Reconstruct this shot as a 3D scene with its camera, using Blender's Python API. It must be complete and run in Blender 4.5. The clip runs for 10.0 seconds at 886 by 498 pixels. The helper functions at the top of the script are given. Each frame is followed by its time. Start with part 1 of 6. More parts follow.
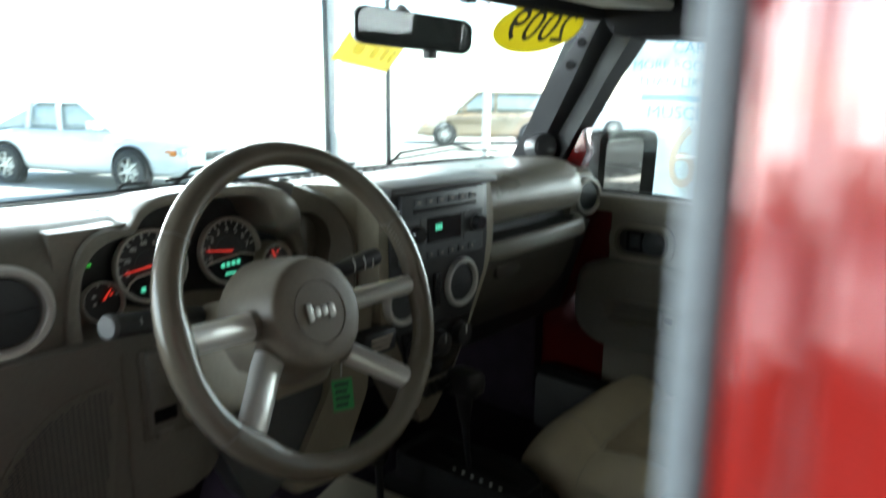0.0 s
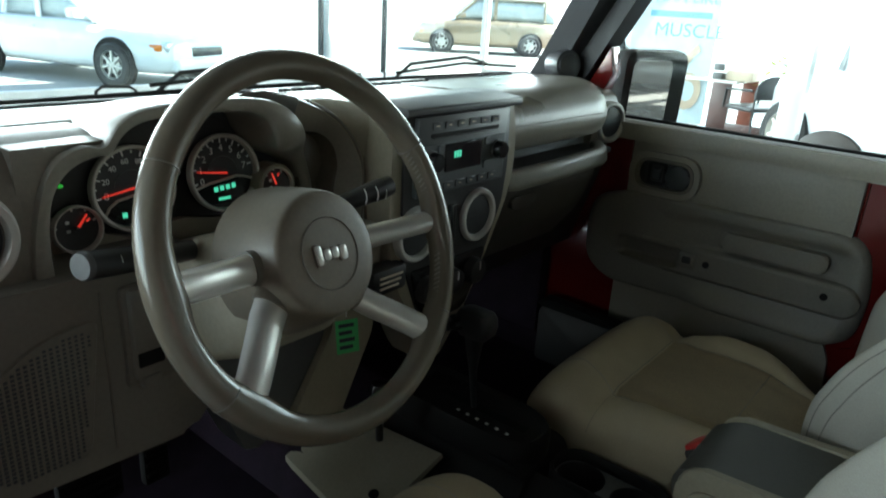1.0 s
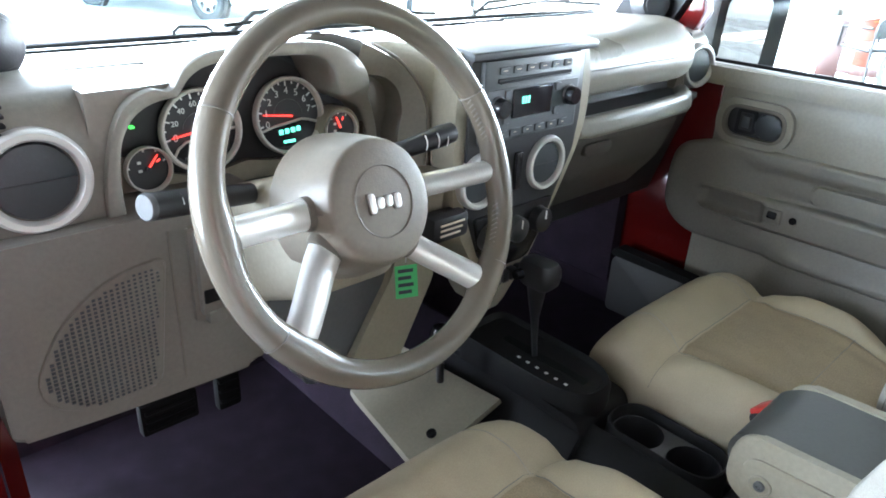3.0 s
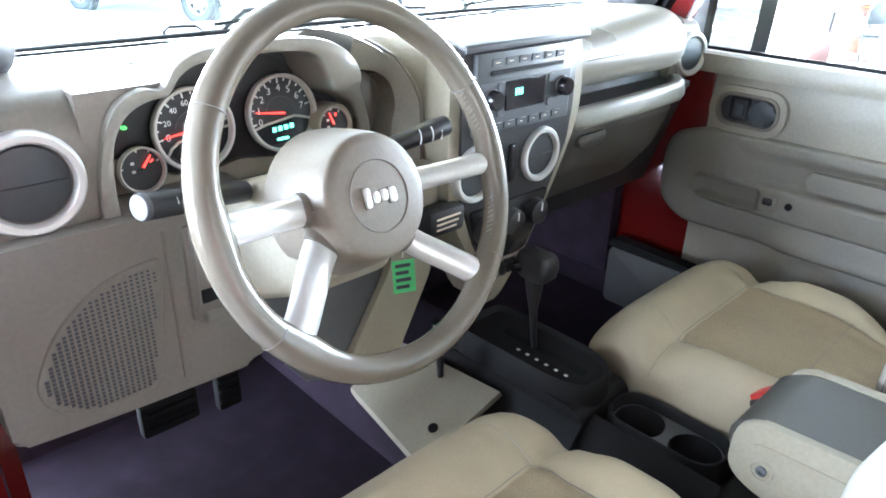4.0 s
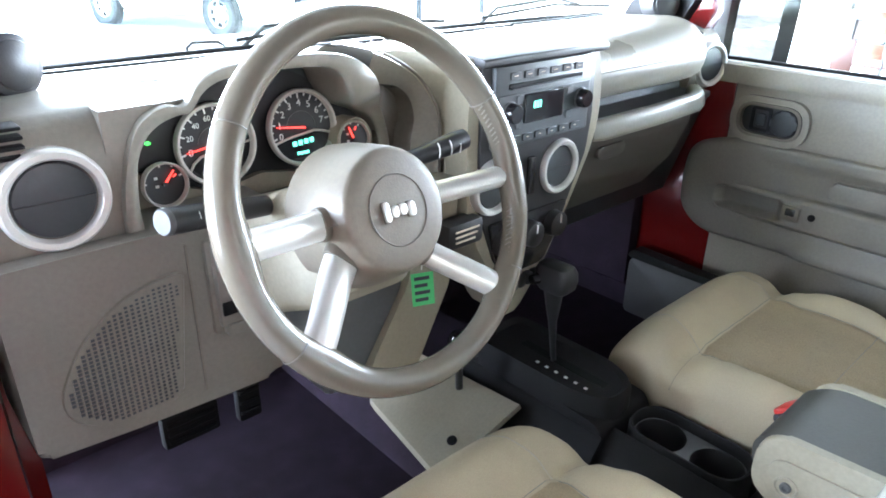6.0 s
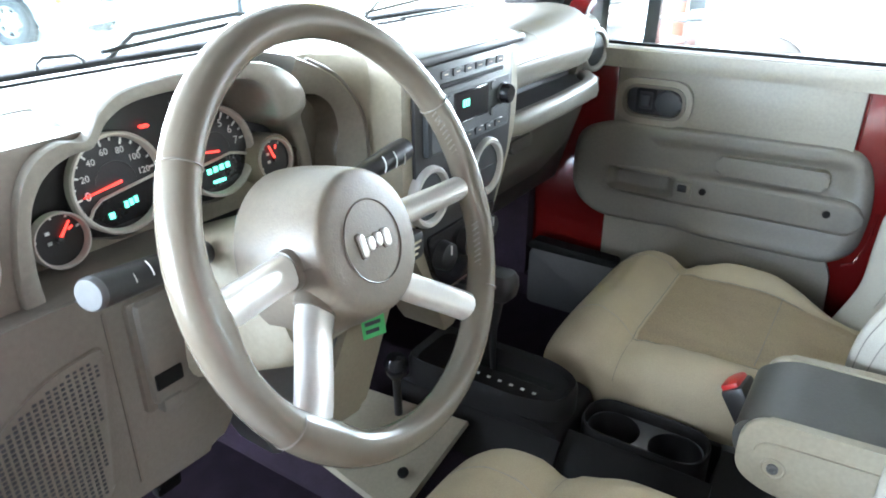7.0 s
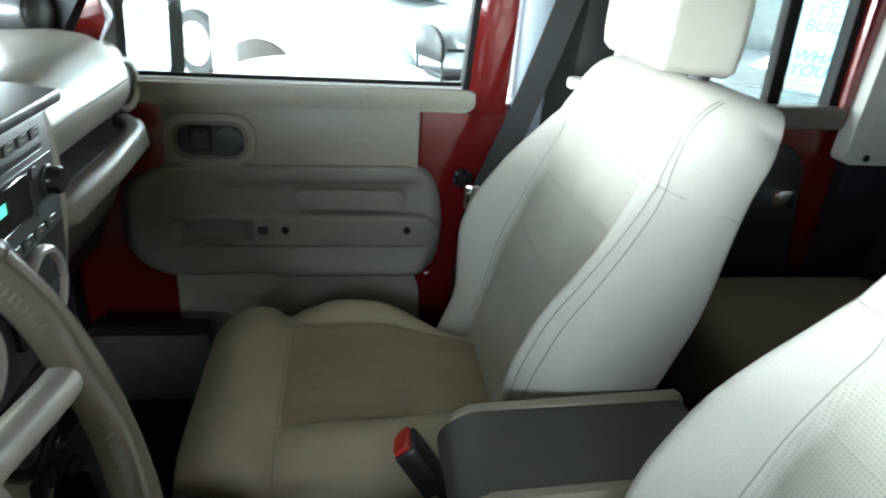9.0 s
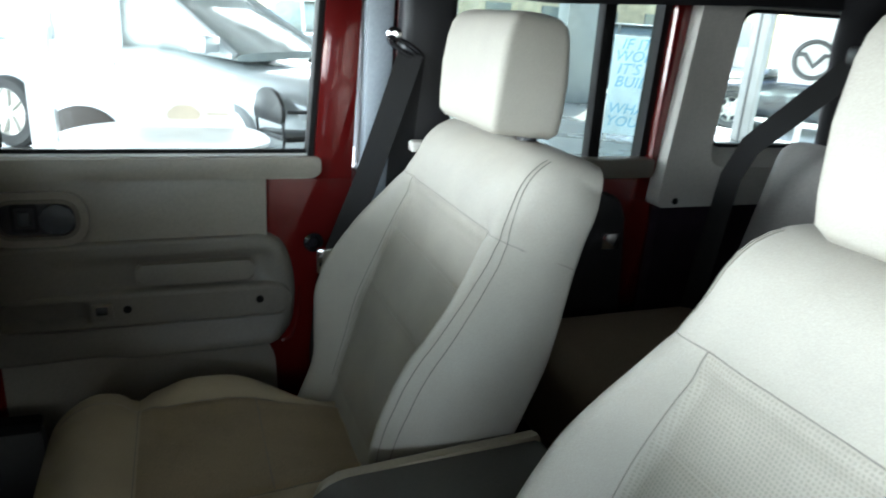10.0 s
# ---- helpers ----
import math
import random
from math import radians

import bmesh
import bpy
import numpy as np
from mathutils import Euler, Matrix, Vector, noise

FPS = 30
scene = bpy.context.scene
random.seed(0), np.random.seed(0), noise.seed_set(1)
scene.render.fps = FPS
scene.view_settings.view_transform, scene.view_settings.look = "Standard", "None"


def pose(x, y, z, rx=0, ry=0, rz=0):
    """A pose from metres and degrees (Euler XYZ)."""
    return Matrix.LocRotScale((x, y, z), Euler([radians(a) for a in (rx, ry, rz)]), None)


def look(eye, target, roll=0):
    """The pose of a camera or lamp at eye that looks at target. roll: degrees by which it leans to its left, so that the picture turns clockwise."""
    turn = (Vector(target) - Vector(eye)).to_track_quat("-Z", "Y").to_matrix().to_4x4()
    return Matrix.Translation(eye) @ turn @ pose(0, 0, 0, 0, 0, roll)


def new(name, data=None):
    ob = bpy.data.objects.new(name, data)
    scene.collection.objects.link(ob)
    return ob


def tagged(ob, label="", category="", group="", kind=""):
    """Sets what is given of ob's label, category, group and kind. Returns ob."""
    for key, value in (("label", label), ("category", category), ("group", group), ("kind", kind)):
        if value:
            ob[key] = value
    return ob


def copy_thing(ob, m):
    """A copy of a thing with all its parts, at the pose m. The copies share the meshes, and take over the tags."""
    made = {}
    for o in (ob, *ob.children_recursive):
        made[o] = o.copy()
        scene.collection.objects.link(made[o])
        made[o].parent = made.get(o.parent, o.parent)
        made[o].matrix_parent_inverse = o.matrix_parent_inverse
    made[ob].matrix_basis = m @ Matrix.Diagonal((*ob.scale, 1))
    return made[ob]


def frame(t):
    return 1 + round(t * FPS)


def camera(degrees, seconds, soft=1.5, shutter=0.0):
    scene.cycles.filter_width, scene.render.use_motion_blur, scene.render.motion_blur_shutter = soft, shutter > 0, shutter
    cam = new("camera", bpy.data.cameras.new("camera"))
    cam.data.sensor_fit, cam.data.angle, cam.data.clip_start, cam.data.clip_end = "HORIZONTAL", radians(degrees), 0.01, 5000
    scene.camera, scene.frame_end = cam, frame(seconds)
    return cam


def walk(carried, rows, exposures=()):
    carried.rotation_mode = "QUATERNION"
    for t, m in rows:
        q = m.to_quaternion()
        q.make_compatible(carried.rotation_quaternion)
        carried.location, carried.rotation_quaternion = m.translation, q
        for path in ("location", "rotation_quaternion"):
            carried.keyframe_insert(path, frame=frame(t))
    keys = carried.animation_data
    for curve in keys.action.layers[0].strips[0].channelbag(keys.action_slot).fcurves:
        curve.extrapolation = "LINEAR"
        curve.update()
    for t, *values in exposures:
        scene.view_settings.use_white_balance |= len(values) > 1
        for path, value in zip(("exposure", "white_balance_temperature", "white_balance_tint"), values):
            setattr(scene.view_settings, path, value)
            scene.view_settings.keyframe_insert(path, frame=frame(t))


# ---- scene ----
cam = camera(65.4, 10.0, soft=1.75, shutter=0.4)
PATH = [
    (0, (-0.876, -0.815, 1.381), (0.618, 0.444, 0.952), 0.5),
    (0.1, (-0.867, -0.783, 1.38), (0.661, 0.455, 1.005), 1.4),
    (0.2, (-0.86, -0.781, 1.395), (0.663, 0.451, 0.991), 2.1),
    (0.3, (-0.849, -0.74, 1.39), (0.717, 0.435, 0.973), 2.5),
    (0.4, (-0.844, -0.745, 1.396), (0.705, 0.437, 0.943), 2.5),
    (0.5, (-0.839, -0.722, 1.392), (0.707, 0.455, 0.916), 2.3),
    (0.6, (-0.828, -0.708, 1.392), (0.744, 0.424, 0.892), 3.0),
    (0.7, (-0.825, -0.703, 1.391), (0.751, 0.422, 0.889), 3.2),
    (0.8, (-0.821, -0.696, 1.384), (0.730, 0.441, 0.819), 4.0),
    (1, (-0.817, -0.708, 1.382), (0.65, 0.472, 0.709), 3.5),
    (1.2, (-0.804, -0.712, 1.389), (0.654, 0.451, 0.663), 4.0),
    (1.3, (-0.8, -0.717, 1.392), (0.59, 0.51, 0.642), 4.2),
    (1.5, (-0.794, -0.719, 1.387), (0.55, 0.544, 0.615), 3.6),
    (1.7, (-0.793, -0.726, 1.394), (0.502, 0.577, 0.602), 4.8),
    (2, (-0.793, -0.723, 1.388), (0.458, 0.602, 0.563), 4.9),
    (2.5, (-0.792, -0.724, 1.39), (0.449, 0.598, 0.544), 2.9),
    (2.7, (-0.79, -0.722, 1.392), (0.465, 0.586, 0.548), 3.2),
    (3.8, (-0.787, -0.724, 1.39), (0.477, 0.567, 0.532), 1.8),
    (4, (-0.788, -0.723, 1.388), (0.475, 0.57, 0.532), 1.6),
    (4.5, (-0.787, -0.724, 1.39), (0.477, 0.574, 0.543), 1.5),
    (5, (-0.787, -0.724, 1.391), (0.459, 0.59, 0.541), 1.1),
    (5.2, (-0.788, -0.728, 1.391), (0.44, 0.602, 0.541), 0.9),
    (6.3, (-0.788, -0.714, 1.393), (0.448, 0.623, 0.567), 0.9),
    (6.5, (-0.788, -0.685, 1.39), (0.513, 0.583, 0.552), 1.7),
    (6.9, (-0.802, -0.593, 1.384), (0.68, 0.46, 0.55), -0.3),
    (7, (-0.803, -0.563, 1.384), (0.71, 0.436, 0.539), -0.1),
    (7.2, (-0.798, -0.525, 1.386), (0.754, 0.388, 0.516), -0.2),
    (7.5, (-0.74, -0.48, 1.382), (0.902, 0.24, 0.496), 1.4),
    (7.8, (-0.682, -0.45, 1.397), (1.041, 0.134, 0.564), 2.4),
    (8, (-0.655, -0.433, 1.399), (1.101, 0.038, 0.566), 2.5),
    (8.2, (-0.634, -0.413, 1.396), (1.166, -0.144, 0.566), 3.0),
    (8.5, (-0.616, -0.383, 1.406), (1.196, -0.379, 0.56), 2.8),
    (9, (-0.611, -0.373, 1.405), (1.194, -0.655, 0.592), 3.8),
    (9.2, (-0.61, -0.374, 1.408), (1.208, -0.758, 0.669), 3.0),
    (9.3, (-0.609, -0.374, 1.41), (1.22, -0.822, 0.738), 3.0),
    (9.5, (-0.608, -0.375, 1.417), (1.201, -0.862, 0.716), 2.7),
    (9.7, (-0.615, -0.372, 1.419), (1.168, -0.948, 0.72), 3.8),
    (10, (-0.628, -0.366, 1.422), (1.135, -1.062, 0.784), 4.0),
]
walk(cam, [(t, look(eye, target, roll)) for t, eye, target, roll in PATH],
     exposures=[(0, 2.65, 6300, 8), (0.4, 2.36, 6250, 6), (1.0, 2.42, 6200, 4), (1.5, 3.15, 6150, 6), (2.0, 3.95, 6050, 11), (2.5, 4.38, 5900, 14), (3.8, 5.5, 5750, 18), (5.2, 5.48, 5750, 18), (6.5, 5.25, 5750, 17), (7.2, 5.1, 5950, 14), (7.8, 4.65, 6100, 10), (8.5, 4.05, 6150, 9), (9.0, 3.68, 6150, 8), (9.2, 3.72, 6150, 8), (9.5, 3.4, 6150, 10), (10, 2.7, 6200, 12)])

# ---- world, sun, exposure ----
world = bpy.data.worlds.new("sky")
world.use_nodes = True
scene.world = world
wn = world.node_tree
sky = wn.nodes.new("ShaderNodeTexSky")
sky.sky_type, sky.sun_disc = "NISHITA", False
sky.sun_elevation, sky.sun_rotation = radians(50), radians(131)
wn.links.new(sky.outputs[0], wn.nodes["Background"].inputs[0])
wn.nodes["Background"].inputs[1].default_value = 0.15

sun = new("sun", bpy.data.lights.new("sun", "SUN"))
sun.data.energy, sun.data.angle, sun.data.color = 5.0, radians(0.5), (1.0, 0.95, 0.88)
sun.matrix_world = look((0, -20, 40), (-4.82, -15.76, 40 - 7.66))


def window_light(name, eye, target, w, h, power):
    lamp = new(name, bpy.data.lights.new(name, "AREA"))
    lamp.data.shape, lamp.data.size, lamp.data.size_y, lamp.data.energy = "RECTANGLE", w, h, power
    lamp.data.color = (0.89, 0.95, 0.98)
    lamp.matrix_world = look(eye, target)
    return lamp


window_light("daylight_front_window", (1.0, 8.3, 2.3), (1.0, 0, 2.0), 16, 3.0, 600)
window_light("daylight_west_window", (-6.75, 3.1, 2.1), (0, 2.7, 1.8), 7.0, 3.0, 78)
window_light("daylight_side_window", (11.3, 0.5, 2.2), (0, 0.5, 2.0), 14, 3.0, 260)


# ---- materials ----
def mat(name, col, rough=0.5, metal=0.0, mottle=(6.0, 0.10), grain=(180.0, 0.06), bump=(350.0, 0.15), coat=0.0, rough_var=0.08):
    """A surface with large mottling, fine grain, uneven gloss and fine relief, at real-world size."""
    m = bpy.data.materials.new(name)
    m.use_nodes = True
    t, n = m.node_tree, m.node_tree.nodes
    b = n["Principled BSDF"]
    tc = n.new("ShaderNodeTexCoord")
    def noise_at(scale, detail=4.0):
        q = n.new("ShaderNodeTexNoise")
        q.inputs["Scale"].default_value, q.inputs["Detail"].default_value = scale, detail
        t.links.new(tc.outputs["Object"], q.inputs["Vector"])
        return q
    big, fine = noise_at(mottle[0]), noise_at(grain[0], 2.0)
    def ramp(src, lo, hi):
        q = n.new("ShaderNodeMapRange")
        q.inputs["From Min"].default_value, q.inputs["From Max"].default_value = 0.3, 0.7
        q.inputs["To Min"].default_value, q.inputs["To Max"].default_value = lo, hi
        t.links.new(src.outputs[0], q.inputs["Value"])
        return q
    mul = n.new("ShaderNodeMath")
    mul.operation = "MULTIPLY"
    t.links.new(ramp(big, 1 - mottle[1], 1 + mottle[1]).outputs[0], mul.inputs[0])
    t.links.new(ramp(fine, 1 - grain[1], 1 + grain[1]).outputs[0], mul.inputs[1])
    v = n.new("ShaderNodeVectorMath")
    v.operation = "SCALE"
    v.inputs[0].default_value = col
    t.links.new(mul.outputs[0], v.inputs["Scale"])
    t.links.new(v.outputs[0], b.inputs["Base Color"])
    b.inputs["Metallic"].default_value = metal
    t.links.new(ramp(big, rough - rough_var, rough + rough_var).outputs[0], b.inputs["Roughness"])
    b.inputs["Coat Weight"].default_value, b.inputs["Coat Roughness"].default_value = coat, 0.05
    if bump[1]:
        bp = n.new("ShaderNodeBump")
        bp.inputs["Strength"].default_value, bp.inputs["Distance"].default_value = bump[1], 0.001
        t.links.new(noise_at(bump[0], 3.0).outputs[0], bp.inputs["Height"])
        t.links.new(bp.outputs[0], b.inputs["Normal"])
    return m


def glow(name, col, strength):
    m = bpy.data.materials.new(name)
    m.use_nodes = True
    b = m.node_tree.nodes["Principled BSDF"]
    b.inputs["Base Color"].default_value = (*[c * 0.3 for c in col], 1)
    b.inputs["Emission Color"].default_value, b.inputs["Emission Strength"].default_value = (*col, 1), strength
    return m


def glass(name, tint=(0.96, 1.0, 0.98)):
    """Thin clear glazing: mostly see-through, with a weak mirror coat that grows towards grazing angles."""
    m = bpy.data.materials.new(name)
    m.use_nodes = True
    t, n = m.node_tree, m.node_tree.nodes
    out = n["Material Output"]
    n.remove(n["Principled BSDF"])
    a, g, mix, f = n.new("ShaderNodeBsdfTransparent"), n.new("ShaderNodeBsdfGlossy"), n.new("ShaderNodeMixShader"), n.new("ShaderNodeLayerWeight")
    a.inputs[0].default_value, g.inputs["Roughness"].default_value = (*tint, 1), 0.01
    power, scale = n.new("ShaderNodeMath"), n.new("ShaderNodeMath")
    power.operation, scale.operation = "POWER", "MULTIPLY_ADD"
    power.inputs[1].default_value = 5.0
    scale.inputs[1].default_value, scale.inputs[2].default_value = 0.7, 0.03
    t.links.new(f.outputs["Facing"], power.inputs[0])
    t.links.new(power.outputs[0], scale.inputs[0])
    t.links.new(scale.outputs[0], mix.inputs[0])
    t.links.new(a.outputs[0], mix.inputs[1])
    t.links.new(g.outputs[0], mix.inputs[2])
    t.links.new(mix.outputs[0], out.inputs[0])
    return m


KHAKI = mat("khaki_moulded_plastic", (0.27, 0.24, 0.175), 0.46, bump=(420.0, 0.25))
KHAKI_DARK = mat("dark_khaki_moulded_plastic", (0.13, 0.113, 0.088), 0.45, bump=(420.0, 0.25))
BOWL = mat("dark_smooth_dash_plastic", (0.11, 0.1, 0.078), 0.22, bump=(500.0, 0.06))
# Dash plastic, darkened: the shade on the knee panel is in this colour.
KNEE_SHADED = mat("shaded_knee_plastic", (0.145, 0.131, 0.107), 0.5, bump=(420.0, 0.25))
DASH = mat("dashboard_soft_plastic", (0.2, 0.186, 0.152), 0.33, bump=(500.0, 0.22))
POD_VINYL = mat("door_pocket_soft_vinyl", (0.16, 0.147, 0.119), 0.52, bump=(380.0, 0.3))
DOOR_TRIM = mat("door_trim_vinyl", (0.235, 0.214, 0.172), 0.5, bump=(450.0, 0.28))
LEATHER = mat("wheel_leather", (0.125, 0.107, 0.08), 0.22, bump=(900.0, 0.0), mottle=(14.0, 0.05), grain=(180.0, 0.02), rough_var=0.03)
HUB = mat("airbag_cover_plastic", (0.165, 0.14, 0.105), 0.5, bump=(500.0, 0.2))
SILVER = mat("silver_painted_trim", (0.64, 0.62, 0.58), 0.32, 0.45, bump=(800.0, 0.0), mottle=(6.0, 0.04), grain=(180.0, 0.02), rough_var=0.03)
CHROME = mat("bright_chrome", (0.8, 0.8, 0.8), 0.08, 1.0, bump=(800.0, 0.0), rough_var=0.03)
CONSOLE = mat("matt_black_console_plastic", (0.014, 0.0135, 0.0135), 0.6, bump=(420.0, 0.25))
BLACK = mat("black_plastic", (0.017, 0.017, 0.018), 0.42)
BLACK_GLOSS = mat("gloss_black_plastic", (0.015, 0.015, 0.017), 0.18, bump=(300.0, 0.02))
RUBBER = mat("black_rubber", (0.007, 0.007, 0.007), 0.65)
RUBBER_GREY = mat("grey_door_seal", (0.13, 0.145, 0.155), 0.65)
GREY = mat("dark_grey_plastic", (0.085, 0.088, 0.088), 0.42)
GREY_LID = mat("armrest_vinyl", (0.058, 0.057, 0.049), 0.48, bump=(380.0, 0.3))
FABRIC = mat("light_stone_seat_cloth", (0.35, 0.331, 0.28), 0.7, mottle=(9.0, 0.08), grain=(700.0, 0.08), bump=(900.0, 0.35))
FABRIC_IN = mat("stone_seat_insert_cloth", (0.355, 0.334, 0.28), 0.85, mottle=(12.0, 0.08), grain=(500.0, 0.06), bump=(420.0, 0.3))
DIAL_RING = mat("pale_dial_ring_plastic", (0.5, 0.47, 0.41), 0.4, bump=(800.0, 0.0))
THREAD = mat("wheel_stitch_thread", (0.17, 0.15, 0.118), 0.6)
SLATE = mat("slate_grey_radio_plastic", (0.037, 0.043, 0.045), 0.5, bump=(500.0, 0.08))
VENT_GREY = mat("dark_slate_vent_plastic", (0.035, 0.04, 0.043), 0.4)
FABRIC_LOW = mat("tan_cushion_cloth", (0.40, 0.335, 0.225), 0.75, mottle=(9.0, 0.08), grain=(700.0, 0.08), bump=(900.0, 0.35))
FABRIC_CUSH = mat("worn_brown_cushion_cloth", (0.295, 0.232, 0.145), 0.85, mottle=(7.0, 0.12), grain=(500.0, 0.14), bump=(420.0, 0.6))
CLADDING = mat("grey_ceiling_paint", (0.2, 0.2, 0.2), 0.8)
# Seam thread darkened so its colour carries the shade of the creases.
SEAM_DARK = mat("shaded_seam_thread", (0.2, 0.188, 0.16), 0.8)
STITCH = mat("seat_seam_thread", (0.33, 0.31, 0.265), 0.8)
REAR_TAN = mat("brown_rear_cushion_cloth", (0.27, 0.21, 0.14), 0.85)
FABRIC_REAR = mat("grey_rear_seat_cloth", (0.22, 0.21, 0.195), 0.85)
# Black carpet; the purple tint paints in the lens haze over the footwell.
CARPET = mat("haze_tinted_black_carpet", (0.02, 0.0135, 0.021), 0.95, mottle=(20.0, 0.3), grain=(900.0, 0.5), bump=(900.0, 1.0))
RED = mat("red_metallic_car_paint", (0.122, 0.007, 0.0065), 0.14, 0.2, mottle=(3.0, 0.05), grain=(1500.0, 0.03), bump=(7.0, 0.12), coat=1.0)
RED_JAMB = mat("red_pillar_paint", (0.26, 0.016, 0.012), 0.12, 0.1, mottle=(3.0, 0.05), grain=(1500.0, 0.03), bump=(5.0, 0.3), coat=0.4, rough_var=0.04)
HARDTOP = mat("hardtop_inner_panel", (0.47, 0.455, 0.41), 0.6, mottle=(8.0, 0.10))
ROOF_LINING = mat("black_roof_lining", (0.016, 0.016, 0.017), 0.8)
PALE_SEAL = mat("pale_blue_grey_seal", (0.3, 0.34, 0.37), 0.5)
PILLAR_GREY = mat("pillar_grey_plastic", (0.027, 0.028, 0.03), 0.35)
BELT = mat("seat_belt_webbing", (0.013, 0.013, 0.0125), 0.65, grain=(1200.0, 0.3), bump=(1200.0, 0.6))
BELT_RED = mat("buckle_red_plastic", (0.6, 0.03, 0.02), 0.35)
WHITE_MARK = mat("white_print", (0.75, 0.75, 0.72), 0.6)
TAG_GREEN = mat("green_card_tag", (0.08, 0.5, 0.16), 0.6)
YELLOW_PAPER = mat("yellow_note_paper", (0.8, 0.7, 0.25), 0.6)
FAINT_PRINT = mat("faint_note_print", (0.5, 0.45, 0.2), 0.6)
YELLOW = mat("yellow_sticker_film", (0.75, 0.62, 0.03), 0.5)
INK = mat("dark_ink", (0.03, 0.035, 0.05), 0.6)
BLUE_INK = mat("blue_banner_ink", (0.2, 0.48, 0.68), 0.5)
RED_GLOW = glow("lit_red_needle", (1.0, 0.05, 0.03), 0.1)
GREEN_GLOW = glow("lit_green_display", (0.15, 1.0, 0.6), 0.12)
LAMP_GREEN = glow("lit_green_indicator", (0.1, 0.9, 0.1), 0.06)
MIRROR = mat("mirror_glass", (0.9, 0.9, 0.9), 0.02, 1.0, mottle=(3.0, 0.01), grain=(50.0, 0.0), bump=(10.0, 0.0), rough_var=0.01)
GLASS = glass("clear_glazing")
GLASS_DARK = glass("dark_privacy_glass", (0.25, 0.27, 0.26))
GLASS_GREEN = glass("faintly_green_door_glass", (0.86, 0.93, 0.9))
FLOOR_TILE = mat("pale_showroom_tile", (0.18, 0.176, 0.168), 0.25, mottle=(0.8, 0.08), grain=(40.0, 0.05), bump=(200.0, 0.03))
WALL_GREY = mat("grey_beige_wall_paint", (0.1, 0.095, 0.088), 0.8)
WALL_WHITE = mat("white_wall_paint", (0.78, 0.78, 0.76), 0.7)
ASPHALT = mat("sunlit_concrete", (0.27, 0.265, 0.25), 0.9, mottle=(0.5, 0.15), grain=(60.0, 0.25), bump=(80.0, 0.6))
ALU = mat("white_window_frame", (0.7, 0.7, 0.68), 0.4)
CAR_WHITE = mat("white_car_paint", (0.8, 0.8, 0.8), 0.25, mottle=(1.0, 0.03), grain=(50.0, 0.0), coat=1.0, bump=(500.0, 0.0))
CAR_SILVER = mat("silver_car_paint", (0.55, 0.58, 0.6), 0.28, 0.4, mottle=(1.0, 0.03), grain=(50.0, 0.0), coat=1.0, bump=(500.0, 0.0))
CAR_PALE = mat("pale_silver_car_paint", (0.6, 0.64, 0.66), 0.22, 0.15, mottle=(1.0, 0.03), grain=(50.0, 0.0), coat=1.0, bump=(500.0, 0.0))
CAR_TAN = mat("tan_car_paint", (0.33, 0.24, 0.15), 0.3, 0.3, mottle=(1.0, 0.03), grain=(50.0, 0.0), coat=1.0, bump=(500.0, 0.0))
CAR_DARK = mat("dark_car_paint", (0.04, 0.045, 0.055), 0.25, 0.2, mottle=(1.0, 0.03), grain=(50.0, 0.0), coat=1.0, bump=(500.0, 0.0))
# Lighter copy of the car glass, with the white sky reflection painted in.
BRIGHT_GLASS = mat("sky_bright_car_glass", (0.4, 0.44, 0.43), 0.08, bump=(500.0, 0.0))
CAR_GLASS = mat("tinted_car_glass", (0.1, 0.11, 0.11), 0.05, bump=(500.0, 0.0))
TYRE = mat("tyre_rubber", (0.025, 0.025, 0.025), 0.8)
LAMP_LENS = mat("car_lamp_lens", (0.6, 0.62, 0.64), 0.15, 0.3)
AMBER = mat("amber_lamp_lens", (0.7, 0.2, 0.02), 0.25)
WOOD_DARK = mat("dark_wood_veneer", (0.06, 0.025, 0.02), 0.4, mottle=(4.0, 0.25))
WOOD_RED = mat("red_brown_wood_veneer", (0.2, 0.055, 0.03), 0.4, mottle=(4.0, 0.25))
TABLE_WHITE = mat("white_tabletop", (0.8, 0.79, 0.76), 0.4)
CHAIR_BROWN = mat("brown_chair_vinyl", (0.035, 0.025, 0.02), 0.6)
GREY_POST = mat("grey_window_post", (0.26, 0.27, 0.265), 0.5)
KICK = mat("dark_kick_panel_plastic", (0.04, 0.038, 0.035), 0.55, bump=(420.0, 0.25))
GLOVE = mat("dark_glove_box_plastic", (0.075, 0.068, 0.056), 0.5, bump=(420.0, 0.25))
LIME_LEAF = mat("yellow_green_leaf", (0.4, 0.5, 0.04), 0.6)
BANNER = mat("pale_blue_banner", (0.62, 0.76, 0.82), 0.6)
BRICK_TAN = mat("tan_brick_far", (0.42, 0.31, 0.19), 0.9, mottle=(3.0, 0.2), grain=(12.0, 0.2))
LEAF = mat("shrub_leaf", (0.09, 0.16, 0.04), 0.6)
STONE_TAN = mat("tan_card_numeral", (0.62, 0.52, 0.4), 0.7)


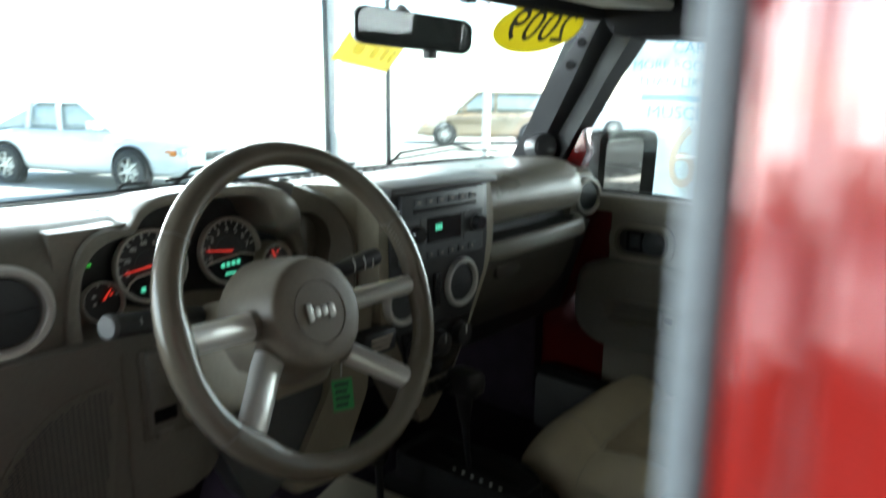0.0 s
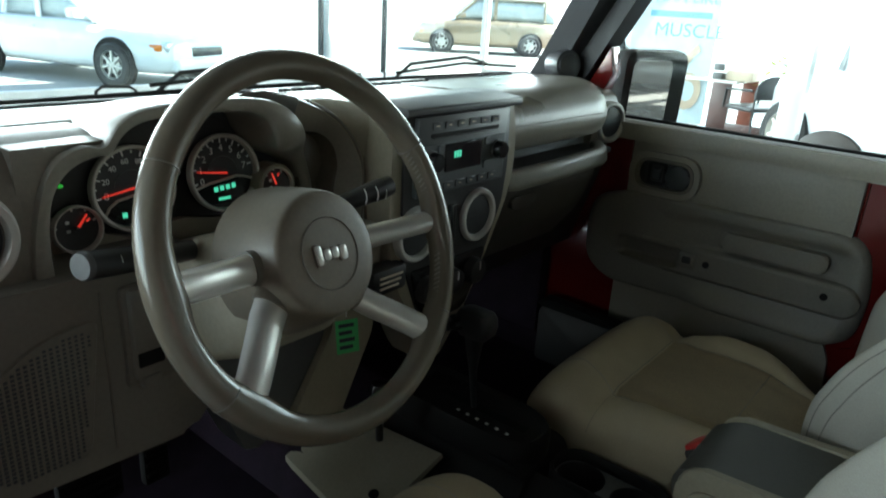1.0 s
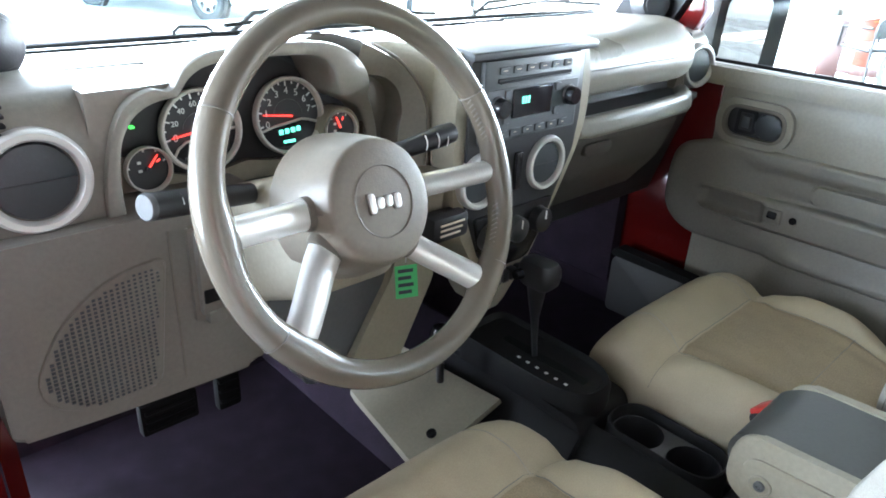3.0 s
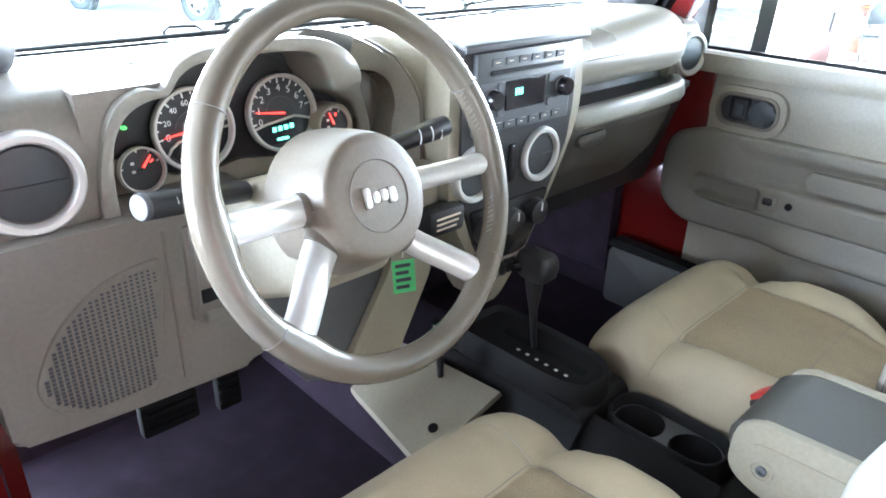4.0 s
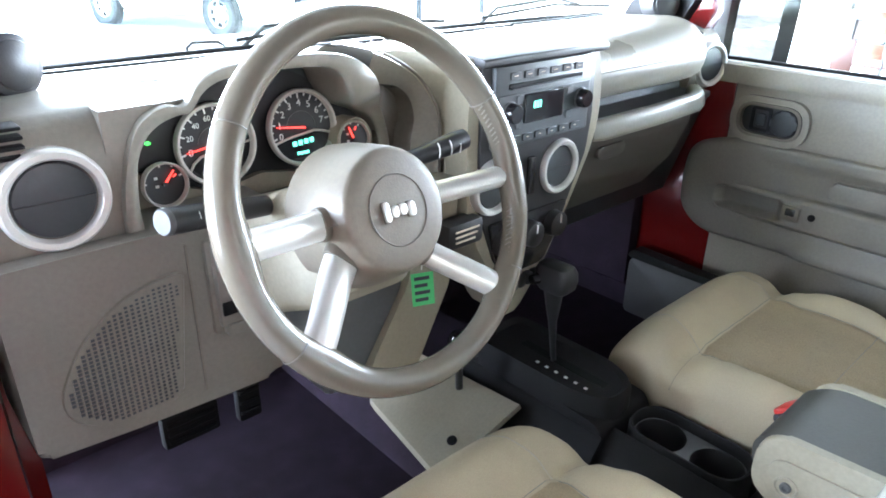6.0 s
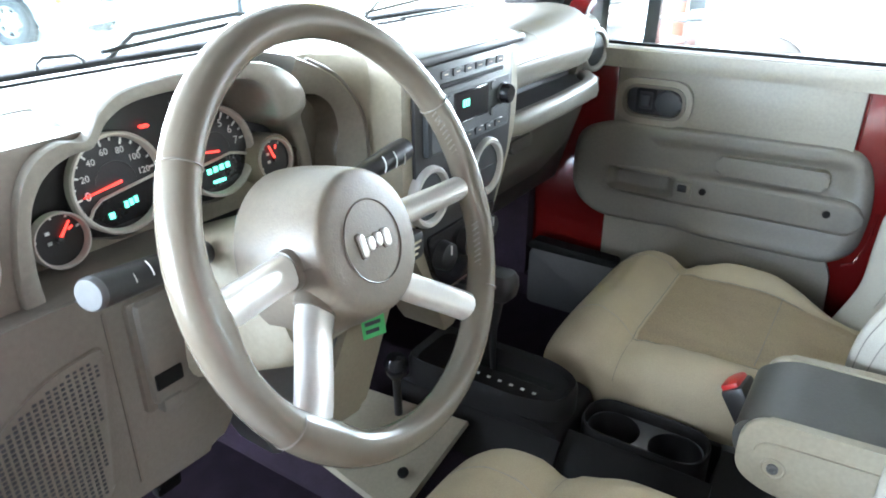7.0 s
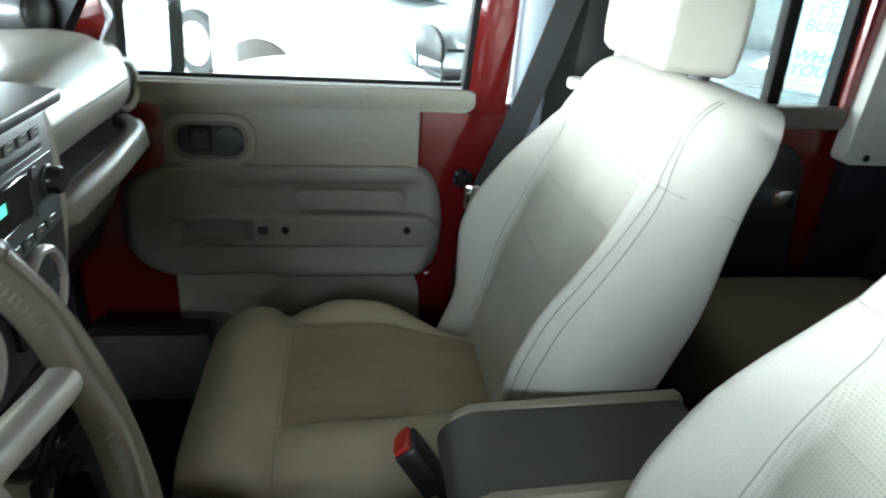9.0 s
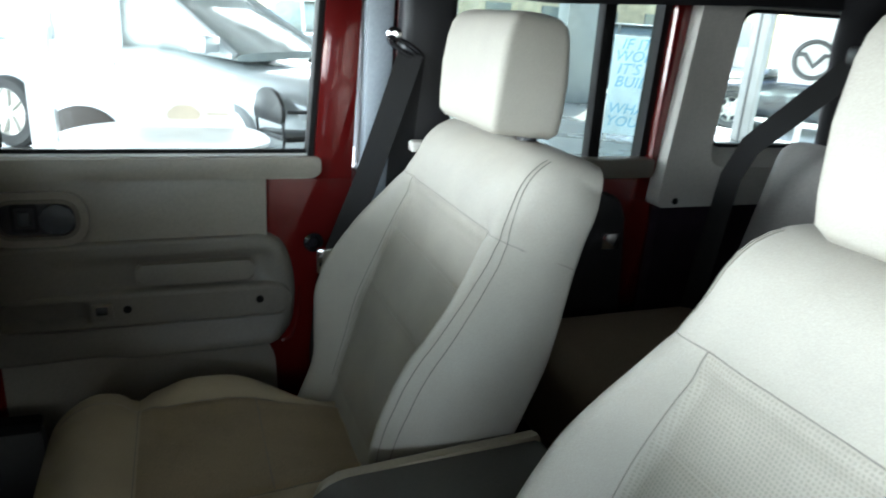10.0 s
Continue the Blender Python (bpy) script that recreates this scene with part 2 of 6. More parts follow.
def perforate(m, pitch=0.0042, turn=-21.0, deep=0.2):
    """Rows of small holes across the seat's face."""
    t, n = m.node_tree, m.node_tree.nodes
    b = n["Principled BSDF"]
    tc, mp, sep, com, vor, rng, mul = [n.new("ShaderNode" + k) for k in ("TexCoord", "Mapping", "SeparateXYZ", "CombineXYZ", "TexVoronoi", "MapRange", "VectorMath")]
    mp.inputs["Rotation"].default_value = (radians(turn), 0, 0)
    t.links.new(tc.outputs["Object"], mp.inputs[0])
    t.links.new(mp.outputs[0], sep.inputs[0])
    t.links.new(sep.outputs[0], com.inputs[0])
    t.links.new(sep.outputs[2], com.inputs[1])
    vor.voronoi_dimensions = "2D"
    vor.inputs["Scale"].default_value, vor.inputs["Randomness"].default_value = 1 / pitch, 0.12
    t.links.new(com.outputs[0], vor.inputs["Vector"])
    rng.inputs["From Min"].default_value, rng.inputs["From Max"].default_value = 0.2, 0.42
    rng.inputs["To Min"].default_value, rng.inputs["To Max"].default_value = 1 - deep, 1.0
    t.links.new(vor.outputs["Distance"], rng.inputs["Value"])
    mul.operation = "SCALE"
    old = b.inputs["Base Color"].links[0].from_socket
    t.links.new(old, mul.inputs[0])
    t.links.new(rng.outputs[0], mul.inputs["Scale"])
    t.links.new(mul.outputs[0], b.inputs["Base Color"])
    bp = n.new("ShaderNodeBump")
    bp.inputs["Strength"].default_value, bp.inputs["Distance"].default_value = 0.3, 0.0006
    t.links.new(rng.outputs[0], bp.inputs["Height"])
    t.links.new(b.inputs["Normal"].links[0].from_socket, bp.inputs["Normal"])
    t.links.new(bp.outputs[0], b.inputs["Normal"])


def streaks(m):
    """Long upright ripples in the paint, which break up its reflections."""
    t, n = m.node_tree, m.node_tree.nodes
    b = n["Principled BSDF"]
    tc, mp, nz, bp = [n.new("ShaderNode" + k) for k in ("TexCoord", "Mapping", "TexNoise", "Bump")]
    mp.inputs["Scale"].default_value = (75, 75, 3.5)
    nz.inputs["Scale"].default_value, nz.inputs["Detail"].default_value = 1.0, 3.0
    bp.inputs["Strength"].default_value, bp.inputs["Distance"].default_value = 0.9, 0.009
    t.links.new(tc.outputs["Object"], mp.inputs[0])
    t.links.new(mp.outputs[0], nz.inputs["Vector"])
    t.links.new(nz.outputs[0], bp.inputs["Height"])
    t.links.new(bp.outputs[0], b.inputs["Normal"])
    t.links.new(bp.outputs[0], b.inputs["Coat Normal"])


for m in (RUBBER, ROOF_LINING, CARPET, BELT, CONSOLE):
    m.node_tree.nodes["Principled BSDF"].inputs["Specular IOR Level"].default_value = 0.15
streaks(RED_JAMB)


def thin_film(m, col, share=0.6):
    """Thin sticker paper lets daylight through."""
    t, n = m.node_tree, m.node_tree.nodes
    thin, mix = n.new("ShaderNodeBsdfTranslucent"), n.new("ShaderNodeMixShader")
    thin.inputs["Color"].default_value = (*col, 1)
    mix.inputs[0].default_value = share
    t.links.new(n["Principled BSDF"].outputs[0], mix.inputs[1])
    t.links.new(thin.outputs[0], mix.inputs[2])
    t.links.new(mix.outputs[0], n["Material Output"].inputs[0])


thin_film(YELLOW, (0.6, 0.54, 0.07))
thin_film(YELLOW_PAPER, (0.85, 0.78, 0.32))
thin_film(FAINT_PRINT, (0.95, 0.93, 0.8), 0.92)
perforate(FABRIC_IN)

# ---- mesh helpers ----
WORLD_OF = {}


def thing(name, base, label, category, group="", kind=""):
    ob = new(name)
    ob.empty_display_size = 0.05
    ob.location = base
    WORLD_OF[ob] = Matrix.Translation(base)
    return tagged(ob, label, category, group, kind)


def part(name, bm, material, parent=None, label="", smooth=38):
    me = bpy.data.meshes.new(name)
    if isinstance(bm, bmesh.types.BMesh):
        bmesh.ops.recalc_face_normals(bm, faces=bm.faces)
        bm.to_mesh(me)
        bm.free()
    else:
        me = bm
    me.materials.clear()
    me.materials.append(material)
    if smooth:
        me.polygons.foreach_set("use_smooth", [True] * len(me.polygons))
        me.set_sharp_from_angle(angle=radians(smooth))
    ob = new(name, me)
    if parent is not None:
        ob.parent = parent
        ob.matrix_parent_inverse = WORLD_OF[parent].inverted()
    WORLD_OF[ob] = Matrix.Identity(4)
    if label:
        ob["label"] = label
    return ob


def whole(name, bm, material, label, category, group="", kind="", smooth=38):
    return tagged(part(name, bm, material, None, label, smooth), label, category, group, kind)


def box(x0, x1, y0, y1, z0, z1, bev=0.0, seg=2, m=None):
    bm = bmesh.new()
    bmesh.ops.create_cube(bm, size=1, matrix=Matrix.Translation(((x0 + x1) / 2, (y0 + y1) / 2, (z0 + z1) / 2)) @ Matrix.Diagonal((x1 - x0, y1 - y0, z1 - z0, 1)))
    if bev:
        bmesh.ops.bevel(bm, geom=bm.edges[:], offset=bev, segments=seg, profile=0.5, affect="EDGES")
    if m is not None:
        bm.transform(m)
    return bm


def prism(pts, axis, a, b, bev=0.0, seg=2, m=None):
    """An outline in the plane across an axis (x: y,z; y: x,z; z: x,y), drawn out from a to b, with rounded rims."""
    put = {"x": lambda p, q: (q, p[0], p[1]), "y": lambda p, q: (p[0], q, p[1]), "z": lambda p, q: (p[0], p[1], q)}[axis]
    bm = bmesh.new()
    lo, hi = [bm.verts.new(put(p, a)) for p in pts], [bm.verts.new(put(p, b)) for p in pts]
    f0, f1 = bm.faces.new(lo), bm.faces.new(list(reversed(hi)))
    for i in range(len(pts)):
        j = (i + 1) % len(pts)
        bm.faces.new((lo[j], lo[i], hi[i], hi[j]))
    if bev:
        rims = list({e for f in (f0, f1) for e in f.edges})
        bmesh.ops.bevel(bm, geom=rims, offset=bev, segments=seg, profile=0.5, affect="EDGES", clamp_overlap=True)
    if m is not None:
        bm.transform(m)
    return bm


def loft(secs, cap=True, ring=True, m=None):
    bm = bmesh.new()
    rows = [[bm.verts.new(p) for p in s] for s in secs]
    n = len(rows[0])
    for a, b in zip(rows, rows[1:]):
        for i in range(n if ring else n - 1):
            j = (i + 1) % n
            bm.faces.new((a[i], a[j], b[j], b[i]))
    if cap and ring:
        bm.faces.new(list(reversed(rows[0])))
        bm.faces.new(rows[-1])
    if m is not None:
        bm.transform(m)
    return bm


def tube(path, r, n=10, closed=False, m=None):
    """A round bar along a path; r is one radius or one for each point."""
    P = [Vector(p) for p in path]
    k = len(P)
    rr = r if isinstance(r, (list, tuple)) else [r] * k
    secs, up = [], None
    for i in range(k):
        d = (P[(i + 1) % k] - P[i - 1]) if closed else (P[min(i + 1, k - 1)] - P[max(i - 1, 0)])
        d.normalize()
        if up is None:
            up = Vector((0, 0, 1)) if abs(d.z) < 0.9 else Vector((1, 0, 0))
        up = (up - d * up.dot(d)).normalized()
        s = d.cross(up)
        secs.append([P[i] + rr[i] * (math.cos(2 * math.pi * q / n) * up + math.sin(2 * math.pi * q / n) * s) for q in range(n)])
    if closed:
        secs.append(secs[0])
        bm = loft(secs, cap=False, m=m)
        bmesh.ops.remove_doubles(bm, verts=bm.verts, dist=1e-6)
        return bm
    return loft(secs, m=m)


def lathe(profile, m=None, n=36, cap=True):
    """A profile of (radius, height) turned round z."""
    secs = [[Vector((max(r, 1e-4) * math.cos(2 * math.pi * q / n), max(r, 1e-4) * math.sin(2 * math.pi * q / n), h)) for q in range(n)] for r, h in profile]
    return loft(secs, cap=cap, m=m)


def facing(place, normal, up=(0, 0, 1)):
    """A frame at a place whose z looks along normal and whose y is as near up as can be."""
    z = Vector(normal).normalized()
    x = Vector(up).cross(z).normalized()
    y = z.cross(x)
    return Matrix.Translation(place) @ Matrix((x, y, z)).transposed().to_4x4()


def rounded(pts, r, n=5):
    """A polygon with its corners rounded; r is one radius or one for each corner."""
    out, k = [], len(pts)
    rr = r if isinstance(r, (list, tuple)) else [r] * k
    for i in range(k):
        p, a, b = Vector(pts[i]), Vector(pts[i - 1]), Vector(pts[(i + 1) % k])
        u, v = (a - p), (b - p)
        q = min(rr[i], 0.49 * u.length, 0.49 * v.length)
        if q < 1e-5:
            out.append(tuple(p))
            continue
        s, e = p + u.normalized() * q, p + v.normalized() * q
        for j in range(n + 1):
            t = j / n
            w = (1 - t) ** 2 * s + 2 * t * (1 - t) * p + t * t * e
            out.append((w.x, w.y))
    return out


def rect(x0, x1, z0, z1, r=0.0, n=5):
    return rounded([(x0, z0), (x1, z0), (x1, z1), (x0, z1)], r, n) if r else [(x0, z0), (x1, z0), (x1, z1), (x0, z1)]


def merge(*bms):
    out = bms[0]
    for other in bms[1:]:
        me = bpy.data.meshes.new("join")
        other.to_mesh(me)
        other.free()
        out.from_mesh(me)
        bpy.data.meshes.remove(me)
    return out


def frame_ring(outer, inner, axis, a, b, bev=0.0):
    """A flat frame between two outlines of as many points, drawn out from a to b."""
    put = {"x": lambda p, q: (q, p[0], p[1]), "y": lambda p, q: (p[0], q, p[1]), "z": lambda p, q: (p[0], p[1], q)}[axis]
    bm = bmesh.new()
    loops = [[bm.verts.new(put(p, q)) for p in pts] for pts, q in ((outer, a), (outer, b), (inner, b), (inner, a))]
    for s in range(4):
        A, B = loops[s], loops[(s + 1) % 4]
        for i in range(len(A)):
            j = (i + 1) % len(A)
            bm.faces.new((A[i], A[j], B[j], B[i]))
    return bm


def letters(text, size, m, depth=0.001, flip=False):
    """Raised letters in the built-in font, as a mesh."""
    cu = bpy.data.curves.new("letters", "FONT")
    cu.body, cu.size, cu.extrude, cu.align_x, cu.align_y = text, size, depth, "CENTER", "CENTER"
    cu.resolution_u = 3
    ob = new("letters", cu)
    me = bpy.data.meshes.new_from_object(ob)
    bpy.data.objects.remove(ob)
    bpy.data.curves.remove(cu)
    bm = bmesh.new()
    bm.from_mesh(me)
    bpy.data.meshes.remove(me)
    bm.transform(m @ Matrix.Diagonal((-1 if flip else 1, 1, 1, 1)))
    return bm

def smooth(a, b, x):
    t = min(1.0, max(0.0, (x - a) / (b - a)))
    return t * t * (3 - 2 * t)


# ---- showroom and outdoors ----
def slab(name, x0, x1, y0, y1, z0, z1, material, label, category, kind="structure", bev=0.0):
    return whole(name, box(x0, x1, y0, y1, z0, z1, bev), material, label, category, kind=kind)


slab("floor", -7, 11.5, -8, 8.4, -0.12, 0.0, FLOOR_TILE, "pale polished showroom floor tiles", "floor")
slab("ground", -400, 400, -400, 400, -0.4, -0.14, ASPHALT, "sunlit pale concrete car park outside the showroom", "ground")
slab("ceiling", -7, 11.5, -8, 8.4, 4.0, 4.12, CLADDING, "plain white showroom ceiling", "ceiling")
slab("wall_west", -7.15, -7, -8, -0.2, 0.0, 4.0, WALL_GREY, "plain grey-beige showroom wall", "wall")
slab("wall_west_band", -7.15, -7, -0.2, 8.4, 3.6, 4.0, WALL_WHITE, "white wall band above the west windows", "wall")
slab("wall_south", -7, 11.5, -8.15, -8, 3.2, 4.0, WALL_WHITE, "white wall band above the rear windows", "wall")
slab("wall_south_west", -7, 3.8, -8.0, -7.85, 0.0, 4.0, WALL_GREY, "plain grey-beige rear showroom wall", "wall")
slab("wall_north", -7, 11.5, 8.4, 8.55, 3.6, 4.0, WALL_WHITE, "white wall band above the front windows", "wall")
slab("wall_east", 11.5, 11.65, -8, 8.4, 3.6, 4.0, WALL_WHITE, "white wall band above the side windows", "wall")


def glazing(name, p0, p1, posts, z1, wide=0.07, post=ALU, last=None):
    """A row of tall panes between posts, from p0 to p1 on the floor."""
    root = thing(name, (*p0, 0), "tall showroom window with slim metal posts", "window", kind="structure")
    a, b = Vector((*p0, 0)), Vector((*p1, 0))
    d = (b - a).normalized()
    ang = math.atan2(d.y, d.x)
    for s in posts:
        part("window_post", box(-wide / 2, wide / 2, -0.05, 0.05, 0.0, z1, 0.004, 1, Matrix.Translation(a + d * s) @ Matrix.Rotation(ang, 4, "Z")), (last or post) if s == posts[-1] else post, root)
    for s, e in zip(posts, posts[1:]):
        m = Matrix.Translation(a + d * ((s + e) / 2)) @ Matrix.Rotation(ang, 4, "Z")
        h = (e - s) / 2 - wide / 2
        pane = part("pane", box(-h, h, -0.004, 0.004, 0.1, z1, 0, 1, m), GLASS, root)
        pane.visible_shadow = False
        part("window_sill", box(-h, h, -0.04, 0.04, 0.0, 0.1, 0.004, 1, m), ALU, root)
    return root


glazing("window_1", (-7, 8.45), (11.5, 8.45), [0.0, 14.02, 15.5, 18.5], 3.6, 0.045, BLACK, WALL_WHITE)
slab("column_north", 7.12, 7.62, 8.2, 8.52, 0, 4.0, WALL_WHITE, "white square showroom column", "column", bev=0.01)
glazing("window_4", (-7.05, -0.2), (-7.05, 8.4), [0.0, 2.2, 4.4, 6.5, 8.6], 3.6, 0.06)
glazing("window_2", (11.55, 8.4), (11.55, -8), [0.0, 1.88, 4.2, 6.45, 9.4, 12.4, 16.4], 3.6, 0.06)
glazing("window_3", (11.5, -8.05), (3.8, -8.05), [0.0, 2.2, 3.3, 4.3, 6.3, 7.0, 7.7], 3.2, 0.09, GREY_POST)
slab("window_pillar", 7.05, 7.36, -7.98, -7.9, 0, 3.2, GREY_POST, "grey double window pillar", "pillar", bev=0.01)
slab("window_pillar_groove", 7.19, 7.22, -7.9, -7.885, 0, 3.2, GREY, "dark joint in the window pillar", "pillar")
slab("column_corner", 11.2, 11.6, -8.1, -7.2, 0, 4.0, GREY_POST, "grey corner column of the showroom", "column", bev=0.01)


def wheel_parts(root, x, y, side, r=0.33, tread=None):
    m = Matrix.Translation((x, y, r)) @ Matrix.Rotation(side * math.pi / 2, 4, "X")
    tyre = part("wheel", lathe([(0.19, -0.1), (0.3 * r / 0.33, -0.1), (r, -0.07), (r, 0.07), (0.3 * r / 0.33, 0.1), (0.215, 0.1)], m, 28, cap=False), tread or TYRE, root)
    part("rim", lathe([(0.225, 0.09), (0.21, 0.1), (0.2, 0.05), (0.06, 0.06), (0.05, 0.085), (0.0, 0.09)], m, 24, cap=False), SILVER, tyre)
    for q in range(7):
        a = 2 * math.pi * q / 7
        part("rim_spoke", box(-0.02, 0.02, 0.04, 0.205, 0.055, 0.092, 0.008, 1, m @ Matrix.Rotation(a, 4, "Z")), SILVER, tyre)


def build_car(name, label, paint, kind, m):
    """A parked car, built nose along +x at the origin and then moved. kind: roof shape."""
    root = thing(name, (0, 0, 0), label, "car", "parked cars")
    L, W = {"sedan": (4.9, 0.88), "suv": (4.7, 0.92), "hatch": (3.6, 0.85)}[kind]
    h0, h1, zr = {"sedan": (0.78, 0.95, 1.42), "suv": (0.95, 1.08, 1.72), "hatch": (0.86, 1.0, 1.5)}[kind]
    xf, xr = L / 2 - (1.05 if kind == "sedan" else 0.9), -L / 2 + (0.45 if kind == "hatch" else 1.1 if kind == "sedan" else 0.95)

    def sec(x, w, zb, zt, p=5):
        out = []
        for q in range(24):
            a = 2 * math.pi * (q + 0.5) / 24
            c, s = math.cos(a), math.sin(a)
            out.append(Vector((x, w * math.copysign(abs(c) ** (2 / p), c), (zb + zt) / 2 + (zt - zb) / 2 * math.copysign(abs(s) ** (2 / p), s))))
        return out
    stations = [(L / 2, 0.55 * W, 0.4, 0.62), (L / 2 - 0.06, 0.8 * W, 0.28, 0.72), (L / 2 - 0.3, 0.95 * W, 0.22, h0), (xf, W, 0.2, h0 + 0.05), (xf - 0.55, W, 0.2, h1),
                (0, W, 0.2, h1 + 0.01), (xr, W, 0.22, h1 + 0.02), (-L / 2 + 0.2, 0.96 * W, 0.26, h1 if kind != "sedan" else h0 + 0.1), (-L / 2, 0.85 * W, 0.4, h0)]
    body = part("body", loft([sec(*s) for s in stations]), paint, root)
    if kind == "suv":
        cabin = [(1.05, 0.8, h1 - 0.05, h1 + 0.02), (0.35, 0.74, h1 - 0.05, zr), (-1.8, 0.74, h1 - 0.05, zr - 0.05), (-2.2, 0.8, h1 - 0.05, h1 + 0.1)]
    else:
        cabin = [(1.0, 0.76, h1 - 0.05, h1 + 0.02), (0.2, 0.66, h1 - 0.05, zr), (-0.9, 0.66, h1 - 0.05, zr - 0.02), (-1.75, 0.74, h1 - 0.05, h1 + 0.04)]
    part("greenhouse", loft([sec(x, w, zb, zt, 4) for x, w, zb, zt in cabin]), CAR_GLASS if paint is CAR_DARK else BRIGHT_GLASS, root, "glazed upper cabin")
    xs = [c[0] for c in cabin]
    part("roof", loft([sec(x, w + 0.012, zr - 0.07, zr + 0.015, 4) for x, w in ((xs[1] + 0.06, cabin[1][1] - 0.02), (xs[1] - 0.2, cabin[1][1]), (xs[2], cabin[2][1]))]), paint, root)
    for sy in (-1, 1):
        y = sy * (cabin[1][1] + 0.03)
        for xa, xb in ((xs[0] - 0.02, xs[1]), (xs[2] - 0.02, xs[3] + 0.1)):
            part("roof_pillar", tube([(xa, sy * (cabin[0][1] + 0.005), h1), (xb if xa > 0 else xa, sy * (cabin[1][1] - 0.02), zr - 0.03)], 0.04, 6), paint, root)
        part("roof_pillar", box(-0.28, -0.18, y - 0.03, y, h1 - 0.02, zr - 0.03), paint, root)
        if kind == "hatch":
            part("side_panel", box(-1.72, -0.2, y - 0.035, y + 0.02, h1 - 0.03, zr - 0.03, 0.02), paint, root)
        part("wing_mirror", box(0.72, 0.9, sy * (W + 0.08) - 0.1, sy * (W + 0.08) + 0.1, h1 + 0.02, h1 + 0.16, 0.03), paint, root)
        part("headlight", box(L / 2 - 0.34, L / 2 - 0.1, sy * 0.68 * W - 0.16, sy * 0.68 * W + 0.16, 0.56, 0.72, 0.04), LAMP_LENS, root)
        if kind != "hatch":
            part("indicator", box(L / 2 - 0.4, L / 2 - 0.2, sy * 0.9 * W - 0.04, sy * 0.9 * W + 0.03, 0.58, 0.68, 0.02), AMBER, root)
        if kind != "hatch":
            part("tail_light", box(-L / 2 + 0.0, -L / 2 + 0.25, sy * 0.8 * W - 0.1, sy * 0.8 * W + 0.1, 0.7, 0.88, 0.03), BELT_RED, root)
        part("door_handle", box(-0.35, -0.15, sy * W - 0.012, sy * W + 0.012, h1 - 0.16, h1 - 0.13, 0.006), paint, root)
        for x in (xf, xr):
            if kind != "hatch":
                part("wheel_arch", lathe([(0.4, -0.06), (0.4, 0.02), (0.3, 0.025), (0.0, 0.025)], Matrix.Translation((x, sy * (W - 0.01), 0.34)) @ Matrix.Rotation(-sy * math.pi / 2, 4, "X"), 28, cap=False), RUBBER, root)
            # Hatchback front tyres are silver: glare washing them out is put into the colour.
            wheel_parts(root, x, sy * (W - 0.04), -sy, 0.33, CAR_SILVER if kind == "hatch" and x > 0 else TYRE)
    part("grille", box(L / 2 - 0.06, L / 2 + 0.01, -0.36, 0.36, 0.5, 0.64, 0.02), BLACK_GLOSS, root)
    part("bumper", box(L / 2 - 0.2, L / 2 + 0.04, -0.8 * W, 0.8 * W, 0.28, 0.48, 0.06, 3), paint, root)
    WORLD_OF[root] = m
    root.matrix_basis = m
    return root


def at(x, y, turn, z=-0.14):
    return Matrix.Translation((x, y, z)) @ Matrix.Rotation(radians(turn), 4, "Z")


build_car("sedan", "white saloon parked nose-on outside the front window", CAR_WHITE, "sedan", at(4.7, 11.7, -71))
build_car("suv", "tan sport utility car parked beyond the front window", CAR_TAN, "suv", at(18.5, 13.6, 131))
build_car("hatchback", "pale silver panel-sided compact car standing in the showroom", CAR_PALE, "hatch", at(6.606, -0.513, -128, 0))
whole("white_post", merge(box(3.5, 3.6, 0.252, 0.366, 0.0, 3.99, 0.006), box(3.495, 3.6, 0.246, 0.252, 0.0, 3.99)), CAR_WHITE, "slim white square showroom post", "post", kind="structure")
build_car("sedan", "white saloon parked outside the side window", CAR_WHITE, "suv", at(15.5, -4.4, -75))
build_car("sedan", "dark saloon parked behind the rear window", CAR_DARK, "sedan", at(14.0, -10.0, 30))
build_car("sedan", "black saloon parked close behind the rear window", CAR_DARK, "sedan", at(8.8, -11.2, 40))
build_car("suv", "dark sport utility car in the rear parking row", CAR_DARK, "suv", at(19.5, -14.0, 35))
build_car("sedan", "white saloon in the next parking row", CAR_WHITE, "sedan", at(25.5, 13.5, 100))
far = thing("distant_building", (32, -24, -0.14), "low tan building with small dark windows across the car park", "building")
part("wall", box(30, 44, -31, -10, -0.14, 6.4, 0.05, 1), BRICK_TAN, far)
part("roof", box(29.7, 44.3, -31.3, -9.7, 6.4, 6.8, 0.05, 1), ALU, far)
for i in range(7):
    for z in (0.9, 3.6):
        part("window", box(29.95, 30.1, -29.5 + 2.9 * i, -28.2 + 2.9 * i, z, z + 1.3, 0.02, 1), CAR_GLASS, far)


def round_table(x, y):
    root = thing("round_table", (x, y, 0), "round white table on a single metal column", "table")
    part("tabletop", lathe([(0.0, 0.615), (0.57, 0.615), (0.59, 0.625), (0.59, 0.64), (0.58, 0.65), (0.0, 0.65)], Matrix.Translation((x, y, 0)), 40), TABLE_WHITE, root)
    part("column", lathe([(0.04, 0.03), (0.035, 0.615)], Matrix.Translation((x, y, 0)), 16), ALU, root)
    part("foot", lathe([(0.28, 0.0), (0.27, 0.02), (0.05, 0.04)], Matrix.Translation((x, y, 0)), 32), ALU, root)


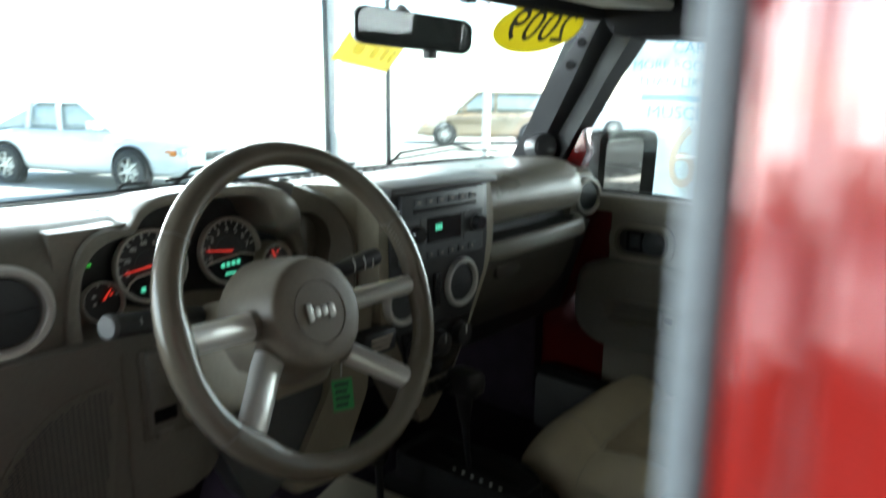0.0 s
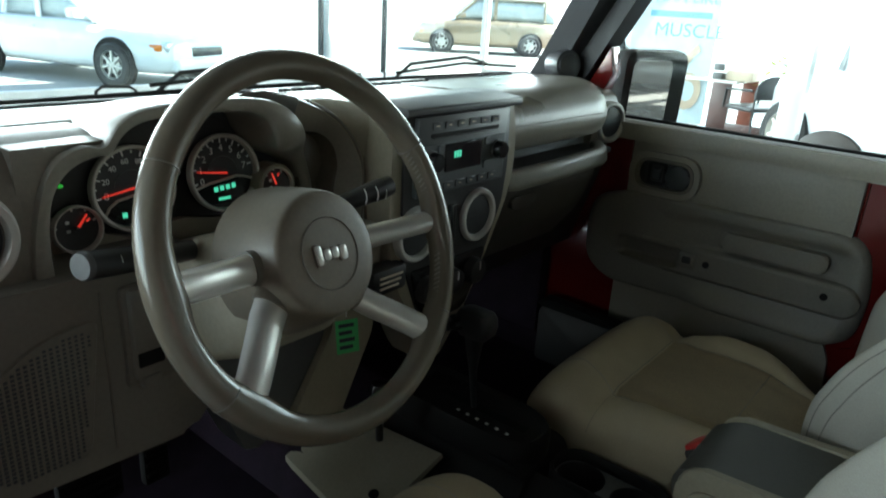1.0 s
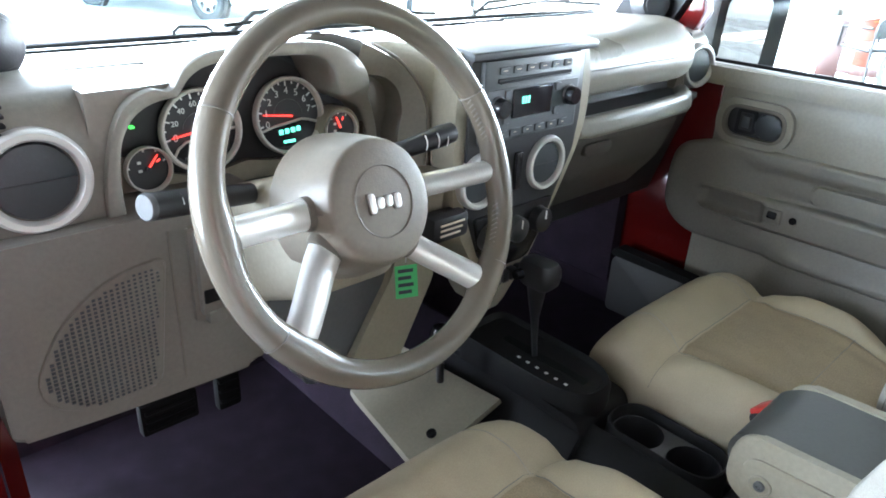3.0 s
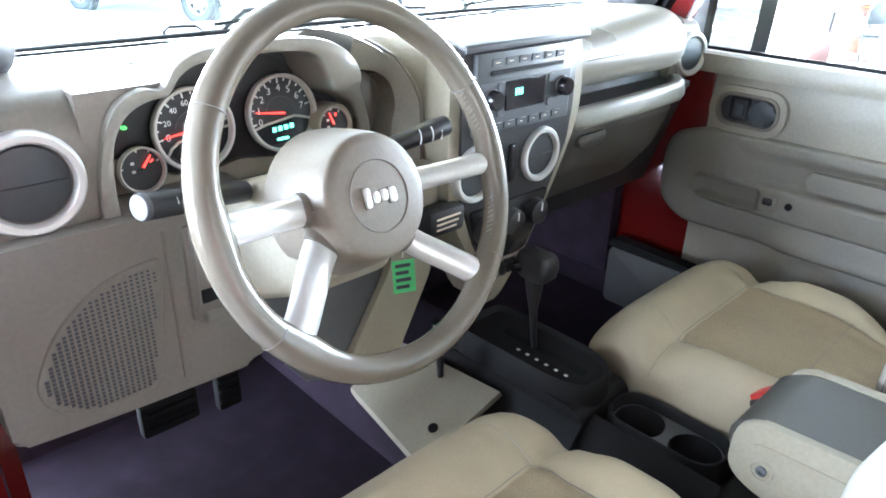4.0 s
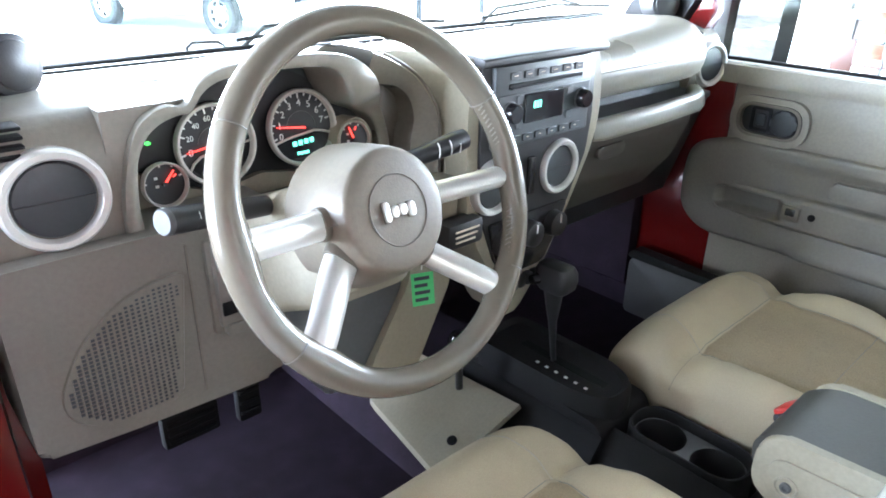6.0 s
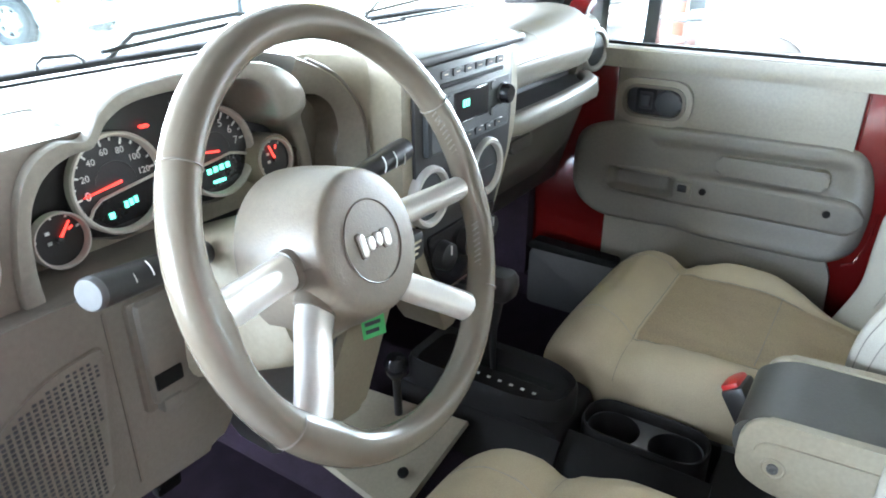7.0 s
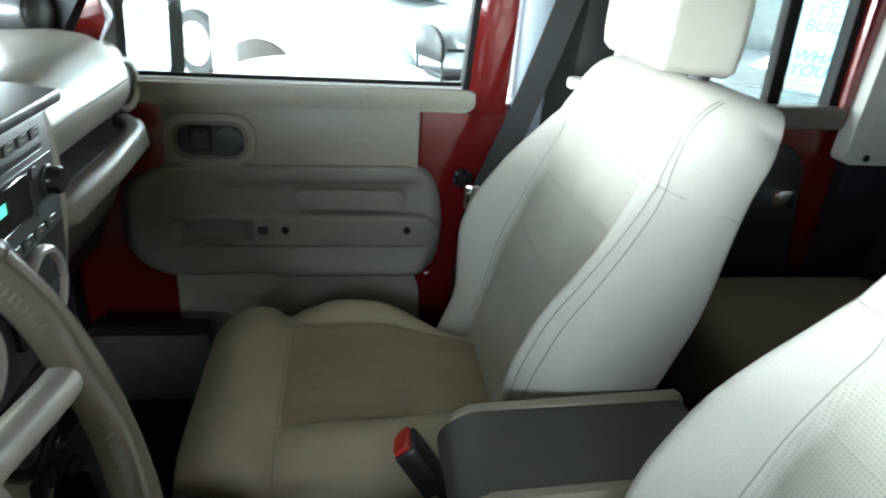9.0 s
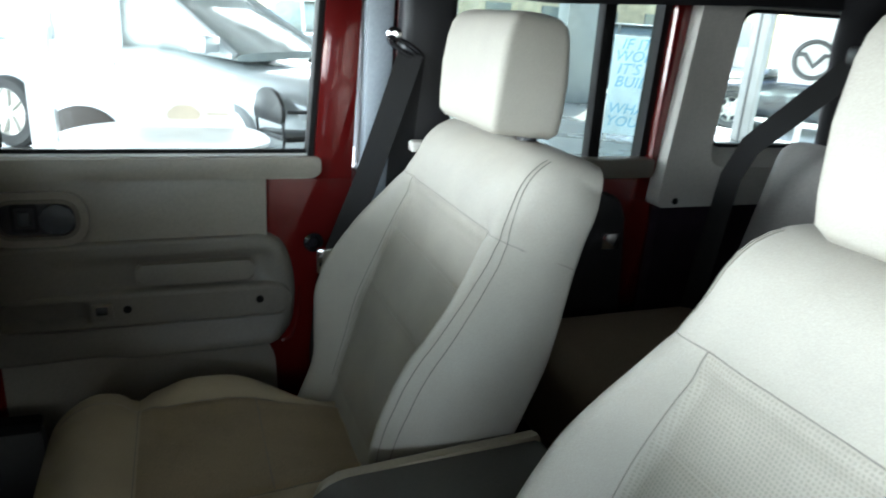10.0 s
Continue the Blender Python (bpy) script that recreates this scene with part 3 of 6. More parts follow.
def visitor_chair(label, m, cover=CHAIR_BROWN, group="showroom chairs"):
    root = thing("visitor_chair", (0, 0, 0), label, "chair", group)
    part("seat", box(-0.24, 0.24, -0.22, 0.24, 0.42, 0.47, 0.02), cover, root)
    part("backrest", prism([(0.24 * math.cos(a), 0.62 + 0.2 * math.sin(a)) for a in np.linspace(0.0, math.pi, 15)] + [(-0.22, 0.56), (0.22, 0.56)], "y", -0.26, -0.22, 0.01), cover, root)
    for sx in (-1, 1):
        part("leg", tube([(sx * 0.22, 0.22, 0.0), (sx * 0.22, 0.2, 0.43)], 0.012, 8), BLACK, root)
        part("leg", tube([(sx * 0.22, -0.27, 0.0), (sx * 0.22, -0.23, 0.43), (sx * 0.22, -0.245, 0.7)], 0.012, 8), BLACK, root)
        part("armrest", tube([(sx * 0.25, 0.2, 0.43), (sx * 0.26, 0.18, 0.64), (sx * 0.26, -0.22, 0.66)], 0.014, 8), BLACK, root)
    WORLD_OF[root] = m
    root.matrix_basis = m
    return root


round_table(3.72, -0.29)
leaflet = thing("leaflet_stand", (4.0, -0.38, 0.65), "white folded leaflet with a small pale picture on the table", "leaflet")
LM = facing((4.02, -0.4, 0.65), (-0.98, 0.05, 0.2))
part("card", box(-0.26, 0.3, 0.0, 0.2, -0.003, 0.0, 0.001, 1, LM), TABLE_WHITE, leaflet)
part("foot_flap", box(-0.26, 0.3, -0.001, 0.002, -0.08, -0.003, 0.0, 1, LM), TABLE_WHITE, leaflet)
part("picture", prism(rounded([(-0.1, 0.05), (0.08, 0.05), (0.1, 0.09), (0.04, 0.14), (-0.05, 0.14), (-0.11, 0.09)], 0.02), "z", 0.0, 0.002, 0, 1, LM), STONE_TAN, leaflet)
part("print_bar", box(0.13, 0.26, 0.08, 0.095, 0.0, 0.0015, 0, 1, LM), STONE_TAN, leaflet)
visitor_chair("brown vinyl visitor chair by the round table", at(4.66, 0.16, 255, -0.1))
visitor_chair("dark visitor chair beyond the round table", at(5.0, -1.25, 200, 0), BLACK)
visitor_chair("dark visitor chair beside the reception desk", at(7.62, 1.66, -30, 0), BLACK)
desk = thing("reception_desk", (7.6, 2.2, 0), "red-brown wooden desk with a pale top", "desk")
part("side_panel", box(7.5, 7.54, 1.9, 2.12, 0.1, 0.69, 0.004), WOOD_DARK, desk)
part("side_panel", box(8.6, 8.64, 1.93, 2.11, 0, 0.69, 0.004), WOOD_RED, desk)
part("desktop", box(7.5, 8.8, 1.85, 2.5, 0.69, 0.72, 0.006), TABLE_WHITE, desk)
part("foot_rail", box(7.5, 7.53, 1.4, 1.9, 0.16, 0.25, 0.004), WOOD_DARK, desk)
tray = thing("paper_tray", (7.7, 2.0, 0.72), "pale stacked paper tray on the desk", "tray")
part("box", box(7.6, 7.85, 1.72, 2.02, 0.72, 0.83, 0.01), STONE_TAN, tray)
part("paper", box(7.61, 7.84, 1.74, 2.0, 0.83, 0.85, 0.004), TABLE_WHITE, tray)
pho = thing("desk_phone", (7.6, 2.1, 0.72), "small grey desk telephone on the desk", "telephone")
part("body", box(7.53, 7.7, 2.04, 2.16, 0.72, 0.8, 0.012), GREY, pho)
part("handset", box(7.54, 7.6, 2.04, 2.16, 0.82, 0.9, 0.015), GREY, pho)
plant = thing("potted_plant", (8.3, 1.5, 0.0), "bright yellow-green leafy plant behind the desk", "plant")
part("pot", lathe([(0.0, 0.0), (0.12, 0.0), (0.15, 0.3), (0.13, 0.3), (0.12, 0.26), (0.0, 0.26)], Matrix.Translation((8.3, 1.55, 0)), 20), WOOD_DARK, plant)
prand = random.Random(4)
leaves = []
for i in range(70):
    a, rr, z = prand.uniform(0, 6.28), prand.uniform(0.02, 0.24), prand.uniform(0.62, 0.98)
    m = Matrix.Translation((8.3 + rr * math.cos(a), 1.55 + rr * math.sin(a), z)) @ Matrix.Rotation(a, 4, "Z") @ Matrix.Rotation(prand.uniform(-0.6, 0.9), 4, "Y")
    leaves.append(prism([(0, 0), (0.05, 0.03), (0.12, 0.0), (0.05, -0.03)], "z", -0.001, 0.001, 0, 1, m))
part("foliage", merge(*leaves), LIME_LEAF, plant)["kind"] = "stuff"
part("stem", tube([(8.3, 1.55, 0.25), (8.31, 1.56, 0.6), (8.29, 1.54, 0.8)], 0.012, 6), LEAF, plant)
part("low_shelf", box(7.3, 7.55, 2.0, 2.7, 0.0, 0.1, 0.004), WOOD_RED, desk)

# poster boards with printed words
poster = thing("sale_banner", (7.6, 2.7, 0), "pale blue printed sale banner on a stand", "banner")
PM = facing((7.6, 2.72, 1.15), (-0.92, -0.38, 0))
part("panel", box(-0.5, 0.48, -1.0, 1.15, -0.012, 0.0, 0.004, 1, PM), BANNER, poster)
part("foot", box(-0.45, 0.45, -1.15, -1.0, -0.15, 0.1, 0.01, 1, PM), ALU, poster)
for text, x, z, size in (("CAR", 0.22, 0.85, 0.2), ("MORE ROOM", 0.05, 0.64, 0.16), ("THAN LIKE", 0.05, 0.44, 0.17), ("MUSCLE", 0.17, 0.07, 0.22)):
    part("printed_line", letters(text, size, PM @ Matrix.Translation((x, z, 0.003))), BLUE_INK, poster, smooth=0)
part("print_bar", box(-0.3, 0.4, 0.22, 0.29, 0.0, 0.003, 0, 1, PM), BLUE_INK, poster)
part("numeral", letters("6", 1.12, PM @ Matrix.Translation((0.24, -0.5, 0.006)) @ Matrix.Diagonal((0.72, 1, 1, 1)), 0.005), STONE_TAN, poster, smooth=0)

sign = thing("window_poster", (7.15, -6.2, 0.0), "pale poster board with slanted blue words", "poster")
SM = facing((7.25, -6.04, 0.76), (-0.8, 0.6, 0))
part("sheet", box(-0.34, 0.4, -0.7, 0.58, -0.01, 0.0, 0.003, 1, SM), BANNER, sign)
for x in (-0.3, 0.3):
    part("stand_leg", box(x - 0.015, x + 0.015, -0.76, 0.3, -0.03, -0.012, 0, 1, SM), ALU, sign)
slant = Matrix(((1, 0.25, 0, 0), (0, 1, 0, 0), (0, 0, 1, 0), (0, 0, 0, 1)))
for text, x, z in (("IF IT'S", 0.02, 0.47), ("WORTH", 0.08, 0.32), ("IT'S", -0.1, 0.155), ("BUILT", 0.0, -0.01), ("WHAT", 0.0, -0.36), ("YOU", -0.1, -0.53)):
    part("printed_line", letters(text, 0.2, SM @ Matrix.Translation((x, z, 0.003)) @ slant), BLUE_INK, sign, smooth=0)

emblem = thing("dealer_sign", (6.1, -7.7, 0.0), "white sign panel with a grey winged ring emblem", "sign")
EM = facing((6.06, -7.75, 1.15), (-0.66, 0.75, 0))
part("panel", box(-0.36, 0.5, -0.24, 0.75, -0.02, 0.0, 0.004, 1, EM), WALL_WHITE, emblem)
part("leg", box(-0.04, 0.04, -1.15, -0.6, -0.06, -0.021, 0, 1, EM), ALU, emblem)
part("ring", tube([EM @ Vector((0.0 + 0.22 * math.cos(a), 0.06 + 0.22 * math.sin(a), 0.01)) for a in np.linspace(0, 2 * math.pi, 33)[:-1]], 0.03, 6, True), GREY, emblem)
part("wing", tube([EM @ Vector(p) for p in ((-0.21, 0.12, 0.01), (-0.11, 0.12, 0.01), (0.0, -0.02, 0.01), (0.11, 0.12, 0.01), (0.21, 0.12, 0.01))], 0.028, 6), GREY, emblem)

# ---- the car's shell ----
whole("car_floor", merge(box(-0.70, 0.70, -2.3, 0.5, 0.46, 0.50), prism(rounded([(-0.19, 0.5), (-0.15, 0.6), (0.17, 0.6), (0.21, 0.5)], 0.03), "y", -1.0, 0.5)), CARPET, "black carpeted car floor with a centre tunnel", "floor", kind="structure")
whole("firewall", box(-0.72, 0.72, 0.46, 0.5, 0.5, 1.2), CARPET, "black carpeted bulkhead below the dashboard", "wall", kind="structure")
whole("roof", box(-0.72, 0.72, -2.3, -0.02, 1.6, 1.64, 0.015), ROOF_LINING, "black lined hardtop roof", "ceiling", kind="structure")
for sx, nm in ((1, "passenger"), (-1, "driver")):
    whole("roof_rail", prism(rounded([(-0.04, 1.6), (-0.05, 1.53), (-0.1, 1.512), (-0.5, 1.505), (-0.75, 1.475), (-1.1, 1.462), (-1.6, 1.49), (-2.3, 1.5), (-2.3, 1.6)], 0.03), "x", *sorted((sx * 0.58, sx * 0.72)), 0.02), ROOF_LINING, "padded black roof rail above the doors", "roof rail", kind="structure")
whole("windscreen_header", box(-0.6, 0.6, -0.05, 0.0, 1.552, 1.6, 0.015), ROOF_LINING, "black padded header above the windscreen", "header", kind="structure")

for sx in (1, -1):
    def quad(y, z, x0, x1, d0, d1):
        return [Vector((sx * x0, y + d0, z)), Vector((sx * x1, y + d0, z)), Vector((sx * x1, y + d1, z)), Vector((sx * x0, y + d1, z))]
    pil = thing("a_pillar", (sx * 0.66, 0.2, 1.2), "grey plastic clad windscreen pillar with screw holes", "pillar", kind="structure")
    part("pillar_trim", loft([[Vector((sx * x, y, z)) for x, y in ((0.595 + o, yy + 0.035), (0.60 + o, yy - 0.03), (0.665 + o, yy - 0.05), (0.67 + o, yy + 0.05))]
                              for z, yy, o in ((1.2, 0.205, 0.035), (1.3, 0.145, 0.03), (1.42, 0.075, 0.015), (1.53, 0.012, 0.0), (1.6, -0.03, -0.01))]), PILLAR_GREY, pil)
    part("frame_post", loft([[Vector((sx * x, y, z)) for x, y in ((0.655 + o, yy + 0.0), (0.655 + o, yy - 0.05), (0.72, yy - 0.06), (0.72, yy + 0.06))]
                             for z, yy, o in ((1.1, 0.22, 0.02), (1.25, 0.135, 0.015), (1.42, 0.035, 0.01), (1.5, -0.02, 0.0), (1.58, -0.07, 0.0))]), BLACK, pil)
    part("outer_pillar", loft([[Vector((sx * x, y, z)) for x, y in ((0.69, yy + 0.09), (0.69, yy + 0.0), (0.74, yy + 0.0), (0.74, yy + 0.09))]
                               for z, yy in ((0.6, 0.2), (1.1, 0.2), (1.25, 0.14), (1.42, 0.04), (1.6, -0.06))]), RED, pil, "red painted outer pillar")
    part("corner_panel", prism([(0.04, 1.308), (0.085, 1.225), (0.045, 1.21), (0.028, 1.25)], "x", *sorted((sx * 0.674, sx * 0.718)), 0.003), RED, pil, "red painted corner of the door opening")
    for z, y, x in ((1.458, 0.052, 0.604), (1.508, 0.022, 0.6)):
        part("screw_hole", lathe([(0.0, 0.0), (0.011, 0.0), (0.011, 0.0015), (0.0, 0.0015)], facing((sx * (x - 0.0005), y - 0.008, z), (-sx, -0.15, 0.1)), 16), RUBBER, pil)

wind = whole("windscreen", loft([[Vector((-0.63, 0.285, 1.215)), Vector((0.63, 0.285, 1.215)), Vector((0.63, 0.289, 1.218)), Vector((-0.63, 0.289, 1.218))],
                                 [Vector((-0.57, -0.015, 1.545)), Vector((0.57, -0.015, 1.545)), Vector((0.57, -0.011, 1.548)), Vector((-0.57, -0.011, 1.548))]]), GLASS, "clear flat windscreen glass", "windscreen", kind="structure")
wind.visible_shadow = False
whole("windscreen_gasket", tube([(-0.62, 0.279, 1.226), (-0.3, 0.281, 1.229), (0.3, 0.281, 1.229), (0.62, 0.279, 1.226)], 0.0055, 8), RUBBER, "black rubber gasket along the foot of the windscreen", "gasket", kind="structure")
whole("cowl", prism(rounded([(0.26, 1.222), (0.3, 1.228), (0.45, 1.19), (0.45, 1.0), (0.3, 1.0)], 0.01), "x", -0.72, 0.72), BLACK, "black cowl strip at the foot of the windscreen", "cowl", kind="structure")
for x0 in (0.3, -0.25):
    wiper = thing("wiper", (x0, 0.34, 1.24), "thin black windscreen wiper resting on the cowl", "wiper", "windscreen wipers")
    part("arm", tube([(x0, 0.36, 1.215), (x0 + 0.04, 0.345, 1.25), (x0 + 0.22, 0.335, 1.262), (x0 + 0.3, 0.33, 1.246)], 0.0038, 6), BLACK, wiper)
    part("blade", tube([(x0 - 0.02, 0.33, 1.235), (x0 + 0.2, 0.322, 1.25), (x0 + 0.42, 0.325, 1.236)], 0.0032, 6), RUBBER, wiper)

loop = thing("tie_loop", (-0.29, 0.4, 1.2), "small black wire tie-down loop on the cowl", "loop")
part("loop_bar", tube([(-0.322, 0.4, 1.19), (-0.322, 0.4, 1.22), (-0.312, 0.4, 1.227), (-0.268, 0.4, 1.225), (-0.258, 0.4, 1.218), (-0.258, 0.4, 1.188)], 0.0028, 8), BLACK, loop)
for x in (-0.322, -0.258):
    part("loop_foot", lathe([(0.009, 0.0), (0.008, 0.004), (0.003, 0.006)], Matrix.Translation((x, 0.4, 1.198)), 12), BLACK, loop)
whole("passenger_sill", box(0.66, 0.80, -2.3, 0.5, 0.44, 0.56, 0.01), CARPET, "black carpeted sill below the passenger doors", "door sill", kind="structure")
# driver's side pillar that the camera passes at first
bp = thing("b_pillar", (-0.72, -0.8, 0.5), "red painted door pillar with a grey rubber seal", "pillar", kind="structure")
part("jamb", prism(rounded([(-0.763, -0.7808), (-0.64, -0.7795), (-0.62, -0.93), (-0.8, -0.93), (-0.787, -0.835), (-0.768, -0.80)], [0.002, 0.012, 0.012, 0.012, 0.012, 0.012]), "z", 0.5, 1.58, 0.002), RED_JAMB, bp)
part("door_seal", prism(rounded([(-0.762, -0.7785), (-0.745, -0.7785), (-0.745, -0.7695), (-0.760, -0.7695)], 0.003), "z", 0.5, 1.56), RUBBER_GREY, bp)
part("pillar_trim", box(-0.655, -0.6, -0.88, -0.772, 0.5, 1.56, 0.015), PILLAR_GREY, bp)
whole("door_sill", box(-0.80, -0.64, -0.76, 0.25, 0.44, 0.53, 0.015), RED, "red painted driver door sill", "door sill", kind="structure")
whole("hinge_pillar", merge(box(-0.79, -0.728, 0.0, 0.3, 0.5, 1.14, 0.01)), RED, "red painted hinge pillar of the open door", "pillar", kind="structure")
whole("rear_side_wall", box(-0.77, -0.68, -2.3, -0.9, 0.5, 1.13, 0.02), RED, "red rear side of the car body", "wall", kind="structure")
# Unseen side, added without a window to block daylight from the rear cabin.
whole("hardtop_side", box(-0.74, -0.68, -2.3, -0.93, 1.13, 1.6, 0.015), ROOF_LINING, "black lined hardtop side behind the driver", "wall", kind="structure")
whole("tailgate", box(-0.70, 0.70, -2.34, -2.28, 0.5, 1.13, 0.02), RED, "red tailgate of the car", "tailgate", kind="structure")

# ---- driver door, swung wide open ----
# Out of view; added to keep low west light off the knee panel.
DM = Matrix.Translation((-0.79, 0.04, 0.0)) @ Matrix.Rotation(radians(-50), 4, "Z")
od = thing("door_3", (-0.79, 0.04, 0.5), "red driver door standing open, khaki trim inside", "door", kind="structure")
part("door_shell", box(-0.03, 0.03, -0.82, -0.01, 0.5, 1.12, 0.015, 2, DM), RED, od)
part("inner_trim", box(0.0305, 0.05, -0.78, -0.05, 0.56, 1.1, 0.01, 2, DM), DOOR_TRIM, od)
part("arm_grip", box(0.0505, 0.09, -0.66, -0.12, 0.83, 0.9, 0.02, 3, DM), DOOR_TRIM, od)
part("door_pocket", box(0.0505, 0.075, -0.7, -0.1, 0.76, 0.82, 0.01, 2, DM), DOOR_TRIM, od)
part("window_frame", merge(box(-0.015, 0.015, -0.82, -0.761, 1.118, 1.54, 0.006, 2, DM), box(-0.015, 0.015, -0.76, -0.16, 1.501, 1.54, 0.006, 2, DM)), RED, od)
od_pane = part("window_glass", box(-0.002, 0.002, -0.76, -0.12, 1.12, 1.5, 0, 1, DM), GLASS, od)
od_pane.visible_shadow = False

# ---- passenger door ----
door = thing("door_1", (0.74, -0.3, 0.5), "closed red passenger door with khaki trim", "door", kind="structure")
part("door_shell", merge(box(0.72, 0.78, -0.70, 0.11, 0.5, 1.12, 0.01)), RED, door)
part("window_frame", prism([(-0.605, 1.1), (-0.632, 1.5), (-0.70, 1.5), (-0.685, 1.1)], "x", 0.70, 0.76, 0.008), RED, door)
part("window_seal", prism([(-0.594, 1.12), (-0.619, 1.47), (-0.634, 1.47), (-0.607, 1.12)], "x", 0.705, 0.75, 0.003), RUBBER, door)
upper = part("upper_trim", prism(rounded([(-0.038, 1.12), (-0.036, 0.97), (-0.516, 0.97), (-0.516, 1.115)], [0.004, 0.01, 0.004, 0.01]), "x", 0.704, 0.722, 0.003), DOOR_TRIM, door)
part("sill_trim", prism(rounded([(0.09, 1.145), (0.09, 1.108), (-0.60, 1.106), (-0.62, 1.112), (-0.62, 1.147)], [0.004, 0.004, 0.02, 0.015, 0.01]), "x", 0.69, 0.73, 0.006, 3), DOOR_TRIM, door)
part("belt_moulding", box(0.714, 0.7265, -0.6, 0.085, 1.142, 1.1495, 0.0015, 1), ALU, door, "thin pale strip below the window glass")
part("glass_seal", box(0.728, 0.738, -0.61, 0.09, 1.13, 1.156, 0.002), RUBBER, door)
pane = part("window_glass", box(0.74, 0.744, -0.62, 0.09, 1.12, 1.5), GLASS, door)
pane.visible_shadow = False


def oval(y0, y1, z0, z1, r, n=8):
    return rounded([(y0, z0), (y1, z0), (y1, z1), (y0, z1)], r, n)


bez = part("handle_bezel", frame_ring(oval(-0.206, -0.04, 0.99, 1.089, 0.05), oval(-0.193, -0.056, 1.004, 1.076, 0.038), "x", 0.69, 0.706), DOOR_TRIM, door)
part("bezel_ring", frame_ring(oval(-0.193, -0.056, 1.004, 1.076, 0.038), oval(-0.186, -0.063, 1.01, 1.07, 0.032), "x", 0.686, 0.712), KHAKI_DARK, bez)
part("handle_recess", prism(oval(-0.19, -0.059, 1.007, 1.073, 0.035), "x", 0.6995, 0.7035), BLACK, bez)
part("inside_handle", prism(oval(-0.185, -0.128, 1.013, 1.067, 0.026), "x", 0.687, 0.699, 0.006, 3), VENT_GREY, bez)
part("lock_surround", frame_ring(oval(-0.126, -0.084, 1.016, 1.066, 0.006), oval(-0.121, -0.089, 1.021, 1.061, 0.005), "x", 0.694, 0.7), BLACK_GLOSS, bez)
part("lock_slider", box(0.692, 0.7, -0.115, -0.095, 1.028, 1.054, 0.004), VENT_GREY, bez)

pod_out = rounded([(0.058, 0.885), (0.045, 0.96), (-0.04, 0.992), (-0.545, 0.996), (-0.575, 0.89), (-0.562, 0.758), (-0.3, 0.757), (-0.01, 0.757), (0.052, 0.8)], [0.04, 0.05, 0.05, 0.06, 0.07, 0.06, 0.1, 0.06, 0.04], 7)
yc, zc = -0.26, 0.875


def at_x(pts, x):
    return [Vector((x, y, z)) for y, z in pts]


def grip_hollow(y, z):
    """The finger hollow in the fore end of the grip, 1 at its bottom."""
    return smooth(-0.036, -0.056, y) * (1 - smooth(-0.178, -0.194, y)) * smooth(0.833, 0.842, z) * (1 - smooth(0.874, 0.885, z))


def pod_depth(y, z):
    """How far the door pocket's skin stands out: a full front, a hollow behind the pull bar, a shelf swelling below."""
    hollow = smooth(-0.2, -0.25, y) * (1 - smooth(-0.5, -0.545, y)) * smooth(0.885, 0.9, z) * (1 - smooth(0.945, 0.968, z))
    shelf = smooth(-0.19, -0.27, y) * (1 - smooth(-0.53, -0.56, y)) * (1 - smooth(0.772, 0.83, z))
    return 0.014 - 0.02 * hollow + 0.022 * shelf + 0.012 * smooth(-0.22, -0.05, y) - 0.03 * grip_hollow(y, z)


rings = []
for k in range(27):
    f = 1 - k / 26.5
    lift = math.sqrt(max(0.0, 1 - max(0.0, (f - 0.93) / 0.07) ** 2))
    rings.append([Vector((0.713 - 0.004 - lift * pod_depth(yc + (y - yc) * f, zc + (z - zc) * f), yc + (y - yc) * f, zc + (z - zc) * f)) for y, z in pod_out])
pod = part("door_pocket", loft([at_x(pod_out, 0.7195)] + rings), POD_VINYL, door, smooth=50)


def grip_x(y, z):
    return 0.6805 + 0.026 * grip_hollow(y, z)


secs = []
for i in range(81):
    y = -0.03 - 0.532 * i / 80
    h = 0.035 * max(0.25, math.sqrt(max(0.0, 1 - max(0.0, (abs(y + 0.296) - 0.231) / 0.035) ** 2)))
    zs = [0.859 - h + 2 * h * k / 22 for k in range(23)]
    end = 0.006 * smooth(0.25, 0.266, abs(y + 0.296))
    secs.append([Vector((0.712, y, zs[0]))] + [Vector((grip_x(y, z) + end + 0.006 * smooth(0.82, 1.0, abs(z - 0.859) / h), y, z)) for z in zs] + [Vector((0.712, y, zs[-1]))])
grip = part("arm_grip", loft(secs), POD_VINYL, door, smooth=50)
part("switch_plate", box(0.675, 0.684, -0.233, -0.195, 0.845, 0.878, 0.004), POD_VINYL, grip)
part("window_switch", box(0.671, 0.679, -0.224, -0.204, 0.857, 0.873, 0.003), BLACK_GLOSS, grip)
for y, z in ((-0.257, 0.864), (-0.498, 0.865)):
    part("screw_hole", lathe([(0.0, 0.0), (0.0075, 0.0), (0.0075, 0.003), (0.0, 0.003)], facing((0.6795, y, z), (-1, 0, 0)), 14), RUBBER, grip)
part("pull_bar", prism(oval(-0.49, -0.274, 0.905, 0.945, 0.014), "x", 0.688, 0.7125, 0.006, 3), POD_VINYL, door)
for bead in ([(0.7185, -0.5195, 0.985), (0.7185, -0.5205, 1.1)], [(0.7185, -0.034, 0.975), (0.7185, -0.036, 1.1)],
             [(0.7195, -0.584, 0.87), (0.7195, -0.58, 0.8), (0.7195, -0.566, 0.758), (0.7195, -0.545, 0.748)]):
    part("painted_bead", tube(bead, 0.0032, 8), RED, door)
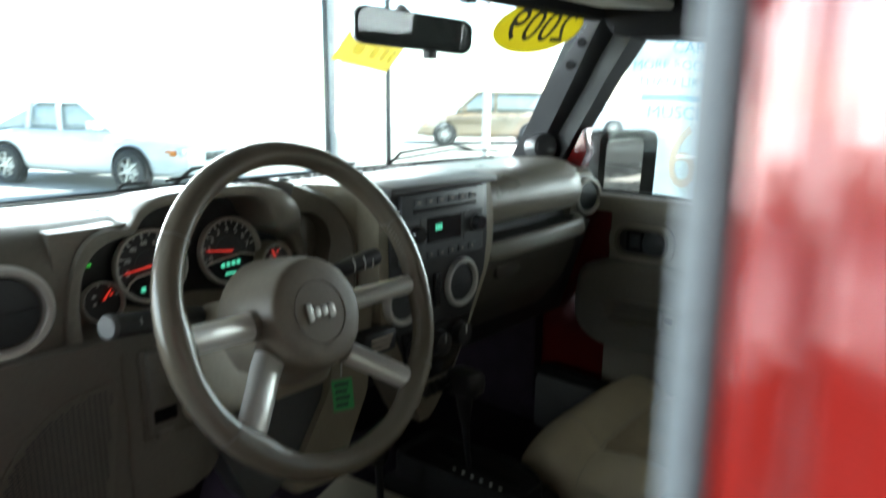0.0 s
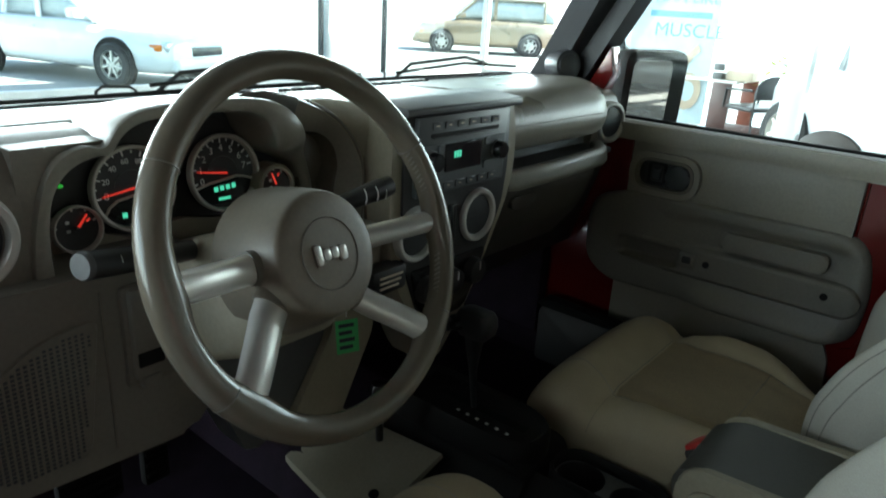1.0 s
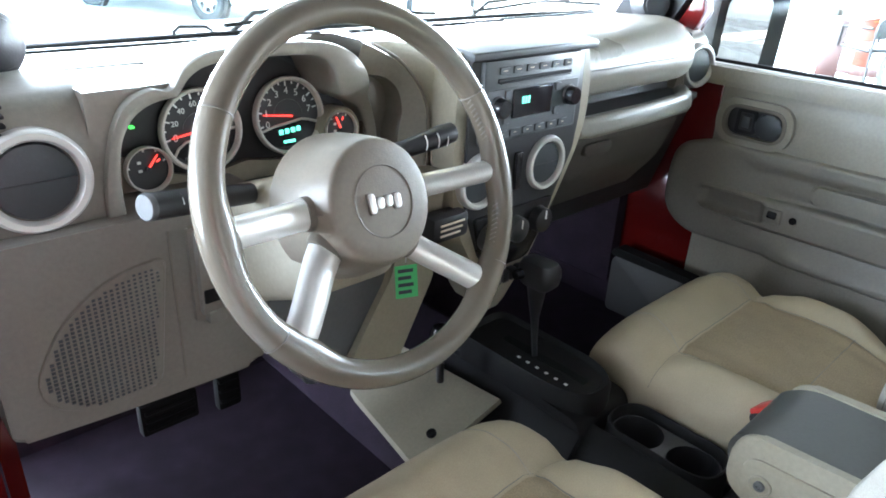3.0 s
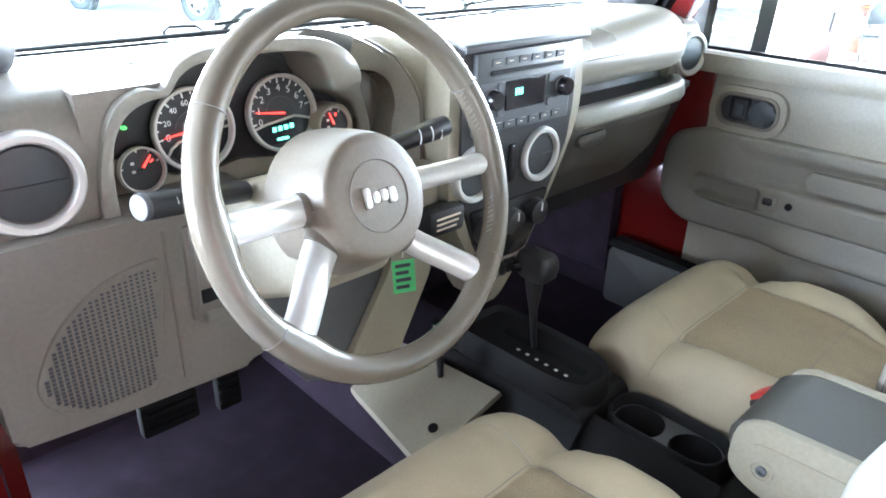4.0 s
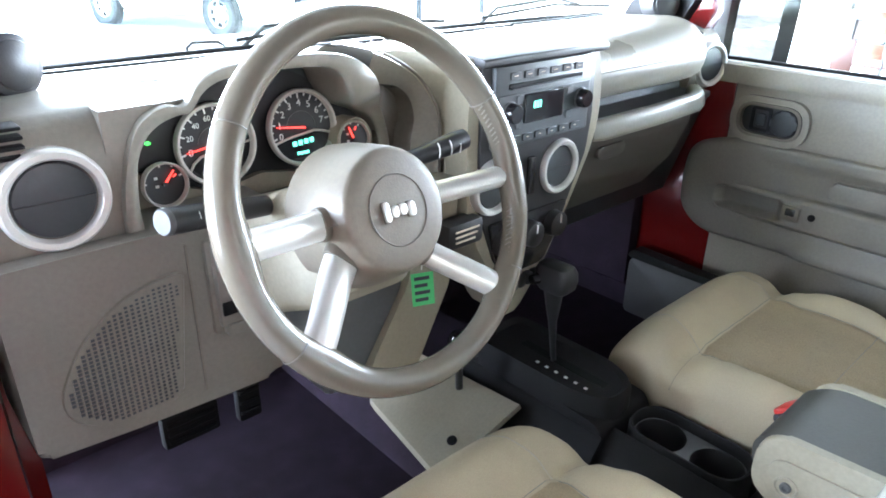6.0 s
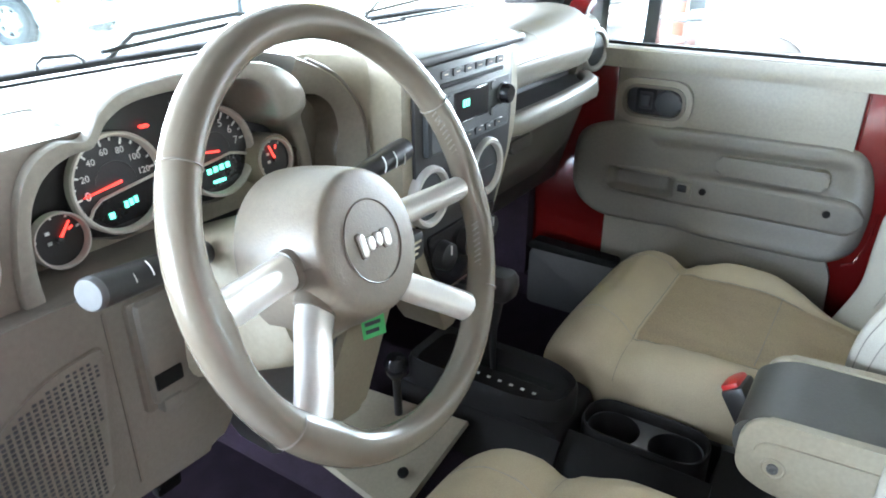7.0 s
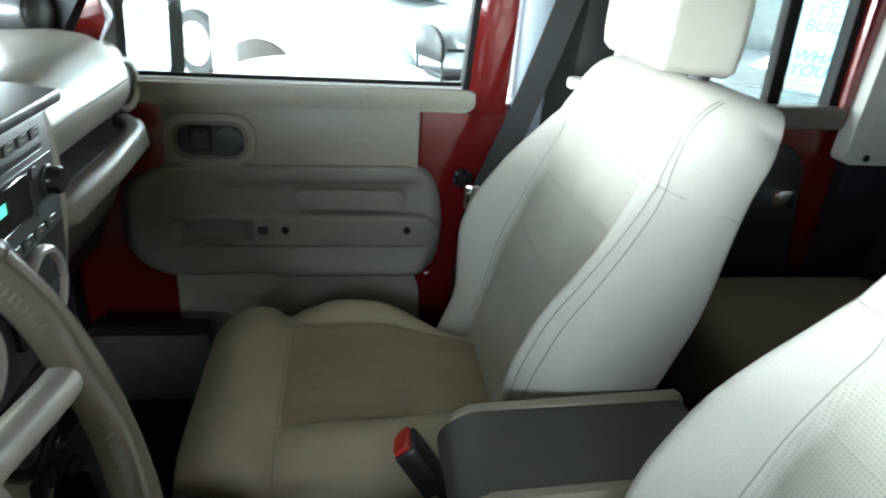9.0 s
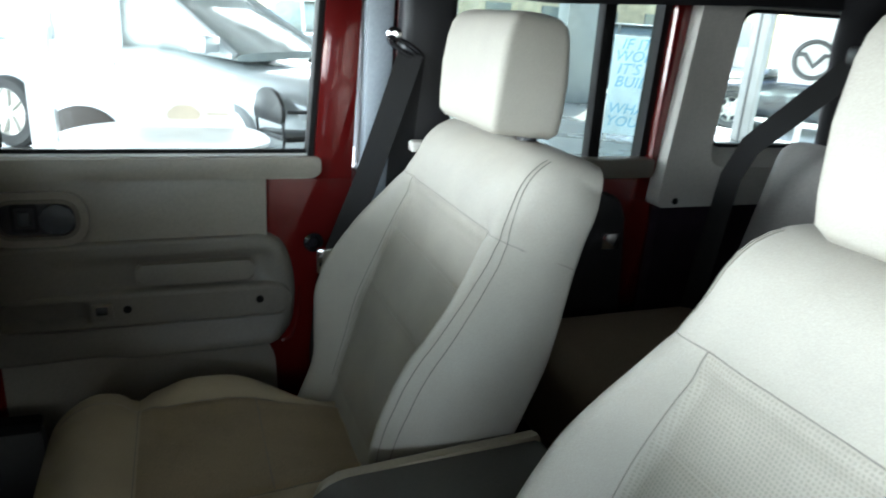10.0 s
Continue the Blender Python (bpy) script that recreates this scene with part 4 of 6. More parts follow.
part("lower_trim", prism(rounded([(-0.03, 0.56), (-0.03, 0.79), (-0.5, 0.79), (-0.53, 0.72), (-0.54, 0.56)], 0.01), "x", 0.705, 0.721, 0.003), DOOR_TRIM, door)

mir = thing("wing_mirror", (0.85, 0.0, 1.15), "black passenger wing mirror with a rectangular glass", "wing mirror")
MM = facing((0.86, 0.0, 1.2), (-0.43, -0.9, -0.04))
part("housing", loft([[MM @ Vector((x * s, z * s2, d)) for x, z in rounded([(-0.1, -0.1), (0.09, -0.1), (0.09, 0.1), (-0.1, 0.1)], 0.035)] for s, s2, d in ((1.0, 1.0, 0.0), (1.02, 1.02, -0.02), (0.95, 0.95, -0.07), (0.6, 0.7, -0.1))], cap=True), RUBBER, mir)
part("mirror_glass", prism(rounded([(-0.081, -0.078), (0.04, -0.078), (0.04, 0.078), (-0.081, 0.078)], 0.02), "z", 0.001, 0.004, 0, 1, MM), MIRROR, mir)
part("arm", box(0.74, 0.83, 0.02, 0.08, 1.1, 1.15, 0.015), BLACK, mir)

# ---- passenger side, behind the door ----
bpp = thing("b_pillar", (0.7, -0.75, 0.5), "grey trimmed door pillar with a pale edge", "pillar", kind="structure")
part("jamb", box(0.7, 0.78, -0.87, -0.762, 0.5, 1.58, 0.01), RED, bpp)
part("door_seal", box(0.685, 0.775, -0.757, -0.702, 0.5, 1.56, 0.012), PALE_SEAL, bpp, "pale grey door seal")
part("pillar_trim", box(0.64, 0.699, -0.87, -0.76, 0.5, 1.56, 0.02, 3), BLACK, bpp)

rdoor = thing("door_2", (0.74, -1.1, 0.5), "closed red rear passenger door with dark trim", "door", kind="structure")
part("door_shell", box(0.716, 0.78, -1.44, -0.87, 0.5, 1.12, 0.01), RED, rdoor)
part("door_panel", prism(rounded([(-0.88, 0.52), (-0.88, 1.06), (-1.33, 1.06), (-1.38, 0.52)], 0.06), "x", 0.68, 0.718, 0.01, 3), BLACK, rdoor)
part("sill_trim", box(0.68, 0.73, -1.4, -0.86, 1.095, 1.14, 0.008), KHAKI_DARK, rdoor)
part("window_frame", prism([(-1.392, 1.1), (-1.40, 1.5), (-1.445, 1.5), (-1.435, 1.1)], "x", 0.69, 0.76, 0.006), RED, rdoor)
part("window_seal", prism([(-1.375, 1.12), (-1.383, 1.48), (-1.401, 1.48), (-1.393, 1.12)], "x", 0.715, 0.75), RUBBER, rdoor)
part("divider_bar", prism([(-1.235, 1.12), (-1.23, 1.5), (-1.26, 1.5), (-1.265, 1.12)], "x", 0.715, 0.745, 0.003), RUBBER, rdoor)
pane = part("window_glass", box(0.735, 0.739, -1.385, -0.87, 1.12, 1.5), GLASS_GREEN, rdoor)
pane.visible_shadow = False
part("door_latch", box(0.66, 0.70, -1.32, -1.27, 0.93, 0.97, 0.008), CHROME, rdoor)

quarter = thing("quarter_panel", (0.68, -1.8, 1.0), "pale moulded hardtop side panel around a window", "panel", kind="structure")
q_out = rounded([(-1.44, 1.52), (-1.40, 1.03), (-2.28, 1.03), (-2.28, 1.55)], [0.02] * 4, 4)
q_mid = rounded([(-1.56, 1.51), (-1.53, 1.125), (-2.12, 1.12), (-2.12, 1.52)], [0.05] * 4, 4)
q_in = rounded([(-1.588, 1.485), (-1.555, 1.165), (-2.06, 1.16), (-2.06, 1.49)], [0.04] * 4, 4)
bm = loft([at_x(q_out, 0.70), at_x(q_out, 0.655), at_x(q_mid, 0.66), at_x(q_in, 0.70), at_x(q_in, 0.74)], cap=False)
part("inner_panel", bm, HARDTOP, quarter)
part("outer_skin", frame_ring(q_out, q_in, "x", 0.742, 0.76), RED, quarter)
part("window_gasket", frame_ring(q_in, [(-1.81 + (y + 1.81) * 0.975, 1.325 + (z - 1.325) * 0.95) for y, z in q_in], "x", 0.70, 0.73), RUBBER, quarter)
pane = part("quarter_glass", prism(q_in, "x", 0.735, 0.738), GLASS, quarter)
pane.visible_shadow = False
for y in (-1.45, -1.61):
    part("screw_hole", lathe([(0.0, 0.0), (0.008, 0.0), (0.008, 0.002), (0.0, 0.002)], facing((0.6545, y, 1.045), (-1, 0, 0)), 12), RUBBER, quarter)
for sx in (1, -1):
    whole("roll_bar", tube([(sx * 0.6, -1.86, 0.52), (sx * 0.6, -1.85, 1.2), (sx * 0.59, -1.82, 1.42), (sx * 0.56, -1.79, 1.51), (sx * 0.48, -1.77, 1.555), (0.0, -1.76, 1.56)], 0.045, 14), ROOF_LINING, "black padded roll bar behind the rear seat", "roll bar", kind="structure")
hatch = thing("rear_hatch", (0, -2.3, 1.13), "black framed rear window of the hardtop", "window", kind="structure")
h_out, h_in = rect(-0.7, 0.7, 1.13, 1.62, 0.02), rect(-0.58, 0.58, 1.18, 1.5, 0.02)
part("window_frame", frame_ring(h_out, h_in, "y", -2.34, -2.29), ROOF_LINING, hatch)
pane = part("hatch_glass", prism(h_in, "y", -2.32, -2.316), GLASS_DARK, hatch)
pane.visible_shadow = False
part("lower_side", box(0.70, 0.78, -2.3, -1.445, 0.5, 1.028, 0.01), CARPET, quarter)


def ribbon(path, across, wide, thick=0.0022):
    """A flat strap along a path; across gives its width's direction at each point."""
    secs = []
    for i, p in enumerate(path):
        p = Vector(p)
        d = (Vector(path[min(i + 1, len(path) - 1)]) - Vector(path[max(i - 1, 0)])).normalized()
        a = Vector(across[i]).normalized()
        a = (a - d * a.dot(d)).normalized()
        nrm = a.cross(d)
        secs.append([p + a * wide / 2 + nrm * thick / 2, p - a * wide / 2 + nrm * thick / 2, p - a * wide / 2 - nrm * thick / 2, p + a * wide / 2 - nrm * thick / 2])
    return loft(secs)


belt = thing("seat_belt", (0.63, -0.75, 1.38), "black seat belt hanging from its upper anchor", "seat belt", "seat belts")
part("webbing", ribbon([(0.632, -0.773, 1.355), (0.625, -0.735, 1.24), (0.615, -0.685, 1.1), (0.61, -0.635, 0.98), (0.625, -0.61, 0.9), (0.64, -0.60, 0.75), (0.645, -0.60, 0.6)],
                       [(0.3, 1, 0), (0.4, 1, 0.1), (0.5, 1, 0.2), (0.8, 1, 0.3), (1, 0.3, 0), (1, 0.2, 0), (1, 0, 0)], 0.047), BELT, belt)
part("webbing", ribbon([(0.636, -0.778, 1.352), (0.637, -0.765, 1.2), (0.637, -0.755, 1.0), (0.638, -0.75, 0.7)], [(0.1, 1, 0)] * 4, 0.047), BELT, belt)
part("anchor_ring", tube([(0.63 - 0.006 * math.cos(a), -0.762 + 0.034 * math.cos(a), 1.362 + 0.016 * math.cos(a) + 0.009 * math.sin(a)) for a in np.linspace(0, 2 * math.pi, 25)[:-1]], 0.005, 8, True), BLACK_GLOSS, belt)
part("anchor_bolt", lathe([(0.0, 0.0), (0.014, 0.0), (0.014, 0.004), (0.009, 0.006), (0.0085, 0.011), (0.006, 0.0115), (0.005, 0.008), (0.0, 0.008)], facing((0.634, -0.74, 1.385), (-1, 0.3, 0)), 24), CHROME, belt)
part("tongue", box(0.615, 0.632, -0.64, -0.6, 0.935, 0.985, 0.004), CHROME, belt)
whole("belt_guide", lathe([(0.0, 0.0), (0.018, 0.0), (0.02, 0.004), (0.014, 0.01), (0.009, 0.003), (0.0, 0.003)], facing((0.70, -0.607, 0.972), (-1, 0, 0)), 24), BLACK_GLOSS, "round black plastic grommet in the door edge", "grommet")


# ---- seats ----
SX = 0.372
BACK0, BACK1 = Vector((0, -0.668, 0.735)), Vector((0, -0.868, 1.256))
BDIR = (BACK1 - BACK0).normalized()
BFWD = Vector((0, BDIR.z, -BDIR.y))
BLEN = (BACK1 - BACK0).length


def back_wide(s):
    return 0.23 + 0.04 * smooth(0.0, 0.3, s) - 0.045 * smooth(0.45, 0.85, s)


def back_round(s):
    return math.sqrt(max(0.0, 1 - (max(0.0, s - 0.85) / 0.15) ** 2))


def back_front(u, s):
    """Depth of the backrest's face, u from -1 to 1 across, s from 0 to 1 up."""
    top = back_round(s)
    edge = max(0.0, 1 - abs(u) ** 13) ** (1 / 2.3)
    wing = (0.04 + 0.047 * smooth(-0.02, 0.27, s)) * (1 - smooth(0.3, 0.9, s)) * smooth(0.69, 0.915, abs(u))
    dish = 0.02 * (1 - smooth(0.66, 0.78, abs(u))) * (1 - smooth(0.68, 0.745, s))
    lumbar = 0.012 * smooth(0.05, 0.3, s) * (1 - smooth(0.35, 0.6, s)) * (1 - abs(u))
    return -0.05 + (0.118 + wing + lumbar - dish) * edge * (0.12 + 0.88 * top)


def back_side(u, s):
    return Vector((SX + u * back_wide(s) * (0.74 + 0.26 * back_round(s) ** 0.7), 0, 0)) + BACK0 + BDIR * (s * BLEN)


def piping(s):
    """Where the double seam along the backrest's edge runs."""
    return 0.93 - 0.06 * smooth(0.68, 0.92, s)


def back_point(u, s, lift=0.0):
    soft = 0.0035 * noise.noise(Vector((u * 2.4, s * 6.0, 1.7))) + 0.0016 * noise.noise(Vector((u * 7.0, s * 15.0, 4.1)))
    crease = 0.005 * (1 - smooth(0.0, 0.11, abs(abs(u) - 0.725))) * smooth(0.78, 0.72, s) + 0.0045 * (1 - smooth(0.0, 0.03, abs(s - 0.742))) + 0.0028 * (1 - smooth(0.0, 0.05, abs(abs(u) - piping(s))))
    fade = max(0.0, 1 - abs(u) ** 6) * smooth(1.0, 0.9, s)
    return back_side(u, s) + BFWD * (back_front(u, s) + lift + (soft - crease) * fade)


def back_rear(u, s):
    edge = max(0.0, 1 - abs(u) ** 8) ** 0.33
    return back_side(u, s) - BFWD * (0.05 + 0.014 * edge * back_round(s) - 0.02 * (1 - back_round(s)))


CZ0, CX = 0.60, 0.38
CF, CB = -0.135, -0.625


def cush_wide(y):
    return 0.208 + 0.034 * smooth(CF + 0.0, CF - 0.16, y) - 0.075 * smooth(-0.40, -0.62, y)


def cush_top(u, y):
    front = math.sqrt(max(0.0, 1 - (max(0.0, y + 0.21) / 0.08) ** 2))
    edge = (max(0.0, 1 - abs(u) ** 5)) ** (1 / 3.2)
    roll = 0.010 * (1 - smooth(0.0, 0.075, abs(y + 0.205)))
    bol = 0.032 * smooth(0.5, 0.86, abs(u)) * smooth(-0.265, -0.36, y) * (1 - 1.3 * smooth(-0.42, -0.6, y))
    notch = 0.016 * (1 - smooth(0.0, 0.03, abs(y + 0.268))) * smooth(0.5, 0.75, abs(u))
    z = 0.744 + roll + bol - notch + 0.018 * smooth(-0.32, -0.2, y) - 0.014 * smooth(-0.45, -0.62, y) - 0.006 * (1 - smooth(0.4, 0.6, abs(u))) * smooth(-0.26, -0.3, y)
    return CZ0 + (z - CZ0) * (0.35 + 0.65 * edge * (0.25 + 0.75 * front))


def cush_point(u, y, lift=0.0):
    soft = 0.004 * noise.noise(Vector((u * 2.6, y * 14.0, 2.3))) + 0.0018 * noise.noise(Vector((u * 8.0, y * 36.0, 5.9)))
    crease = 0.007 * (1 - smooth(0.0, 0.1, abs(abs(u) - 0.6))) * smooth(-0.25, -0.28, y) + 0.006 * (1 - smooth(0.0, 0.028, abs(y + 0.275))) * smooth(0.75, 0.55, abs(u))
    fade = max(0.0, 1 - abs(u) ** 6) * smooth(CF, CF - 0.05, y)
    return Vector((CX + u * cush_wide(y), y, cush_top(u, y) + lift + (soft - crease) * fade))


def patch(fn, u0, u1, v0, v1, nu=14, nv=14, rise=0.003, crown=0.004):
    """A padded panel on a surface fn(u, v, lift), sunk along its rim."""
    secs = []
    for j in range(nv + 1):
        v = v0 + (v1 - v0) * j / nv
        row = []
        for i in range(nu + 1):
            a, b = i / nu, j / nv
            e = min(1.0, 8 * min(a, 1 - a, 1.0)) * min(1.0, 8 * min(b, 1 - b, 1.0))
            row.append(fn(u0 + (u1 - u0) * a, v, 0.0004 + (rise - 0.0004) * min(1, e * 3) + crown * e * (1 - (2 * a - 1) ** 2) * (1 - (2 * b - 1) ** 2)))
        secs.append(row)
    return loft(secs, ring=False)


def seat(label):
    root = thing("car_seat", (SX, -0.4, 0.5), label, "seat", "front seats")
    us = [-1 + 2 * i / 100 for i in range(101)]
    ss = [-0.17, -0.11, -0.05, 0.0, 0.03] + [0.06 + 0.78 * i / 58 for i in range(59)] + [0.87, 0.9, 0.925, 0.95, 0.97, 0.985, 0.996, 1.0]
    back = part("backrest", loft([[back_point(u, s) for u in us] + [back_rear(u, s) for u in reversed(us[1:-1])] for s in ss]), FABRIC, root, smooth=60)
    for s0, s1 in ((0.0, 0.357), (0.3605, 0.557), (0.5605, 0.739)):
        part("back_insert", patch(back_point, -0.717, 0.717, s0, s1, 48, 20, 0.0022, 0.002), FABRIC_IN, back, smooth=60)
    for u in (-0.725, 0.725):
        part("seam", tube([back_point(u, 0.742 * i / 40, 0.0002) for i in range(41)], 0.0007, 6), SEAM_DARK, back)
    for side, gap in ((-1, 0.014), (-1, -0.014), (1, 0.014), (1, -0.014)):
        part("seam", tube([back_point(side * (piping(0.02 + 0.94 * i / 80) + gap), 0.02 + 0.94 * i / 80, 0.0003) for i in range(81)], 0.0008, 6), SEAM_DARK, back)
    part("seam", tube([back_point(-1 + 2 * i / 60, 0.742, 0.0002) for i in range(61)], 0.0007, 6), SEAM_DARK, back)
    part("seam", tube([back_rear(0.995 - 0.3 * i / 10, 0.742) for i in range(11)], 0.0013, 6), STITCH, back)
    ys = [CF, CF - 0.003, CF - 0.008, CF - 0.016, CF - 0.028, CF - 0.045] + [CF - 0.06 - (0.43 - 0.06) * i / 34 for i in range(35)] + [CB + 0.04, CB + 0.015, CB]
    cush = part("cushion", loft([[cush_point(u, y) for u in us] + [Vector((CX + u * cush_wide(y) * 0.9, min(y, CF - 0.03), CZ0)) for u in reversed(us[1:-1])] for y in ys]), FABRIC_LOW, root, smooth=60)
    for y0, y1 in ((-0.278, -0.61),):
        part("cushion_insert", patch(cush_point, -0.592, 0.592, y0, y1, 60, 40, 0.0034, 0.002), FABRIC_CUSH, cush, smooth=60)
    part("seam", tube([cush_point(-0.97 + 1.94 * i / 60, -0.274, 0.0002) for i in range(61)], 0.0008, 6), SEAM_DARK, cush)
    part("seam", tube([cush_point(-0.59 + 1.18 * i / 40, -0.47, 0.0048) for i in range(41)], 0.0008, 6), SEAM_DARK, cush)
    for u in (-0.6, 0.6):
        part("seam", tube([cush_point(u, -0.275 - 0.33 * i / 40, 0.0003) for i in range(41)], 0.0009, 6), SEAM_DARK, cush)
        part("seam", tube([cush_point(u * 0.97, CF - 0.02 - 0.12 * i / 30, 0.0001) for i in range(31)], 0.0007, 6), STITCH, cush)
    HM = Matrix.Translation((SX, -0.838, 1.347)) @ Matrix.Rotation(radians(6), 4, "X")
    hr = part("headrest", loft([[HM @ Vector((x * k, y * k2 * (1.0 if y > 0 else 0.86 - 1.9 * z) + dy, z + 0.026 * math.exp(-((y + 0.012) / 0.026) ** 2) * max(0.0, min(1.0, (-0.03 - z) / 0.04)))) for x, y in rounded([(-0.113, -0.066), (0.113, -0.066), (0.115, 0.056), (-0.115, 0.056)], [0.022, 0.022, 0.013, 0.013], 8)]
                                for z, k, k2, dy in ((-0.085, 0.9, 0.8, 0.0), (-0.075, 0.97, 0.95, 0), (-0.05, 1.0, 1.0, 0), (0.0, 1.02, 1.05, 0), (0.045, 1.005, 1.02, 0), (0.062, 0.985, 0.98, -0.001), (0.074, 0.955, 0.9, -0.002), (0.081, 0.91, 0.78, -0.003), (0.086, 0.84, 0.6, -0.004), (0.089, 0.7, 0.3, -0.005))]), FABRIC, root, smooth=60)
    for x in (-0.055, 0.055):
        part("headrest_post", tube([(SX + x, -0.865, 1.2), (SX + x, -0.86, 1.31)], 0.006, 12), CHROME, root)
        part("post_collar", lathe([(0.016, -0.01), (0.016, 0.006), (0.011, 0.01), (0.0, 0.01)], Matrix.Translation((SX + x, -0.864, 1.252)), 18), BLACK, root)
    for x in (-0.2, 0.2):
        part("seat_rail", box(SX + x - 0.02, SX + x + 0.02, -0.65, -0.16, 0.5, 0.54, 0.004), BLACK, root)
        part("seat_bracket", box(SX + x - 0.012, SX + x + 0.012, -0.6, -0.2, 0.53, 0.62, 0.004), BLACK, root)
    part("side_cover", box(SX - 0.235, SX - 0.2, -0.62, -0.25, 0.56, 0.64, 0.012), GREY, root)
    part("side_cover", box(SX + 0.2, SX + 0.235, -0.62, -0.25, 0.56, 0.64, 0.012), GREY, root)
    return root


pseat = seat("light stone cloth front passenger seat with headrest")
dseat = copy_thing(pseat, pose(-SX, -0.46, 0.5, -2.5))
for child in dseat.children:
    if child.name.startswith("cushion"):
        child.location.z += 0.032
tagged(dseat, "light stone cloth driver seat behind the steering wheel", "seat", "front seats")

part("belt_guide", box(0.572, 0.6, -0.80, -0.765, 1.18, 1.2, 0.005), HARDTOP, pseat, "pale plastic belt guide")
rear = thing("rear_seat", (0, -1.4, 0.5), "grey cloth rear bench seat", "seat")
part("cushion", box(-0.6, 0.6, -1.5, -1.02, 0.58, 0.82, 0.06, 4), REAR_TAN, rear)
for x0, x1 in ((0.12, 0.56), (-0.56, 0.1)):
    part("backrest", box(x0, x1, -0.09, 0.09, -0.28, 0.26, 0.05, 4, Matrix.Translation((0, -1.64, 0.95)) @ Matrix.Rotation(radians(14), 4, "X")), FABRIC_REAR, rear)
rbelt = thing("seat_belt", (0.45, -1.7, 1.35), "black rear seat belt across the bench", "seat belt", "seat belts")
part("belt_guide", box(0.315, 0.365, -1.585, -1.535, 1.385, 1.42, 0.008), BLACK, rbelt)
part("webbing", ribbon([(0.34, -1.56, 1.4), (0.385, -1.52, 1.33), (0.45, -1.51, 1.265), (0.51, -1.5, 1.205), (0.538, -1.49, 1.13), (0.545, -1.48, 1.0), (0.54, -1.45, 0.82)], [(0.6, 0.3, 0.7), (0.6, 0.3, 0.7), (0.6, 0.3, 0.7), (0.8, 0.3, 0.5), (1, 0.4, 0.2), (1, 0.5, 0), (1, 0.5, 0)], 0.047), BELT, rbelt)

# ---- dashboard ----
dash = thing("dashboard", (0, 0.1, 0.9), "khaki moulded dashboard with silver ringed air vents", "dashboard")
part("top_pad_driver", prism(rounded([(0.29, 1.215), (0.27, 1.23), (0.06, 1.236), (0.016, 1.226), (0.002, 1.2), (-0.002, 1.17), (-0.002, 1.09), (0.06, 1.08), (0.29, 1.1)], [0.003, 0.01, 0.03, 0.03, 0.03, 0.03, 0.01, 0, 0], 5), "x", -0.71, -0.583, 0.003), DASH, dash)
part("binnacle_pad", prism(rounded([(0.29, 1.2), (0.27, 1.23), (0.085, 1.2365), (0.078, 1.2)], [0.003, 0.01, 0.012, 0]), "x", -0.583, -0.128, 0.002), DASH, dash)
part("pad_bridge", prism(rounded([(0.29, 1.213), (0.27, 1.229), (0.06, 1.2355), (0.016, 1.2265), (0.01, 1.222), (0.1, 1.2205)], [0.003, 0.01, 0.03, 0.004, 0.001, 0]), "x", -0.5835, -0.496, 0.0), DASH, dash)
roll = rounded([(0.29, 1.215), (0.27, 1.23), (0.06, 1.242), (0.0, 1.238), (-0.04, 1.212), (-0.05, 1.172), (-0.035, 1.138), (0.03, 1.128), (0.29, 1.12)], [0.003, 0.01, 0.03, 0.04, 0.035, 0.035, 0.03, 0.01, 0])
part("top_pad_passenger", loft([[Vector((x, y + back * min(1.0, max(0.0, (0.12 - y) / 0.16)), z)) for y, z in roll] for x, back in ((0.135, 0.0), (0.3, 0.0), (0.48, 0.0), (0.52, 0.004), (0.55, 0.014), (0.57, 0.028), (0.585, 0.046), (0.595, 0.066), (0.6, 0.085))]), DASH, dash, smooth=50)
part("top_pad_centre", prism(rounded([(0.29, 1.215), (0.27, 1.23), (0.04, 1.24), (-0.03, 1.242), (-0.03, 1.0), (0.29, 1.0)], [0.003, 0.01, 0.02, 0.006, 0, 0]), "x", -0.129, 0.14, 0.002), DASH, dash)
part("end_cap", prism(rounded([(0.29, 1.215), (0.12, 1.227), (0.066, 1.219), (0.026, 1.206), (0.016, 1.18), (0.016, 1.105), (0.04, 1.075), (0.29, 1.05)], [0.003, 0.03, 0.03, 0.02, 0.02, 0.02, 0.02, 0]), "x", 0.59, 0.702, 0.012, 4), DASH, dash)
part("roll_seam", tube([(0.14, -0.0478, 1.186), (0.5, -0.0478, 1.186)], 0.0012, 6), KHAKI_DARK, dash)
for y, z in ((0.034, 1.2098), (0.052, 1.2155), (0.07, 1.2205), (0.088, 1.2235)):
    part("defroster_slot", box(-0.017, 0.017, -0.006, 0.006, -0.008, 0.001, 0.002, 1, Matrix.Translation((0.628, y, z)) @ Matrix.Rotation(radians(15), 4, "X")), RUBBER, dash)
for i in range(14):
    part("demister_slot", box(-0.12 + 0.026 * i, -0.102 + 0.026 * i, 0.2, 0.212, 1.232, 1.2365, 0.001, 1), RUBBER, dash)
part("defroster_gap", box(-0.62, -0.16, 0.224, 0.236, 1.2295, 1.2342, 0.001, 1), RUBBER, dash)
part("defroster_gap", box(0.26, 0.56, 0.224, 0.234, 1.2295, 1.2348, 0.001, 1), RUBBER, dash)
for i in range(4):
    part("side_demister_slat", box(-0.71, -0.655, -0.004, 0.03, 1.196 + 0.009 * i, 1.2 + 0.009 * i, 0.0015), RUBBER, dash)


